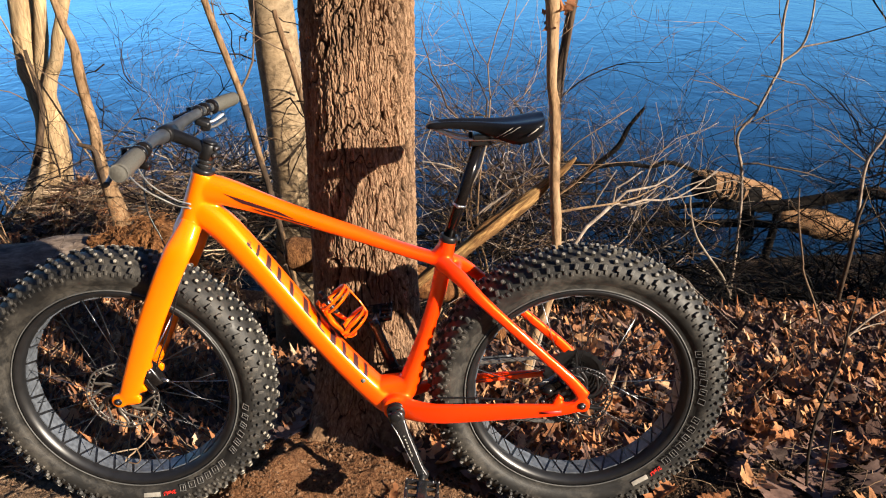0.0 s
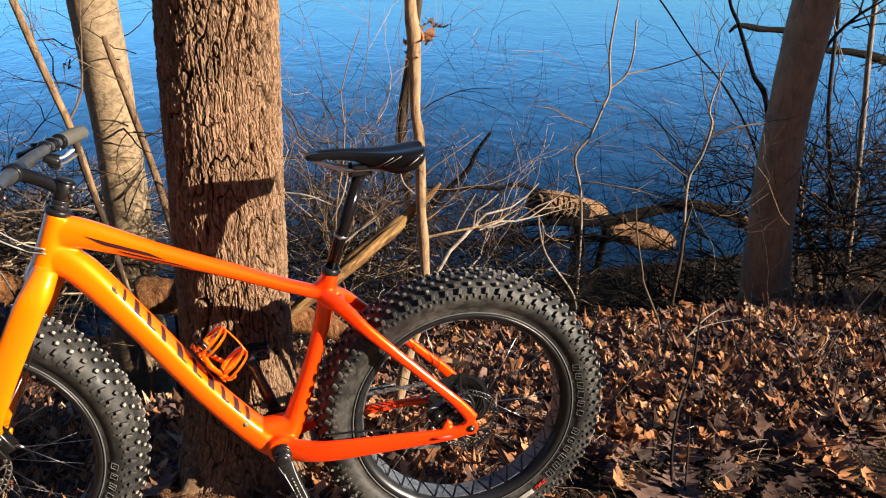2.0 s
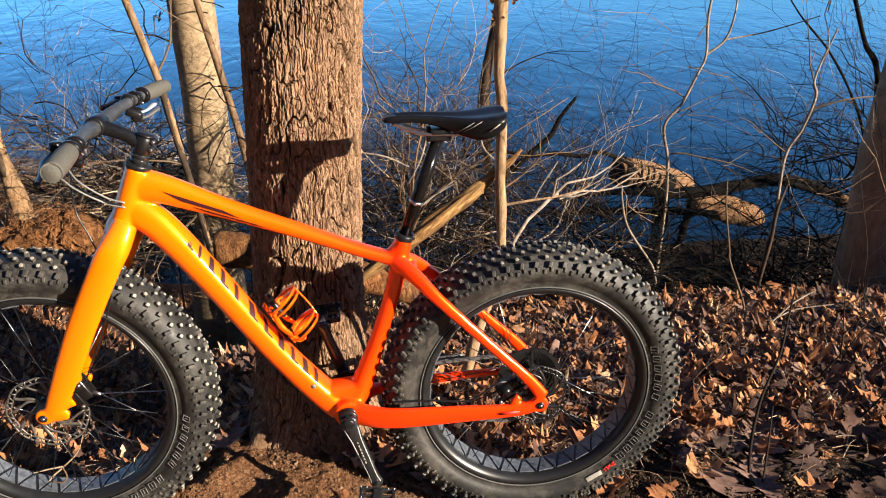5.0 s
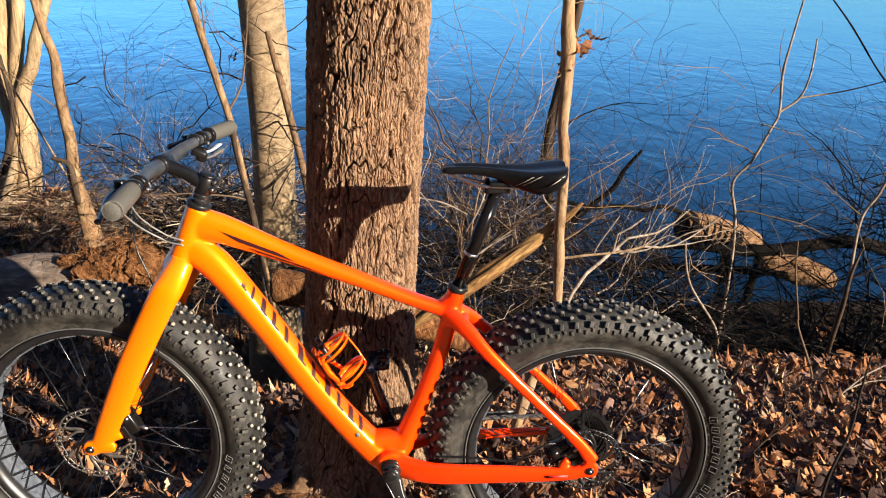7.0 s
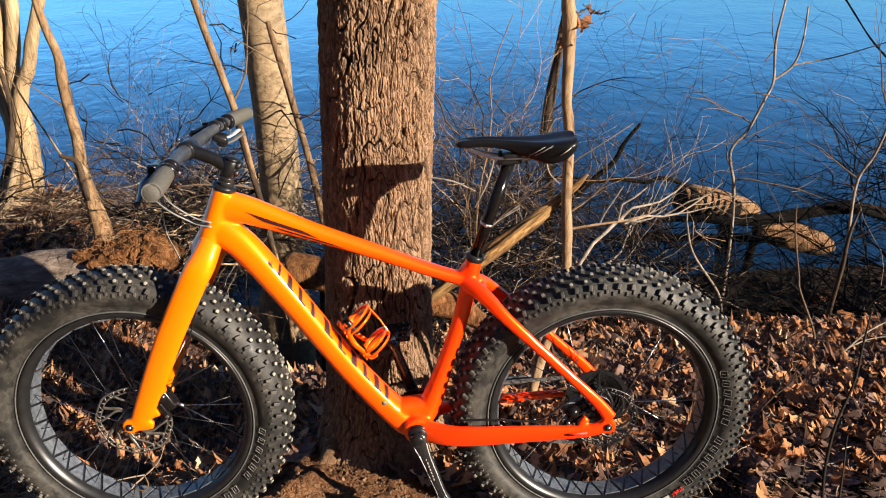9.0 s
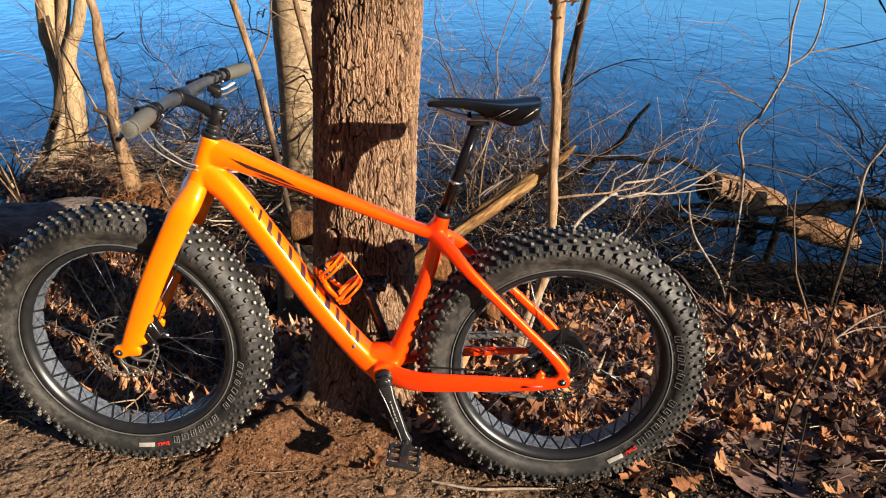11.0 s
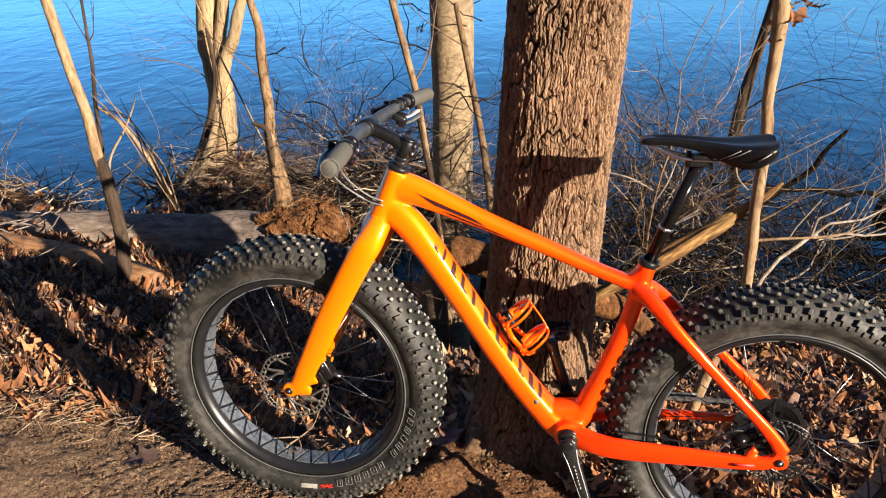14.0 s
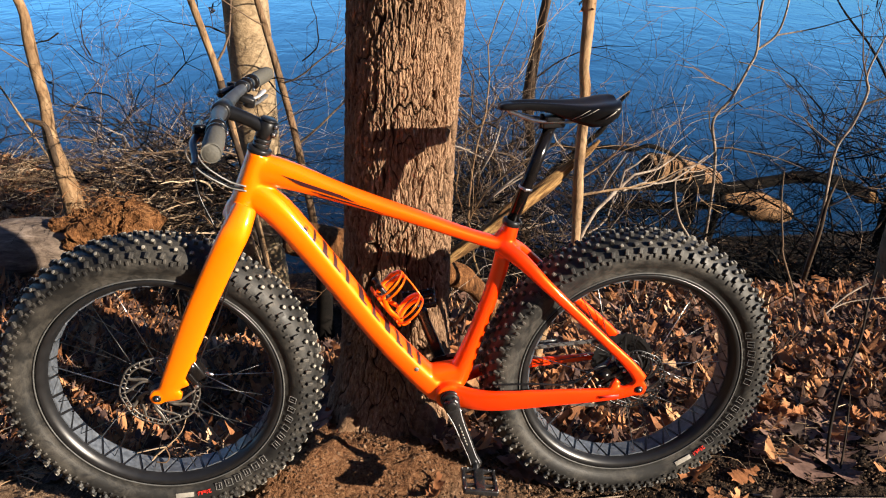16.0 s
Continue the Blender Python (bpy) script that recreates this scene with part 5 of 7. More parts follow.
sapling("snapped brown sapling leaning past a smooth trunk", [(-0.55, 3.72, -0.4, 0.022), (-0.64, 3.74, 0.25, 0.0185), (-0.71, 3.75, 0.597, 0.0173), (-0.76, 3.75, 0.818, 0.016), (-0.805, 3.75, 1.0, 0.013), (-0.816, 3.75, 1.055, 0.011)], BROWN_BARK, 3.0,
        [(0.5, (0.8, -0.4, 0.5), 0.5, 0.005, 2), (0.7, (-0.8, -0.2, 0.6), 0.4, 0.004, 2), (0.35, (0.9, 0.2, 0.7), 0.6, 0.007, 2)], twig_mat=TWIG)
thin = sapling("thin leaning sapling, pale above and dark below", [(-0.80, 3.62, -0.42, 0.013), (-0.894, 3.6, 0.239, 0.0125), (-0.962, 3.6, 0.635, 0.0155), (-1.017, 3.6, 0.847, 0.0160), (-1.09, 3.6, 1.12, 0.0158), (-1.22, 3.6, 1.7, 0.014)], BROWN_TAN, 4.0,
        [(0.35, (-0.9, -0.2, 0.5), 0.5, 0.005, 2), (0.55, (0.5, 0.2, 0.9), 0.6, 0.006, 2), (0.62, (-0.6, 0.4, 0.9), 0.6, 0.005, 2)], twig_mat=TWIG)
part("lower_stem", moved(trunk_mesh([(-0.80, 3.62, -0.42, 0.0145), (-0.85, 3.61, -0.05, 0.014), (-0.894, 3.6, 0.239, 0.0155), (-0.935, 3.6, 0.46, 0.0165), (-0.964, 3.6, 0.645, 0.0172)], 14, 7, 0.12, 4.0, 0.3), Matrix.Translation(-thin.location)), DARK_BARK, thin, "dark bark at the foot")
clump = sapling("clump of pale fluted stems at the water's edge", [(-3.74, 6.72, -1.15, 0.22), (-3.72, 6.72, -0.98, 0.18), (-3.681, 6.72, -0.778, 0.152), (-3.637, 6.72, -0.555, 0.138), (-3.612, 6.72, -0.284, 0.124), (-3.625, 6.72, -0.024, 0.116), (-3.669, 6.72, 0.229, 0.108), (-3.661, 6.72, 0.475, 0.101), (-3.633, 6.72, 0.713, 0.099), (-3.58, 6.72, 1.6, 0.08)], PALE_TREE, 5.0,
                [(0.55, (-0.8, -0.5, 0.6), 0.7, 0.007, 2)], "tree", 0.10, 34, TWIG, 0.3, "tree", 10)
back = Matrix.Translation(-clump.location)
for rows, mat in (
    ([(-3.70, 6.64, -1.08, 0.13), (-3.64, 6.64, -0.9, 0.105), (-3.574, 6.66, -0.595, 0.092), (-3.552, 6.67, -0.272, 0.084), (-3.557, 6.68, -0.013, 0.072), (-3.548, 6.68, 0.238, 0.059), (-3.497, 6.68, 0.482, 0.057), (-3.456, 6.68, 0.718, 0.052), (-3.33, 6.68, 1.6, 0.04)], PALE_TREE),
    ([(-3.576, 6.60, -0.257, 0.05), (-3.518, 6.60, -0.05, 0.062), (-3.462, 6.62, 0.152, 0.056), (-3.384, 6.62, 0.3, 0.052), (-3.321, 6.62, 0.493, 0.052), (-3.232, 6.62, 0.726, 0.046), (-2.98, 6.62, 1.4, 0.04)], PALE_TREE),
    ([(-4.05, 6.4, -1.15, 0.036), (-3.945, 6.5, -1.0, 0.042), (-3.783, 6.5, -0.762, 0.038), (-3.631, 6.52, -0.382, 0.031), (-3.55, 6.54, -0.022, 0.024), (-3.60, 6.56, 0.4, 0.015)], DARK_BARK),
    ([(-3.92, 6.40, -1.1, 0.055), (-3.86, 6.43, -0.96, 0.05), (-3.754, 6.46, -0.744, 0.045), (-3.66, 6.56, -0.526, 0.030)], PALE_TREE),
    ([(-3.74, 6.22, -1.1, 0.042), (-3.69, 6.26, -0.98, 0.040), (-3.633, 6.30, -0.795, 0.038), (-3.545, 6.45, -0.424, 0.024)], SMOOTH_BARK),
):
    part("stem", moved(trunk_mesh(rows, 18, 8, 0.1, rows[0][0], 0.2), back), mat, clump)
snag = sapling("leaning sapling with a broken dark stub", [(-1.825, 3.95, -0.30, 0.052), (-1.832, 3.95, -0.054, 0.048), (-1.852, 3.95, 0.085, 0.042), (-1.879, 3.95, 0.245, 0.035), (-1.874, 3.95, 0.433, 0.029), (-1.887, 3.95, 0.583, 0.026), (-1.894, 3.95, 0.743, 0.028), (-1.895, 3.95, 0.87, 0.022), (-1.94, 3.95, 1.061, 0.020), (-2.0, 3.95, 1.6, 0.016)], BROWN_TAN, 6.0,
               [(0.42, (0.9, -0.1, 0.5), 0.5, 0.004, 2), (0.6, (-0.6, -0.4, 0.7), 0.5, 0.004, 2)], twig_mat=TWIG)
part("broken_stub", moved(trunk_mesh([(-1.862, 3.93, 0.12, 0.02), (-1.872, 3.92, 0.224, 0.018), (-1.882, 3.92, 0.324, 0.016), (-1.935, 3.91, 0.357, 0.012), (-1.963, 3.91, 0.362, 0.008)], 10, 5, 0.1, 2.2), Matrix.Translation(-snag.location)), DARK_BARK, snag, "short dark broken stub")
leaner = sapling("pale leaning sapling, dark towards its foot", [(-2.14, 2.83, -0.22, 0.030), (-2.117, 2.85, 0.114, 0.027), (-2.127, 2.85, 0.308, 0.025), (-2.161, 2.85, 0.504, 0.023), (-2.176, 2.85, 0.679, 0.022), (-2.209, 2.85, 0.824, 0.0215), (-2.232, 2.85, 0.953, 0.0205), (-2.33, 2.85, 1.5, 0.02)], PALE_BARK, 7.0, [(0.3, (0.7, 0.1, 0.6), 0.35, 0.004, 1)], twig_mat=TWIG)
part("lower_stem", moved(trunk_mesh([(-2.14, 2.83, -0.22, 0.032), (-2.117, 2.85, 0.114, 0.0295), (-2.127, 2.85, 0.308, 0.0275), (-2.142, 2.85, 0.432, 0.0252), (-2.158, 2.85, 0.49, 0.022)], 14, 7, 0.12, 7.0, 0.3), Matrix.Translation(-leaner.location)), DARK_BARK, leaner, "dark bark at the foot")
sapling("thin dark sapling standing in the water", [(-3.36, 4.5, -0.55, 0.016), (-3.338, 4.5, 0.173, 0.0140), (-3.307, 4.5, 0.5, 0.012), (-3.306, 4.5, 0.71, 0.010), (-3.30, 4.5, 1.2, 0.008)], DARK_BARK, 8.0, [(0.75, (0.5, 0, 0.9), 0.3, 0.004, 1), (0.75, (-0.5, 0, 0.9), 0.3, 0.004, 1)])
light = sapling("pale knotty sapling with a few withered leaves", [(0.27, 2.36, -0.16, 0.019), (0.30, 2.35, 0.10, 0.0175), (0.352, 2.34, 0.28, 0.0165), (0.366, 2.33, 0.42, 0.0150), (0.364, 2.33, 0.5, 0.0148), (0.354, 2.325, 0.62, 0.0178), (0.347, 2.32, 0.69, 0.0150), (0.339, 2.31, 0.86, 0.0165), (0.332, 2.305, 0.95, 0.0178), (0.320, 2.3, 1.02, 0.0145), (0.318, 2.3, 1.13, 0.016), (0.312, 2.3, 1.25, 0.0205), (0.300, 2.3, 1.36, 0.017), (0.285, 2.3, 1.9, 0.014)], PALE_BARK, 9.0,
                [(0.42, (1.0, 0.1, 0.25), 0.35, 0.005, 2), (0.47, (0.9, -0.2, 0.7), 0.25, 0.004, 1), (0.40, (-0.9, 0.2, 0.5), 0.25, 0.003, 1)], lump=0.2, sides=20, knot=0.8, per=9)
sapling("dark crooked sapling at the water's edge", [(0.66, 4.3, -0.56, 0.032), (0.645, 4.28, -0.2, 0.028), (0.625, 4.25, 0.15, 0.026), (0.582, 4.2, 0.36, 0.034), (0.585, 4.2, 0.56, 0.031), (0.62, 4.2, 0.85, 0.025), (0.66, 4.2, 1.15, 0.023), (0.72, 4.2, 1.7, 0.018)], DARK_BARK, 10.0,
        [(0.4, (-0.8, -0.3, 0.6), 0.6, 0.006, 2), (0.6, (0.8, -0.2, 0.5), 0.6, 0.005, 2)], lump=0.14, knot=0.8, twig_mat=TWIG_DARK)
sapling("leaning tree with smooth grey-brown bark in shade", [(2.48, 3.4, -0.444, 0.1515), (2.467, 3.4, -0.278, 0.1267), (2.425, 3.4, 0.126, 0.1138), (2.402, 3.4, 0.401, 0.1093), (2.395, 3.4, 0.783, 0.0992), (2.421, 3.4, 1.282, 0.1028), (2.49, 3.4, 1.87, 0.0964), (2.609, 3.4, 2.696, 0.0872)], GREY_BARK, 11.0,
        [(0.62, (0.9, 0.3, 0.5), 0.8, 0.012, 2)], "tree", 0.025, 40, TWIG_DARK, 0.2, "tree", 12)
for k, rows in enumerate((
    [(3.153, 3.6, -0.42, 0.014), (3.049, 3.6, 0.367, 0.0150), (2.948, 3.6, 0.986, 0.014), (2.88, 3.6, 1.5, 0.013)],
    [(3.236, 3.9, -0.56, 0.028), (3.067, 3.9, -0.16, 0.020), (2.929, 3.9, 0.175, 0.014), (2.90, 3.9, 0.37, 0.009)],
    [(3.02, 3.85, -0.55, 0.013), (2.96, 3.85, -0.1, 0.011), (2.93, 3.85, 0.25, 0.008), (2.95, 3.85, 0.5, 0.006)],
    [(3.35, 4.0, -0.5, 0.016), (3.24, 4.0, 0.1, 0.014), (3.10, 4.0, 0.6, 0.012), (3.02, 4.0, 1.2, 0.010)],
)):
    sapling("slim bare stem in the thicket by the shaded tree", rows, (GREY_STEM, BROWN_TAN, GREY_STEM, DARK_BARK)[k], 12.0 + k, [(0.5, (0.7, 0.2, 0.8), 0.6, 0.005, 2), (0.8, (-0.6, 0.1, 0.8), 0.5, 0.004, 2)], twig_mat=TWIG_DARK)

# an unseen tree, added beside the path only to shade the leaning one
sapling("grey-brown trunk added out of view to shade the leaning tree", [(6.64, 0.70, -0.1, 0.30), (6.64, 0.70, 0.3, 0.24), (6.64, 0.70, 2.5, 0.23), (6.66, 0.69, 6.0, 0.2)], GREY_BARK, 40.0, [], "tree", 0.03, 30, None, 0.0, "tree", 8)

# unseen bare wood added behind the path to dim skylight, open towards the sun
def screen_wood():
    rng = np.random.default_rng(90)
    out = []
    while len(out) < 6000:
        x, y = rng.uniform(-45, 45), rng.uniform(-42, -6)
        off = math.atan2(y - 2.5, x - 0.5) - math.atan2(SUN.y, SUN.x)
        if radians(-12) < off < radians(19):
            continue
        z, r, tall = height(x, y), rng.uniform(0.10, 0.26), rng.uniform(9, 15)
        lean = rng.normal(0, 0.5, 2)
        rows = [(x + lean[0] * t * t, y + lean[1] * t * t, z - 0.2 + tall * t, r * (1 - 0.75 * t)) for t in (0, 0.25, 0.5, 0.75, 1.0)]
        out.append(rows)
        for _ in range(14):
            t = rng.uniform(0.2, 0.97)
            p = np.array((x + lean[0] * t * t, y + lean[1] * t * t, z + tall * t))
            a, ln = rng.uniform(0, math.tau), rng.uniform(1.5, 4) * (1.2 - t)
            d = np.array((math.cos(a), math.sin(a), rng.uniform(0.3, 1.2)))
            out.append([(*(p + d * ln * q), r * 0.5 * (1 - 0.8 * q)) for q in (0, 0.5, 1.0)])
    return tubes(out, 6)


thing("woods", screen_wood(), GREY_BARK, "unseen bare trees added behind the path to block skylight", "woods", kind="stuff")

# forked twiggy saplings before the water
fork_sap = sapling("forked bare sapling with pale crooked stem", [(1.46, 3.6, -0.45, 0.0082), (1.448, 3.6, 0.025, 0.0078), (1.421, 3.6, 0.294, 0.0075), (1.375, 3.6, 0.476, 0.0072), (1.443, 3.6, 0.588, 0.0068), (1.498, 3.6, 0.735, 0.0064), (1.522, 3.6, 0.821, 0.006), (1.501, 3.6, 0.99, 0.006), (1.51, 3.6, 1.15, 0.005), (1.54, 3.6, 1.5, 0.003)], GREY_STEM, 17.0,
                   [(0.35, (-0.3, 0.1, 0.9), 0.2, 0.004, 1), (0.32, (1.0, -0.2, 0.3), 0.45, 0.005, 2), (0.28, (-1.0, 0.1, 0.2), 0.5, 0.005, 2), (0.52, (-1, 0, 0.35), 0.5, 0.004, 1), (0.45, (1, 0.1, 0.2), 0.5, 0.003, 1)], twig_mat=TWIG, lump=0.1, knot=0.2, sides=9)
part("branch", moved(tubes([curve_through([(1.522, 3.6, 0.821, 0.006), (1.6, 3.6, 0.89, 0.0055), (1.625, 3.6, 1.0, 0.0045), (1.62, 3.6, 1.15, 0.004)], 5), curve_through([(1.60, 3.6, 0.89, 0.004), (1.8, 3.6, 0.93, 0.0032), (2.05, 3.62, 1.0, 0.0022)], 5)], 7), Matrix.Translation(-fork_sap.location)), GREY_STEM, fork_sap)
sapling("forked bare sapling with pale crooked stem", [(1.85, 3.3, -0.36, 0.009), (1.864, 3.3, 0.1, 0.0072), (1.846, 3.3, 0.42, 0.007), (1.895, 3.3, 0.55, 0.0066), (1.925, 3.3, 0.70, 0.0065), (1.90, 3.3, 0.79, 0.005), (1.95, 3.3, 1.0, 0.003)], GREY_STEM, 18.0,
        [(0.66, (0.9, -0.1, 0.6), 0.5, 0.005, 1), (0.45, (-0.8, 0, 0.5), 0.3, 0.004, 1), (0.3, (0.6, -0.4, 0.6), 0.5, 0.004, 2), (0.84, (-0.5, 0, 0.9), 0.35, 0.004, 1)], twig_mat=TWIG, lump=0.1, knot=0.2, sides=9)
for k, (x, y, lean, tall) in enumerate(((1.10, 3.7, -0.05, 1.45), (0.98, 3.9, -0.5, 1.3), (1.15, 4.0, -0.35, 1.2), (2.35, 3.9, -0.55, 1.5), (2.55, 4.1, -0.3, 1.6), (2.2, 4.2, -0.7, 1.4), (0.22, 3.4, -0.22, 1.5), (0.26, 3.3, -0.36, 1.6), (0.12, 3.5, -0.12, 1.3), (-1.35, 3.9, -0.2, 1.1), (-1.15, 4.2, 0.3, 1.15), (-1.6, 4.4, 0.25, 1.0), (3.2, 4.3, -0.5, 1.6), (3.5, 4.1, 0.1, 1.5))):
    rng = np.random.default_rng(300 + k)
    foot, z = height(x, y), bank(x, y)
    out = []
    grow(rng, out, (x, y, z - 0.03), (lean, rng.uniform(-0.1, 0.1), 1), tall * (1.0 if k in (6, 7, 8) else 0.78), 0.006, 3, 0.0, 0.62, (2, 5), 0.66)
    out[0] = [(x, y, foot - 0.05, 0.0075), *out[0]]
    shrub = holder("bare_shrub", pose(x, y, z), "leafless twiggy shrub at the water's edge", "shrub", "shrubs along the bank")
    part("stem", moved(tubes(out[:1], 6), Matrix.Translation((-x, -y, -z))), (STRAW if k in (6, 7, 8) else (TWIG, TWIG_DARK)[k % 2]), shrub)
    tagged(part("twig_spray", moved(tubes(out[1:], 5), Matrix.Translation((-x, -y, -z))), (STRAW if k in (6, 7, 8) else (TWIG, TWIG_DARK)[k % 2]), shrub), kind="stuff")

# ---- fallen wood ----
def fallen(name, label, rows, mat, seed=1.0, sides=26, lump=0.12):
    """A lying stem."""
    ob = thing(name, trunk_mesh(rows, sides, 10, lump, seed, 0.3), mat, label, "log")
    return ob


left_log = fallen("fallen_log", "grey weathered log with a crumbling end lying across the bank", [(-4.2, 3.4, -0.28, 0.15), (-3.5, 3.38, -0.24, 0.15), (-2.95, 3.36, -0.19, 0.15), (-2.17, 3.35, -0.125, 0.148), (-1.68, 3.35, -0.045, 0.132), (-1.53, 3.35, -0.01, 0.11)], LOG_BARK, seed=3.1, sides=34)


def rotten_lump():
    rows = curve_through([(-1.65, 3.35, -0.03, 0.10), (-1.56, 3.33, 0.005, 0.12), (-1.45, 3.32, 0.04, 0.12), (-1.36, 3.32, 0.065, 0.11), (-1.28, 3.32, 0.07, 0.09), (-1.22, 3.32, 0.06, 0.04)], 26)
    v, f = sweep(rows, 150)
    out = []
    for i, p in enumerate(v):
        c = Vector(rows[min(i // 150, len(rows) - 1)][:3])
        d = Vector(p) - c
        k = 0.97 + 0.22 * wood_noise(p, 9, 4.0) + 0.20 * wood_noise(p, 21, 1.0) + 0.12 * wood_noise((p[0] * 1.6, p[1] * 1.6, p[2]), 48, 7.0) + 0.07 * wood_noise(p, 110, 2.0) - 0.5 * max(0, wood_noise(p, 15, 3.0) - 0.12) - 0.32 * math.exp(-((p[0] + 1.375 + 0.15 * (p[2] - 0.15)) / 0.014) ** 2)
        out.append(c + d * k + Vector((0.05 * wood_noise(p, 20, 2.0), 0, 0)))
    return out, f


part("rotten_end", rotten_lump(), ROTTEN, left_log, "crumbling red-brown rotten end")
fallen("fallen_log", "short red-brown log with a broken end among leaves", [(-3.1, 3.12, -0.10, 0.052), (-2.7, 3.05, -0.09, 0.056), (-2.36, 2.97, -0.085, 0.06), (-2.1, 2.9, -0.09, 0.062), (-1.97, 2.86, -0.095, 0.058)], RED_LOG, seed=5.0)
gnawed = fallen("gnawed_log", "dark log gnawed bare in tan rings, lying in brush", [(1.90, 5.66, -0.497, 0.095), (1.92, 5.666, -0.50, 0.106), (2.02, 5.695, -0.525, 0.113), (2.18, 5.74, -0.568, 0.112), (2.34, 5.79, -0.620, 0.104), (2.48, 5.83, -0.665, 0.096), (2.58, 5.86, -0.70, 0.076), (2.63, 5.87, -0.72, 0.03)], CHEWED, seed=6.0, lump=0.025)
along = Vector((0.66, 0.19, -0.20)).normalized()
cut_at = Vector((1.898, 5.658, -0.497))
part("cut_face", sweep([(*(cut_at - along * 0.008), 0.065), (*(cut_at - along * 0.005), 0.094), (*(cut_at + along * 0.016), 0.104)], 26), BLACK_BARK, gnawed, "dark weathered cut face")
for k, (t, wide_, proud) in enumerate(((0.012, 0.075, 0.118), (0.140, 0.026, 0.121), (0.205, 0.024, 0.122), (0.262, 0.030, 0.121), (0.325, 0.030, 0.120), (0.385, 0.140, 0.119))):
    p = cut_at + along * t
    rows = [(*(p + along * (q * wide_)), r) for q, r in ((0, proud - 0.011), (0.15, proud), (0.85, proud - 0.04 * wide_), (1.0, proud - 0.014))]
    part("bark_sleeve" if wide_ > 0.05 else "bark_ring", trunk_mesh(rows, 32, 4, 0.03, 8.0 + k), BLACK_BARK, gnawed, "dark bark left between gnawed bands")
part("prop", trunk_mesh([(2.42, 5.90, -1.12, 0.07), (2.40, 5.88, -0.9, 0.06), (2.36, 5.82, -0.66, 0.055)], 16, 6, 0.15, 5.1), BLACK_BARK, gnawed, "dark stub under the log")
fallen("gnawed_log", "bare tan log end half sunk in brush", [(2.49, 5.6, -0.75, 0.03), (2.53, 5.6, -0.748, 0.072), (2.60, 5.6, -0.755, 0.094), (2.70, 5.6, -0.775, 0.108), (2.82, 5.6, -0.805, 0.112), (2.96, 5.6, -0.845, 0.106), (3.07, 5.6, -0.88, 0.088), (3.15, 5.6, -0.905, 0.05)], CHEWED, seed=7.0, lump=0.2)
arch = fallen("fallen_branch", "long black branch arching over the water, snapped at its end", [(1.5, 5.4, -0.62, 0.012), (1.775, 5.4, -0.58, 0.020), (1.955, 5.4, -0.575, 0.026), (2.15, 5.4, -0.59, 0.034), (2.334, 5.4, -0.592, 0.044), (2.571, 5.4, -0.566, 0.045), (2.809, 5.4, -0.525, 0.045), (3.05, 5.4, -0.489, 0.046), (3.252, 5.4, -0.505, 0.046), (3.465, 5.4, -0.568, 0.046), (3.63, 5.4, -0.635, 0.045)], BLACK_BARK, seed=8.0, sides=20)
part("split_strand", trunk_mesh([(2.95, 5.34, -0.455, 0.015), (3.109, 5.33, -0.475, 0.022), (3.32, 5.33, -0.541, 0.023), (3.60, 5.33, -0.638, 0.021)], 12, 8, 0.2, 4.4), BLACK_BARK, arch, "black strand split from the branch")
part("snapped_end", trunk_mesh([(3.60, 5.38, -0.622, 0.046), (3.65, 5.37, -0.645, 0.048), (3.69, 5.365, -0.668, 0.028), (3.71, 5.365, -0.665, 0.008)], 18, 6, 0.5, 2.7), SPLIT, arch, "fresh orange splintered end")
part("prop", trunk_mesh([(2.40, 5.44, -1.1, 0.035), (2.42, 5.42, -0.85, 0.03), (2.43, 5.40, -0.59, 0.026)], 12, 6, 0.15, 6.1), BLACK_BARK, arch, "black stem that carries the branch")
fallen("fallen_branch", "dark branch lying low beside a gnawed log", [(0.9, 3.9, -0.10, 0.012), (1.3, 3.98, -0.13, 0.02), (1.7, 4.04, -0.16, 0.022), (1.98, 4.1, -0.2, 0.016)], BLACK_BARK, seed=8.5, sides=14)
fallen("fallen_branch", "dark crooked branch rising from the brush", [(0.55, 3.5, 0.22, 0.016), (0.684, 3.5, 0.357, 0.014), (0.79, 3.5, 0.46, 0.013), (0.83, 3.5, 0.55, 0.011), (0.896, 3.5, 0.642, 0.007)], BLACK_BARK, seed=8.7, sides=12, lump=0.3)
fallen("fallen_branch", "dark branch lying level across the brush", [(0.40, 3.5, 0.36, 0.006), (0.562, 3.5, 0.385, 0.008), (0.7, 3.5, 0.36, 0.009), (0.83, 3.5, 0.375, 0.010), (0.95, 3.5, 0.36, 0.010), (1.042, 3.5, 0.379, 0.010), (1.197, 3.5, 0.314, 0.008), (1.3, 3.5, 0.2, 0.006)], BLACK_BARK, seed=8.8, sides=12, lump=0.3)
fallen("fallen_branch", "bare dark branch arching behind the shaded tree", [(2.74, 4.6, 0.97, 0.008), (2.80, 4.6, 1.01, 0.014), (2.957, 4.6, 0.99, 0.020), (3.215, 4.6, 0.965, 0.021), (3.45, 4.6, 0.86, 0.024), (3.671, 4.6, 0.84, 0.026), (3.99, 4.6, 0.765, 0.030), (4.6, 4.6, 0.5, 0.036)], BLACK_BARK, seed=8.9, sides=12, lump=0.25)
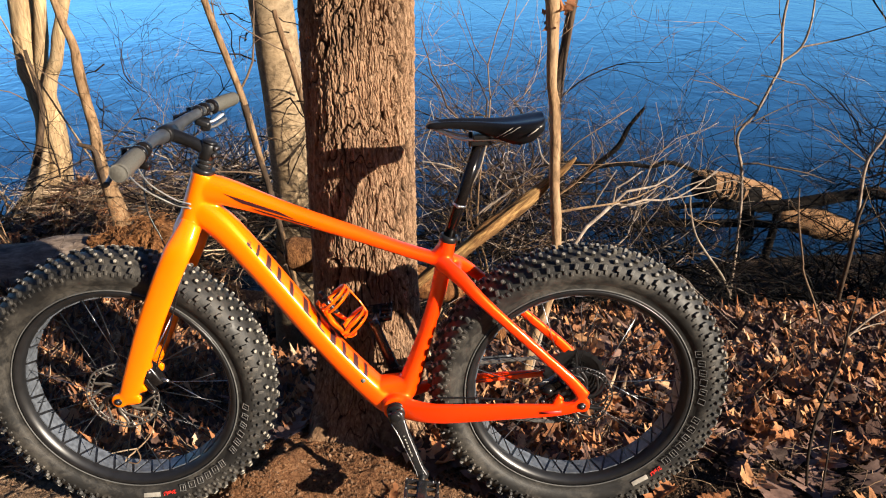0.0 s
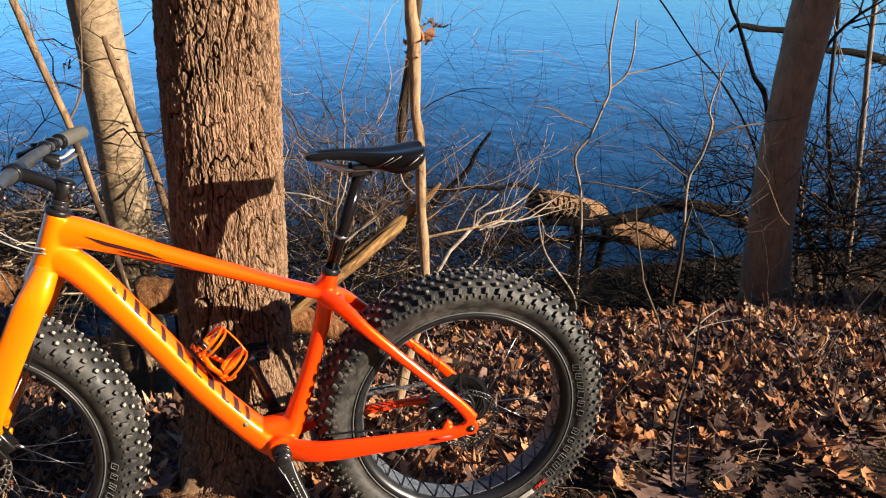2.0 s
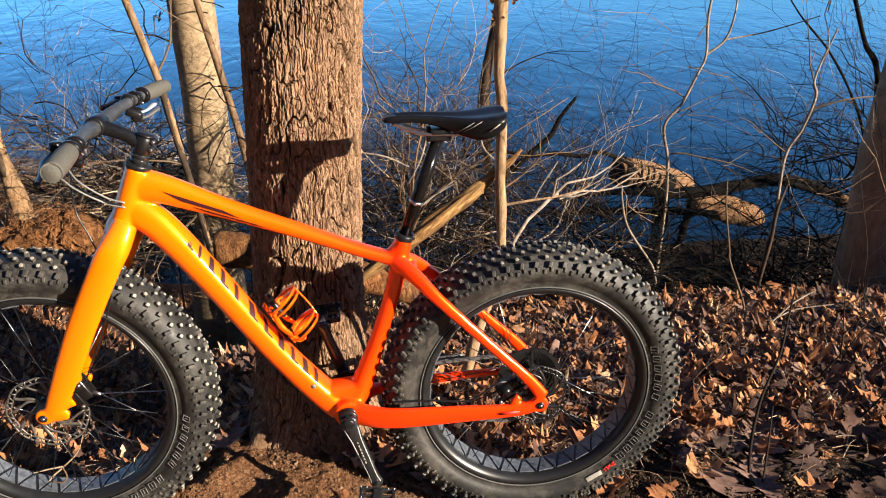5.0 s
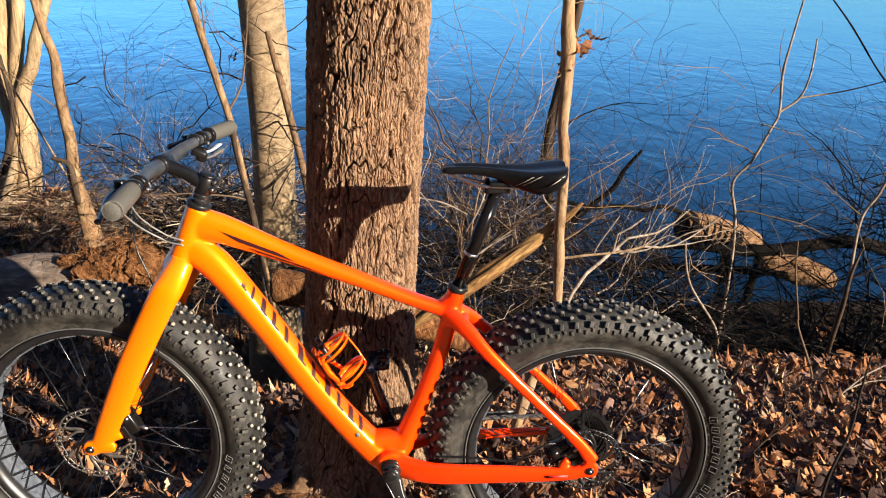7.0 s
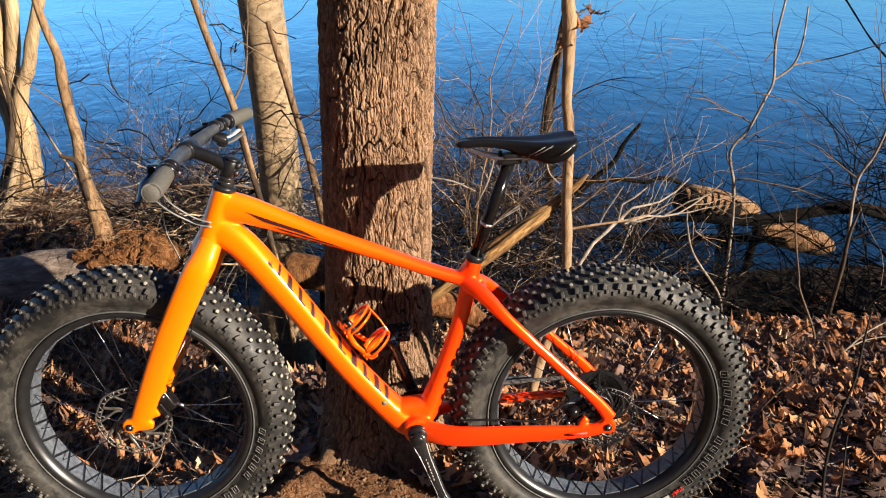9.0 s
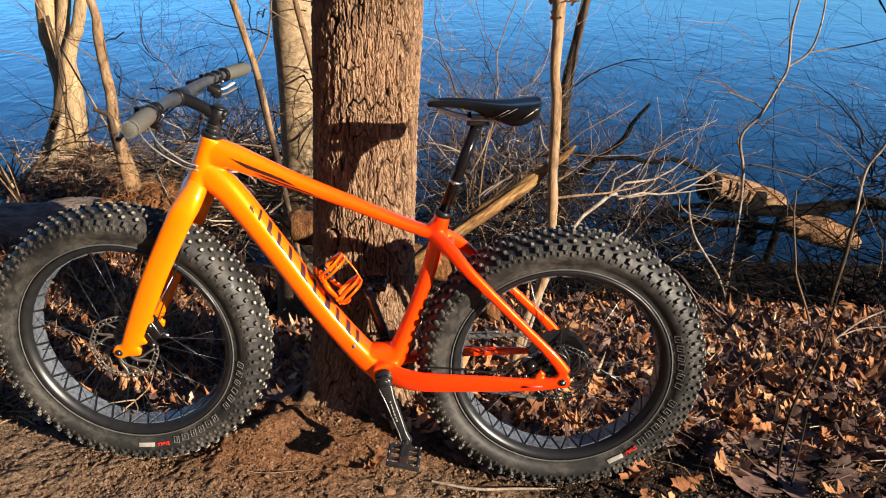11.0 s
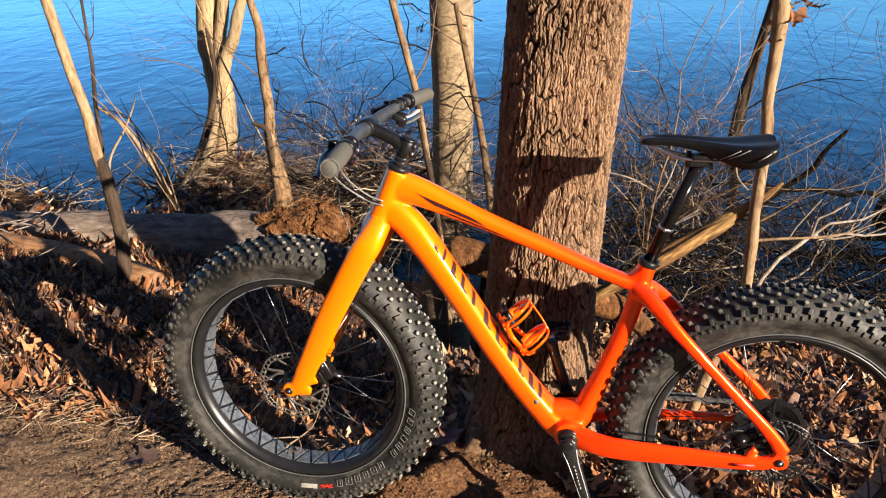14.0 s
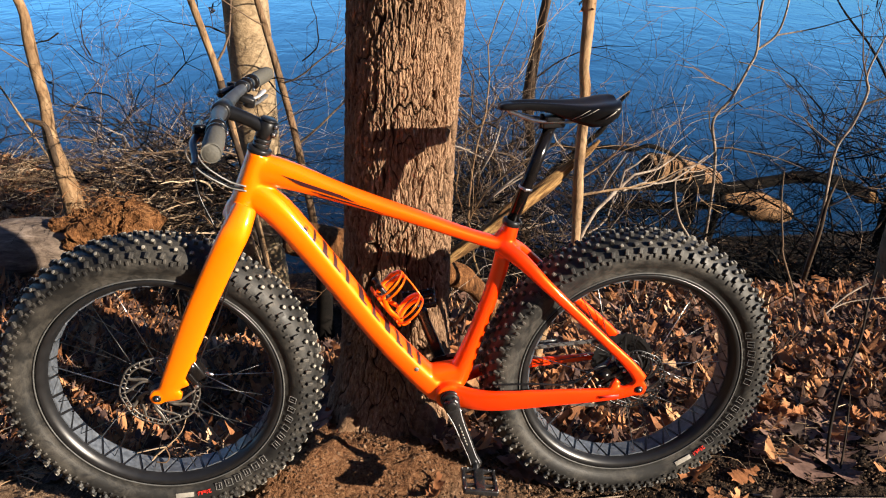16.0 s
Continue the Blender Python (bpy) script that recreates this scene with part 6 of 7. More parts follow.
fallen("leaning_branch", "dark forked branch leaning over the water", [(2.9, 4.2, -0.55, 0.030), (2.87, 4.2, 0.2, 0.025), (2.86, 4.2, 0.465, 0.022), (2.793, 4.2, 0.658, 0.017), (2.70, 4.2, 0.77, 0.013), (2.599, 4.2, 0.959, 0.012), (2.54, 4.2, 1.07, 0.010), (2.459, 4.2, 1.21, 0.009), (2.43, 4.2, 1.5, 0.006)], BLACK_BARK, seed=9.1, sides=12, lump=0.25)
fallen("leaning_branch", "thin dark branch leaning over the water", [(3.1, 4.1, -0.45, 0.010), (2.774, 4.1, 0.262, 0.008), (2.62, 4.1, 0.52, 0.007), (2.433, 4.1, 0.748, 0.0065), (2.22, 4.1, 0.94, 0.005), (1.971, 4.1, 1.212, 0.004), (1.6, 4.1, 1.55, 0.003)], BLACK_BARK, seed=9.2, sides=10, lump=0.2)
fallen("leaning_branch", "pale straw-coloured stem leaning across the clump", [(-2.02, 4.4, -0.2, 0.006), (-2.109, 4.4, 0.04, 0.006), (-2.372, 4.4, 0.63, 0.005), (-2.521, 4.4, 1.036, 0.004), (-2.6, 4.4, 1.3, 0.003)], PALE_BARK, seed=9.3, sides=8, lump=0.2)
fallen("leaning_branch", "pale broken branch propped at the water's edge", [(-2.95, 4.6, -0.4, 0.016), (-3.05, 4.6, -0.2, 0.014), (-3.226, 4.6, 0.069, 0.012), (-3.413, 4.6, 0.196, 0.008)], PALE_BARK, seed=9.4, sides=8, lump=0.2)
bundle = holder("reed_bundle", pose(-2.81, 4.4, -0.27), "broken pale reeds leaning over dark twigs by the water", "reeds")
for k in range(7):
    rng = np.random.default_rng(500 + k)
    j = rng.normal(0, 0.03, (4, 3))
    rows = [(-2.80 + j[0][0], 4.40, -0.42, 0.004), (-2.905 + j[1][0], 4.40 + j[1][1], -0.08 + j[1][2], 0.0038), (-3.04 + j[2][0], 4.40 + j[2][1], 0.17 + j[2][2], 0.0032), (-3.247 + 2 * j[3][0], 4.42 + j[3][1], 0.31 + j[3][2] * 2, 0.002)]
    part("reed", moved(tubes([curve_through(rows, 6)], 7), Matrix.Translation((2.81, -4.4, 0.27))), (STRAW, TWIG_DARK)[k % 2], bundle)
part("reed", moved(tubes([curve_through([(-3.25, 4.38, -0.40, 0.010), (-3.219, 4.38, -0.111, 0.009), (-3.071, 4.38, 0.117, 0.007), (-2.978, 4.38, 0.28, 0.005), (-2.96, 4.38, 0.36, 0.003)], 6)], 7), Matrix.Translation((2.81, -4.4, 0.27))), STALKS, bundle)


def split_branch():
    """Along its own x axis: ragged, half stripped, with a torn end."""
    rows = curve_through([(0.0, 0, 0, 0.012), (0.12, 0.004, 0.004, 0.019), (0.25, 0, -0.003, 0.0225), (0.38, -0.004, 0.004, 0.021), (0.50, 0, 0, 0.019), (0.60, 0.003, 0.004, 0.015), (0.68, 0, 0.008, 0.010), (0.73, 0, 0.016, 0.004)], 10)
    v, f = sweep(rows, 26)
    out = []
    for i, p in enumerate(v):
        c = Vector(rows[min(i // 26, len(rows) - 1)][:3])
        d = Vector(p) - c
        a = math.atan2(d.z, d.y)
        ridge = 0.40 * noise.noise((p[0] * 5, math.cos(a) * 2.4, math.sin(a) * 2.4)) + 0.34 * noise.noise((p[0] * 12, math.cos(a) * 6, math.sin(a) * 6))
        out.append(c + d * (1 + ridge))
    return out, f


lean = Vector((0.437, 2.365, 0.768)) - Vector((-0.15, 2.27, 0.32))
stick = thing("split_branch", split_branch(), SPLIT, "split brown and yellow branch propped through a sapling", "branch")
stick.matrix_world = Matrix.Translation((-0.15, 2.27, 0.32)) @ lean.to_track_quat("X", "Z").to_matrix().to_4x4()
white = holder("dead_branch", pose(0.436, 2.5, 0.3), "pale dead branch with bare forks over the brush", "branch")
rng = np.random.default_rng(77)
out = [[(0.30, 2.45, -0.14, 0.0085), (0.37, 2.47, 0.18, 0.008), (0.448, 2.50, 0.401, 0.0072), (0.498, 2.55, 0.452, 0.0068), (0.561, 2.60, 0.484, 0.0068), (0.604, 2.65, 0.503, 0.0090), (0.632, 2.70, 0.488, 0.0085), (0.658, 2.75, 0.449, 0.0056), (0.757, 2.80, 0.460, 0.0044), (0.834, 2.85, 0.438, 0.0040), (0.912, 2.90, 0.430, 0.0036), (0.987, 2.95, 0.450, 0.0032), (1.091, 3.00, 0.504, 0.0024)],
       [(0.598, 2.63, 0.503, 0.006), (0.647, 2.63, 0.557, 0.0045), (0.719, 2.69, 0.546, 0.0042), (0.784, 2.75, 0.536, 0.0036), (0.859, 2.80, 0.561, 0.003), (0.92, 2.84, 0.60, 0.002)],
       [(0.64, 2.70, 0.478, 0.005), (0.688, 2.68, 0.484, 0.0036), (0.743, 2.70, 0.489, 0.003), (0.80, 2.72, 0.52, 0.002)],
       [(0.60, 2.63, 0.505, 0.005), (0.606, 2.62, 0.575, 0.004), (0.651, 2.63, 0.597, 0.0034), (0.702, 2.66, 0.624, 0.0024)],
       [(0.834, 2.85, 0.438, 0.0034), (0.93, 2.85, 0.50, 0.003), (1.00, 2.86, 0.52, 0.0024), (1.06, 2.87, 0.57, 0.0016)]]
for p, d, ln, r in (((0.757, 2.80, 0.460), (0.9, 0.2, 0.35), 0.2, 0.0028), ((0.912, 2.90, 0.430), (0.9, 0.2, -0.1), 0.26, 0.0028), ((0.987, 2.95, 0.45), (0.9, 0.1, 0.1), 0.26, 0.0026), ((0.719, 2.69, 0.546), (0.5, 0.1, 0.8), 0.14, 0.0024)):
    grow(rng, out, p, d, ln, r, 1, 0.1, 0.6, (1, 3))
part("limb", moved(tubes(out, 8), Matrix.Translation((-0.436, -2.5, -0.3))), DEAD_WOOD, white)


# a log lying behind the large trunk, its far end on a stub
back_log = fallen("fallen_log", "barkless tan log lying behind the large trunk", [(-0.63, 2.76, 0.262, 0.045), (-0.60, 2.76, 0.26, 0.066), (-0.45, 2.75, 0.232, 0.066), (-0.2, 2.75, 0.16, 0.064), (0.02, 2.76, 0.09, 0.055), (0.10, 2.79, 0.03, 0.045), (0.17, 2.83, -0.06, 0.035), (0.22, 2.86, -0.18, 0.03)], ROTTEN, seed=14.0, sides=28, lump=0.16)
part("stub", trunk_mesh([(-0.50, 2.86, -0.52, 0.05), (-0.49, 2.84, -0.1, 0.035), (-0.48, 2.80, 0.2, 0.03)], 18, 6, 0.15, 3.3), BLACK_BARK, back_log, "dark stub under the log")
# short bleached sticks caught in the twigs
for ends in (((0.141, 2.6, 0.744), (0.12, 2.6, 0.66), (0.08, 2.6, 0.571)), ((0.236, 2.6, 0.58), (0.18, 2.6, 0.535), (0.134, 2.6, 0.491)), ((0.317, 2.6, 0.765), (0.335, 2.6, 0.70), (0.374, 2.6, 0.658)), ((-0.083, 2.6, 0.684), (0.0, 2.6, 0.668), (0.08, 2.6, 0.632)), ((0.529, 2.6, 0.511), (0.544, 2.6, 0.551), (0.599, 2.6, 0.649)), ((0.087, 2.5, 0.50), (0.151, 2.5, 0.559), (0.223, 2.5, 0.605))):
    thing("dead_stick", tubes([curve_through([(*p, r) for p, r in zip(ends, (0.0028, 0.0036, 0.0022))], 6)], 8), DEAD_WOOD, "short bleached stick caught in the brush", "stick", "bleached sticks in the brush")


# ---- brush: tangles too many to count ----
def tangle(name, label, spots, mat, seed, count, length, r, levels, up=(0.2, 1.0), wild=0.6, droop=0.3, kids=(2, 4), floor=bank, far=1.0):
    """Crooked twigs growing from spots (x, x, y, y, and heights over the floor); far enlarges the whole about the path."""
    rng = np.random.default_rng(seed)
    out = []
    for _ in range(count):
        x0, x1, y0, y1, z0, z1 = spots[rng.integers(len(spots))]
        x, y = rng.uniform(x0, x1) * far, rng.uniform(y0, y1) * far
        z = max(floor(x, y), WATER_Z) + rng.uniform(z0, z1) * far
        d = rng.normal(0, 1, 3)
        d[2] = rng.uniform(*up)
        grow(rng, out, (x, y, z), d, length * far * rng.uniform(0.6, 1.3), r * far * rng.uniform(0.6, 1.3), levels, droop, wild, kids)
    return thing(name, tubes(out, 5), mat, label, "brush", kind="stuff")


MID = [(-0.1, 1.3, 3.25, 3.9, 0.12, 0.35), (-0.05, 0.5, 3.25, 3.9, 0.1, 0.5), (0.9, 1.5, 3.4, 3.9, 0.05, 0.2)]
tangle("brush", "dark tangle of bare twigs over the bank", MID, TWIG_SHADE, 21, 150, 0.75, 0.0048, 2, (-0.2, 0.9), 0.85)
tangle("brush", "tangle of pale dead twigs over the bank", MID[:2], TWIG, 22, 40, 0.6, 0.0040, 2, (0.1, 1.0), 0.95, 0.0)
tangle("brush", "reddish-brown twigs standing thick above the water's edge", [(-0.1, 1.2, 3.4, 4.1, 0.25, 0.55), (-0.1, 0.5, 3.3, 4.0, 0.2, 0.65)], TWIG_DARK, 35, 85, 0.5, 0.0042, 2, (0.1, 1.0), 1.0, 0.0, (2, 5))
tangle("brush", "fine red-brown twigs behind the large trunk", [(-0.1, 0.55, 3.3, 4.0, 0.2, 0.65)], TWIG_DARK, 42, 65, 0.5, 0.0042, 2, (0.0, 1.0), 1.0, 0.0, (2, 5))
tangle("brush", "low dark tangle along the foot of the bank", [(0.0, 1.6, 3.3, 3.75, -0.03, 0.08), (0.3, 2.4, 3.3, 3.7, -0.04, 0.02)], TWIG_SHADE, 31, 170, 0.6, 0.0055, 2, (-0.3, 0.3), 0.5, floor=height)
# the sticks' black tone paints the shade along the foot of the bank
tangle("brush", "heap of sticks blackened to carry the shade at the bank's foot", [(0.2, 2.3, 3.3, 3.8, -0.04, 0.05), (1.4, 2.5, 3.6, 4.2, -0.02, 0.10), (2.3, 3.6, 3.4, 5.2, -0.02, 0.12)], TWIG_SHADE, 34, 760, 0.4, 0.009, 1, (-0.2, 0.35), 0.4, 0.2, (1, 4), floor=height)
tangle("brush", "black bare twigs before the water", [(0.6, 1.3, 3.5, 4.2, 0.1, 0.35), (2.2, 3.2, 3.6, 4.3, 0.0, 0.4), (1.3, 2.2, 3.5, 4.1, -0.05, 0.0)], TWIG_SHADE, 40, 120, 0.55, 0.0042, 2, (-0.2, 0.7), 0.55, 0.2, (2, 4))
tangle("brush", "tall tan and red twigs beside the large trunk", [(-0.1, 0.45, 3.3, 4.0, 0.25, 0.8), (0.0, 0.3, 3.3, 3.8, 0.5, 1.0)], TWIG, 62, 40, 0.5, 0.0044, 2, (-0.1, 1.2), 0.8, 0.1, (2, 5))
tangle("brush", "long grey stems arching through the brush", [(0.1, 1.0, 3.3, 3.8, 0.15, 0.4)], DEAD_WOOD, 61, 30, 0.85, 0.0042, 1, (0.1, 0.8), 0.7, 0.2, (1, 4))
tangle("brush", "pale sticks piled high behind the handlebar", [(-1.55, -1.1, 4.2, 4.7, 0.2, 0.55)], STALKS, 64, 80, 0.5, 0.006, 1, (-0.1, 0.4), 0.4, 0.2, (1, 3))
tangle("brush", "dark twigs piled high behind the handlebar", [(-1.55, -1.05, 4.1, 4.7, 0.2, 0.6)], TWIG_DARK, 65, 35, 0.5, 0.005, 2, (-0.1, 0.6), 0.6, 0.1, (1, 4))
tangle("brush", "thicket of fine dark twigs round the shaded tree", [(2.5, 4.0, 3.5, 4.1, -0.05, 0.5), (2.8, 4.2, 3.4, 3.9, 0.0, 0.8)], TWIG_DARK, 23, 240, 0.9, 0.006, 2, (-0.1, 1.0))
tangle("brush", "fine dark twigs standing high in the thicket", [(2.75, 4.1, 3.6, 4.15, 0.2, 1.7), (2.9, 3.7, 3.5, 4.0, 0.0, 1.0), (2.3, 2.6, 4.0, 4.3, 0.3, 0.8)], TWIG_DARK, 71, 130, 0.5, 0.0042, 2, (-0.2, 0.9), 0.9, 0.1, (2, 5))
tangle("brush", "tan twigs standing in the thicket by the shaded tree", [(2.8, 4.0, 3.5, 4.0, 0.1, 1.5)], TWIG, 72, 45, 0.5, 0.0042, 2, (-0.1, 0.9), 0.9, 0.1, (2, 4))
tangle("brush", "fine dark twigs between the smooth tree and the large trunk", [(-1.2, -0.6, 3.7, 4.2, 0.5, 1.5), (-1.9, -1.4, 3.8, 4.3, 0.5, 1.1)], TWIG_DARK, 73, 40, 0.5, 0.0038, 2, (-0.1, 0.9), 0.9, 0.1, (2, 4))
tangle("brush", "tan and red twigs hanging beside the large trunk", [(-0.08, 0.2, 3.2, 3.7, 0.7, 1.1), (0.0, 0.45, 3.2, 3.8, 0.5, 0.9)], TWIG, 75, 36, 0.36, 0.0036, 2, (-0.5, 0.5), 0.9, 0.1, (2, 4))
tangle("brush", "fine grey twigs of the forked saplings before the water", [(1.35, 1.6, 3.5, 3.7, 0.8, 1.3), (1.8, 2.3, 3.3, 4.0, 0.8, 1.6), (1.2, 2.1, 3.5, 3.9, 0.5, 0.9)], TWIG, 76, 16, 0.4, 0.0030, 2, (-0.2, 0.8), 0.8, 0.1, (1, 4))
tangle("brush", "fine tan twigs standing behind the rotten log end", [(-1.75, -1.0, 4.0, 4.6, 0.15, 0.65)], TWIG, 74, 75, 0.45, 0.0038, 2, (-0.1, 0.9), 0.9, 0.1, (2, 4))
tangle("brush", "heap of dry stalks and sticks by the water", [(-2.5, -1.9, 4.6, 4.85, -0.03, 0.0), (-1.75, -1.0, 3.8, 4.7, -0.02, 0.2), (-1.7, -1.2, 4.1, 4.7, 0.1, 0.30)], STALKS, 24, 520, 0.5, 0.006, 1, (-0.15, 0.35), 0.35, 0.25, (1, 3), floor=height, far=1.36)
tangle("brush", "pale straws and sticks heaped on the point of land", [(-2.75, -1.9, 4.3, 4.75, 0.0, 0.03), (-2.7, -2.3, 4.5, 4.9, 0.0, 0.05)], STALKS, 63, 330, 0.30, 0.0052, 1, (-0.1, 0.45), 0.3, 0.2, (1, 3), floor=height, far=1.36)
tangle("brush", "sticks and roots fanned out below the pale clump", [(-3.02, -2.72, 4.35, 4.62, -0.04, 0.02)], STRAW, 66, 60, 0.34, 0.007, 0, (0.5, 1.6), 0.25, 0.1, floor=height, far=1.36)
tangle("brush", "loose pile of pale stalks beside the smooth tree", [(-1.45, -0.95, 3.9, 4.6, 0.1, 0.45)], STALKS, 38, 90, 0.55, 0.0065, 1, (-0.2, 0.5), 0.4, 0.2, (1, 3))
tangle("brush", "loose pile of dark twigs beside the smooth tree", [(-1.5, -0.95, 3.9, 4.6, 0.05, 0.5)], TWIG_DARK, 39, 60, 0.5, 0.0055, 2, (-0.2, 0.6), 0.5, 0.2, (1, 4))
tangle("brush", "dark twigs arching over the water's edge", [(-1.7, -0.95, 3.6, 4.7, 0.0, 0.3), (-2.9, -1.9, 4.9, 5.3, 0.0, 0.15)], TWIG_DARK, 25, 40, 0.7, 0.005, 2, (0.0, 0.7), far=1.15)
tangle("brush", "broken reeds and sticks at the water's edge", [(-4.6, -2.9, 3.7, 4.2, -0.05, 0.1)], STRAW, 26, 45, 0.6, 0.005, 1, (0.0, 0.6), 0.4, 0.3, floor=height, far=1.36)
tangle("brush", "tuft of dry brown stalks behind the grey log", [(-3.9, -3.2, 3.75, 4.15, 0.0, 0.08)], STRAW, 67, 130, 0.22, 0.0048, 1, (-0.2, 0.6), 0.5, 0.2, (1, 3), floor=height)
tangle("brush", "fine reddish twigs standing in the shallows", [(-0.05, 0.35, 3.4, 4.2, 0.1, 0.5), (-1.6, -1.0, 4.2, 4.9, 0.0, 0.4), (-2.4, -1.4, 5.0, 5.6, 0.0, 0.2)], STRAW, 27, 45, 0.6, 0.003, 2, (0.3, 1.0), 0.5, 0.0, (2, 5))
tangle("brush", "thin stems growing through the fallen leaves", [(0.7, 2.4, 1.9, 3.0, -0.02, 0.0)], TWIG_DARK, 28, 16, 0.55, 0.0035, 1, (0.8, 2.5), 0.25, 0.0, (1, 3), floor=height)
tangle("brush", "bleached twigs lying over a red log", [(-3.2, -2.2, 3.0, 3.25, 0.05, 0.16)], DEAD_WOOD, 36, 16, 0.5, 0.0045, 1, (0.0, 0.5), 0.4, 0.2, (1, 3), floor=height)
tangle("brush", "dry fibres hanging from the rotten log end", [(-1.60, -1.24, 3.17, 3.30, 0.36, 0.5), (-1.58, -1.27, 3.22, 3.4, 0.44, 0.53)], ROTTEN_FIBRE, 37, 260, 0.06, 0.0014, 0, (-0.6, 0.4), 0.5, 0.8)
tangle("litter_straw", "short pale straws and bits strewn among the leaves", [(-3.2, -0.7, 1.75, 3.1, 0.012, 0.045), (-3.2, -0.7, 1.75, 3.1, 0.012, 0.045), (0.3, 2.6, 1.75, 3.0, 0.01, 0.04), (-2.4, -0.8, 1.8, 2.9, 0.012, 0.05)], STALKS, 41, 4600, 0.085, 0.0017, 0, (-0.15, 0.2), 0.3, 0.1, floor=height)
tangle("litter_straw", "short bleached grey straws strewn over the leaves", [(-2.8, -0.8, 1.8, 3.2, 0.015, 0.05)], DEAD_WOOD, 43, 1300, 0.075, 0.0017, 0, (-0.15, 0.2), 0.3, 0.1, floor=height)
tangle("litter_sticks", "small broken sticks lying on the ground", [(-2.6, -0.5, 1.9, 3.2, 0.0, 0.02), (0.2, 2.4, 1.7, 3.0, 0.0, 0.02)], TWIG, 29, 200, 0.22, 0.0028, 0, (-0.1, 0.1), 0.3, 0.05, floor=height)
for rows in ([(0.02, 1.60, 0.008, 0.006), (0.14, 1.58, 0.010, 0.007), (0.26, 1.60, 0.012, 0.006), (0.37, 1.62, 0.012, 0.003)], [(0.73, 1.60, 0.016, 0.005), (0.85, 1.57, 0.02, 0.007), (1.0, 1.56, 0.022, 0.006), (1.15, 1.55, 0.02, 0.004)], [(-0.55, 1.60, 0.006, 0.0015), (-0.45, 1.58, 0.007, 0.002), (-0.30, 1.61, 0.006, 0.0012)]):
    thing("stick", tubes([curve_through([(x, y, height(x, y) + z, r * 0.6) for x, y, z, r in rows], 6)], 8), GREY_STEM, "pale bare stick lying on the earth", "stick", "sticks on the path")


for label, mat, rows in (
    ("thin grey stem bent over the foot of the bank", DEAD_WOOD, [(1.42, 3.5, -0.33, 0.0065), (1.253, 3.2, -0.07, 0.006), (1.118, 3.2, 0.115, 0.0055), (1.07, 3.2, 0.25, 0.005), (1.059, 3.2, 0.33, 0.0035)]),
    ("thin brown stem standing in the leaves", TWIG, [(1.66, 3.04, -0.29, 0.0055), (1.603, 2.95, -0.15, 0.005), (1.50, 2.95, 0.06, 0.0045), (1.481, 2.95, 0.13, 0.0042), (1.43, 2.95, 0.32, 0.0038), (1.41, 2.95, 0.45, 0.0025)]),
    ("dark bare stem standing before the bank", DARK_BARK, [(1.87, 3.3, -0.36, 0.012), (1.83, 3.25, -0.2, 0.011), (1.81, 3.2, 0.05, 0.010), (1.808, 3.2, 0.204, 0.008), (1.83, 3.2, 0.34, 0.004)]),
    ("thin red-brown stem standing in the mulch", TWIG_DARK, [(1.02, 1.72, -0.03, 0.0042), (1.015, 1.75, 0.10, 0.0045), (1.045, 1.80, 0.22, 0.0042), (1.10, 1.85, 0.33, 0.0036), (1.13, 1.9, 0.43, 0.003), (1.15, 1.93, 0.52, 0.002)]),
    ("thin red-brown stem standing in the mulch", TWIG_DARK, [(1.05, 1.70, -0.03, 0.003), (1.07, 1.75, 0.08, 0.0028), (1.10, 1.82, 0.17, 0.0018)]),
    ("short broken grey stem lying on the leaves", DEAD_WOOD, [(1.62, 2.75, -0.13, 0.004), (1.72, 2.78, -0.05, 0.0038), (1.82, 2.8, 0.0, 0.003)]),
    ("short broken grey stem lying on the leaves", DEAD_WOOD, [(1.66, 2.78, -0.12, 0.0035), (1.76, 2.8, -0.09, 0.0032), (1.92, 2.8, -0.07, 0.0022)]),
):
    thing("sapling", tubes([curve_through(rows, 7)], 8), mat, label, "sapling")


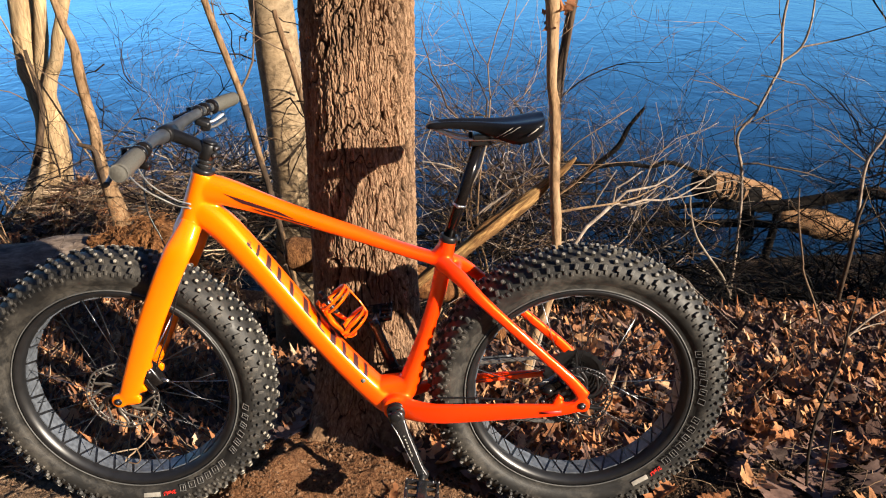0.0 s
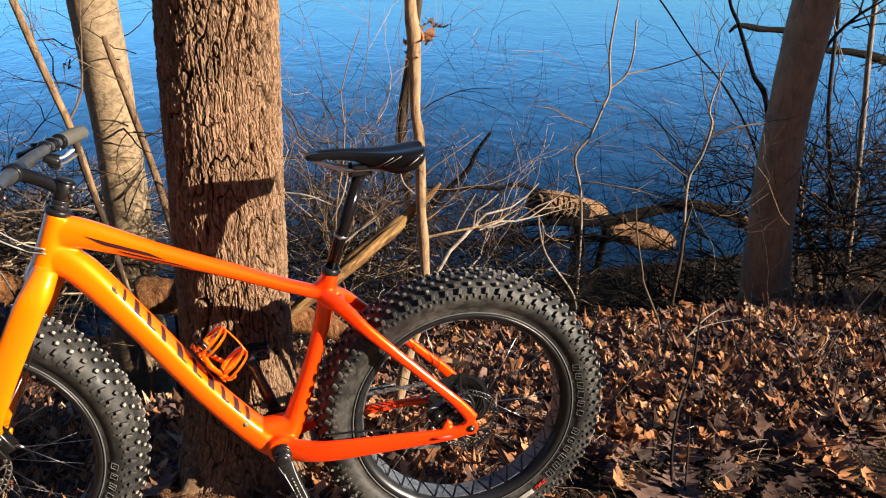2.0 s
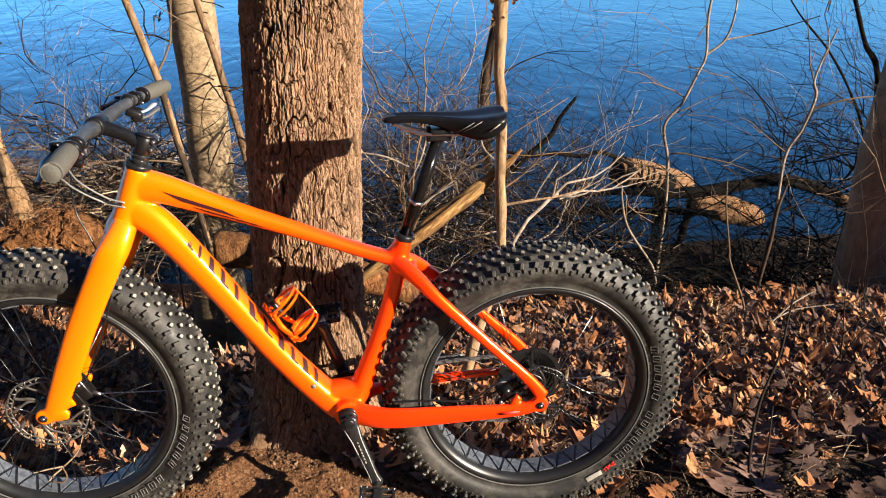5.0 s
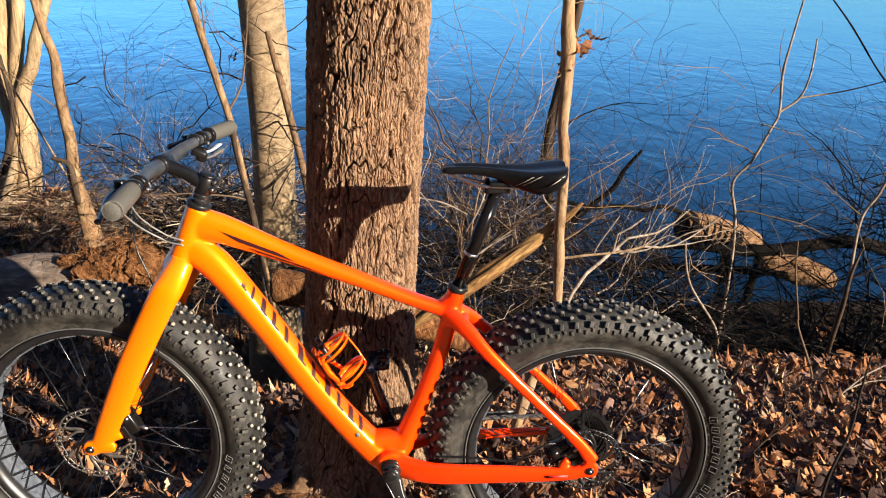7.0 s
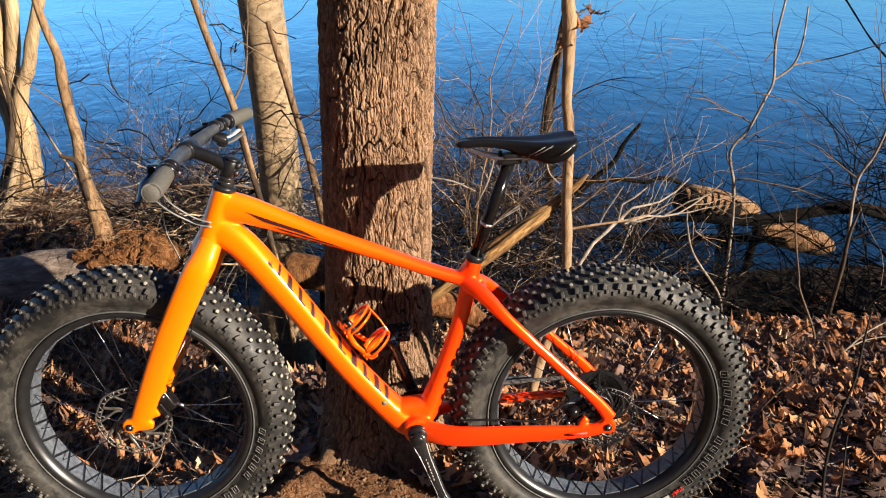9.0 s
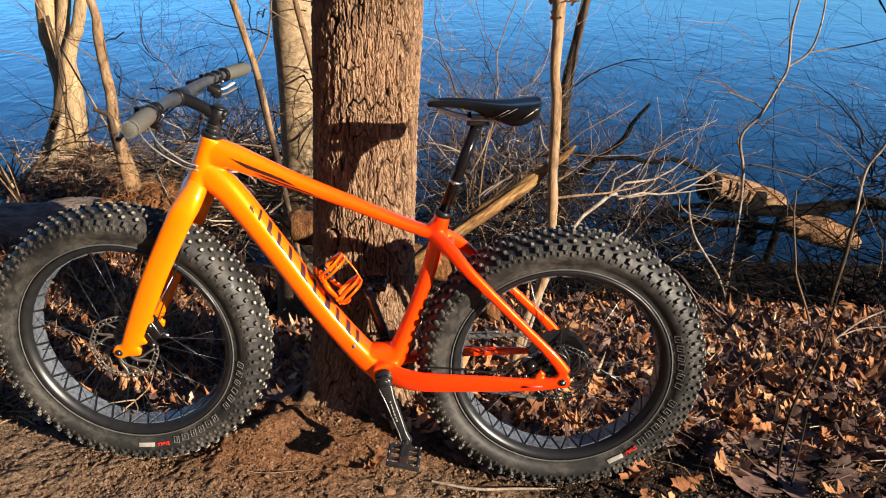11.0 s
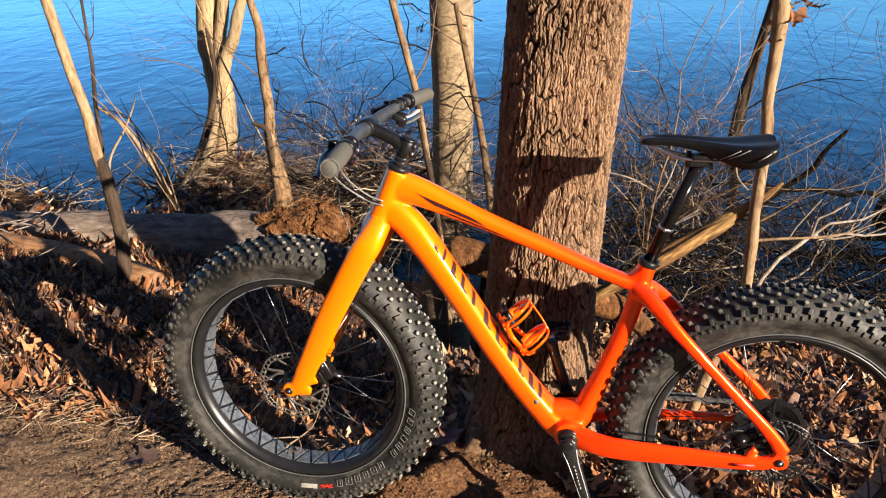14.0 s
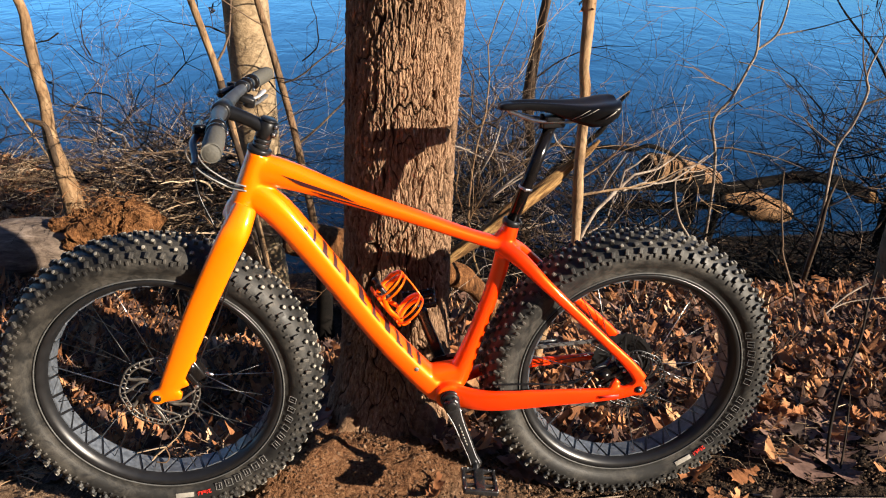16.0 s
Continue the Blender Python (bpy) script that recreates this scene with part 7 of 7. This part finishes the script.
# ---- fallen leaves ----
def leaf_shape(rng):
    """A lobed oak leaf about 1 long, curled, with its midrib along x: three or four pairs of pointed lobes, cut deep."""
    pairs = int(rng.integers(3, 5))
    bend, cup, twist = rng.uniform(-0.8, 1.5), rng.uniform(-1.0, 2.4), rng.uniform(-1.4, 1.4)
    wide, curve = rng.uniform(0.24, 0.40), rng.normal(0, 0.25)
    deep, uneven = rng.uniform(0.7, 1.4), rng.uniform(-0.25, 0.25)
    along = [0.0, 0.10]
    across = [0.008, 0.015]
    push = [0.0, 0.0]
    for k in range(pairs):
        t0 = 0.16 + 0.70 * k / pairs
        env = math.sin(math.pi * (0.22 + 0.60 * (k + 0.5) / pairs)) * rng.uniform(0.65, 1.2)
        for dt, w, p in ((0.0, deep * 0.55, 0.0), (0.22, 0.85, 0.03), (0.42, 1.0, 0.075), (0.62, 0.62, 0.03)):
            along.append(t0 + dt * 0.70 / pairs)
            across.append(wide * env * w)
            push.append(p)
    along += [0.88, 0.94, 1.0]
    across += [wide * 0.2, wide * 0.3, 0.004]
    push += [0.0, 0.02, 0.0]
    verts = []
    for t, w0, p in zip(along, across, push):
        for side in (-1, 0, 1):
            w = side * w0 * (1 + rng.normal(0, 0.20)) * (1 + uneven * side)
            z = bend * (t - 0.5) ** 2 + cup * w * w * 1.6 + twist * w * (t - 0.5) + (rng.normal(0, 0.032) if side else 0.0)
            verts.append((t - 0.5 + (p + rng.normal(0, 0.018) if side else 0.0), w + curve * (t - 0.5) ** 2, z))
    faces = []
    for i in range(len(along) - 1):
        q = i * 3
        faces += [(q, q + 3, q + 4, q + 1), (q + 1, q + 4, q + 5, q + 2)]
    # every shape has the same number of rows
    while len(verts) < 63:
        verts.append(verts[-3])
    return np.array(verts), faces


rng = np.random.default_rng(5)
SHAPES = [leaf_shape(rng) for _ in range(22)]


def leafiness(x, y):
    """How thick the fallen leaves lie, from 0 to 1."""
    edge = 1.72 + 0.13 * step_to(x, 0.2, 0.7) - 0.20 * step_to(x, 1.15, 1.6) if x > -0.6 else 1.80
    t = (y - edge + 0.16 * noise.noise((x * 2, y * 2, 4))) / 0.30
    v = min(max(t, 0.0), 1.0)
    v *= min(1, max(0.0, (shore(x) - 0.15 - y) / 0.5))
    if (x + 0.235) ** 2 + (y - 2.07) ** 2 < 0.03:
        v = 0
    if x < -1.5:
        v *= 1 - 0.7 * step_to(y, 3.4, 3.7)
    if x > -0.8:
        v *= 1 - 0.85 * step_to(y, 3.2, 3.4)
    v *= 1 - math.exp(-((x + 0.42) / 0.42) ** 4 - (max(y - 1.7, 0) / 0.42) ** 4)
    return max(v, 0.004 if y < 1.9 and x > -1.5 else 0.0, 0.06 if x > 0.55 and 1.3 < y < 1.9 else 0)


def leaf_pose(rng, x, y, flat):
    size = rng.uniform(0.08, 0.162)
    e = Euler((rng.normal(0, 0.10 if flat else 0.21), rng.normal(0, 0.10 if flat else 0.21), rng.uniform(0, math.tau)))
    z = height(x, y) + (rng.uniform(0.005, 0.014) if flat else rng.uniform(0.007, 0.024))
    return Matrix.LocRotScale((x, y, z), e, (size, size, size))


verts, faces, base_n = [], [], len(SHAPES[0][0])
count, tries = 0, 0
while count < 18500 and tries < 300000:
    tries += 1
    x, y = rng.normal(0.1, 2.2), rng.uniform(0.9, 4.9)
    if tries % 3 == 0:
        x, y = rng.uniform(-3.4, -0.7), rng.uniform(1.75, 3.4)
    if rng.random() > leafiness(x, y):
        continue
    sv, sf = SHAPES[rng.integers(len(SHAPES))]
    m = np.array(leaf_pose(rng, x, y, y < 1.6 or count % 3 > 0))
    o = count * base_n
    verts.append(sv @ m[:3, :3].T + m[:3, 3])
    faces.extend([tuple(i + o for i in q) for q in sf])
    count += 1
under, under_faces = [], []
while len(under) < 8000:
    x, y = rng.normal(-0.3, 2.0), rng.uniform(1.7, 3.6)
    if rng.random() > leafiness(x, y):
        continue
    sv, sf = SHAPES[rng.integers(len(SHAPES))]
    m = np.array(leaf_pose(rng, x, y, True))
    o = len(under) * base_n
    under.append((sv * (1.15, 1.5, 0.6)) @ m[:3, :3].T + m[:3, 3] - (0, 0, 0.004))
    under_faces.extend([tuple(i + o for i in q) for q in sf])
thing("leaf_litter", (np.concatenate(under), under_faces), OLD_LEAVES, "matted dull purple-brown leaves under the fresh litter", "fallen leaves", kind="stuff")
for _ in range(1900):
    x, y = rng.uniform(-4.4, -1.5), rng.uniform(4.2, 6.6)
    sv, sf = SHAPES[rng.integers(len(SHAPES))]
    m = np.array(leaf_pose(rng, x, y, False))
    m[2, 3] += rng.uniform(0.02, 0.10)
    o = count * base_n
    verts.append(sv @ m[:3, :3].T + m[:3, 3])
    faces.extend([tuple(i + o for i in q) for q in sf])
    count += 1
leaf_mesh = mesh_of("leaf_litter", np.concatenate(verts), faces, LEAVES)
litter = tagged(new("leaf_litter", leaf_mesh), "deep litter of dry orange and brown oak leaves", "fallen leaves", kind="stuff")
# the nearest leaves singly
LEAF_MESHES = [mesh_of("leaf", v, f, LEAF_ONE) for v, f in SHAPES]
made = 0
while made < 260:
    x, y = rng.uniform(-0.1, 1.9), rng.uniform(1.3, 2.5)
    if rng.random() > leafiness(x, y):
        continue
    ob = new("leaf", LEAF_MESHES[rng.integers(len(LEAF_MESHES))])
    ob.parent = litter
    m = leaf_pose(rng, x, y, y < 1.6)
    m.translation.z += 0.018
    ob.matrix_basis = m
    made += 1
for x, y, turn in ((0.745, 1.69, 0.4), (0.62, 1.56, 2.0), (-0.36, 1.30, 1.2), (1.28, 1.62, 1.0)):
    ob = new("leaf", LEAF_MESHES[int(turn * 3) % len(LEAF_MESHES)])
    ob.parent = litter
    ob.matrix_basis = Matrix.LocRotScale((x, y, height(x, y) + 0.014), Euler((0.1, -0.06, turn)), (0.11, 0.11, 0.045))

# withered leaves still on the pale sapling
for k in range(7):
    ob = new("withered_leaf", LEAF_MESHES[k % len(LEAF_MESHES)])
    ob.parent = light
    ob.matrix_basis = Matrix.LocRotScale((0.045 + 0.04 * rng.random() * k / 3, -0.06 + 0.04 * (k % 3), 1.395 + 0.012 * k), Euler((rng.uniform(-1, 1), rng.uniform(-1, 1), k)), (0.075, 0.075, 0.075))


# ---- crumbs of mulch and earth ----
def crumbs(name, label, n, region, size, seed, mat):
    rng = np.random.default_rng(seed)
    base = np.array([(-1, -1, -0.6), (1, -0.8, -0.6), (0.8, 1, -0.6), (-1, 0.9, -0.6), (-0.6, -0.5, 0.6), (0.5, -0.6, 0.5), (0.6, 0.5, 0.7), (-0.5, 0.6, 0.5)])
    quads = [(3, 2, 1, 0), (4, 5, 6, 7), (0, 1, 5, 4), (1, 2, 6, 5), (2, 3, 7, 6), (3, 0, 4, 7)]
    vs, fs = [], []
    for k in range(n):
        x, y = rng.uniform(*region[:2]), rng.uniform(*region[2:])
        s = size * rng.lognormal(0, 0.45)
        e = np.array(Euler((rng.normal(0, 0.4), rng.normal(0, 0.4), rng.uniform(0, 6.3))).to_matrix())
        shape = base * np.array([s * rng.uniform(0.8, 1.7), s, s * rng.uniform(0.6, 1.1)]) * rng.uniform(0.8, 1.2, (8, 3))
        vs.append(shape @ e.T + np.array((x, y, height(x, y) + s * 0.2)))
        fs.extend([tuple(i + 8 * k for i in q) for q in quads])
    return thing(name, (np.concatenate(vs), fs), mat, label, "mulch", kind="stuff", smooth=False)


crumbs("mulch", "dark crumbs of bark mulch among leaves", 24000, (0.0, 2.5, 1.15, 1.98), 0.0022, 41, CRUMBS)
crumbs("mulch", "dark crumbs of earth and bark under the trees", 9000, (-2.9, 0.2, 1.9, 3.1), 0.0042, 42, EARTH_CRUMBS)
crumbs("soil_clods", "crumbling clods of red-brown earth round the trunk", 2600, (-1.0, 0.15, 1.45, 2.0), 0.0022, 44, EARTH_CRUMBS)
crumbs("soil_crumbs", "loose crumbs of brown earth on the path", 26000, (-2.0, 0.7, 0.95, 2.05), 0.0013, 43, EARTH_CRUMBS)
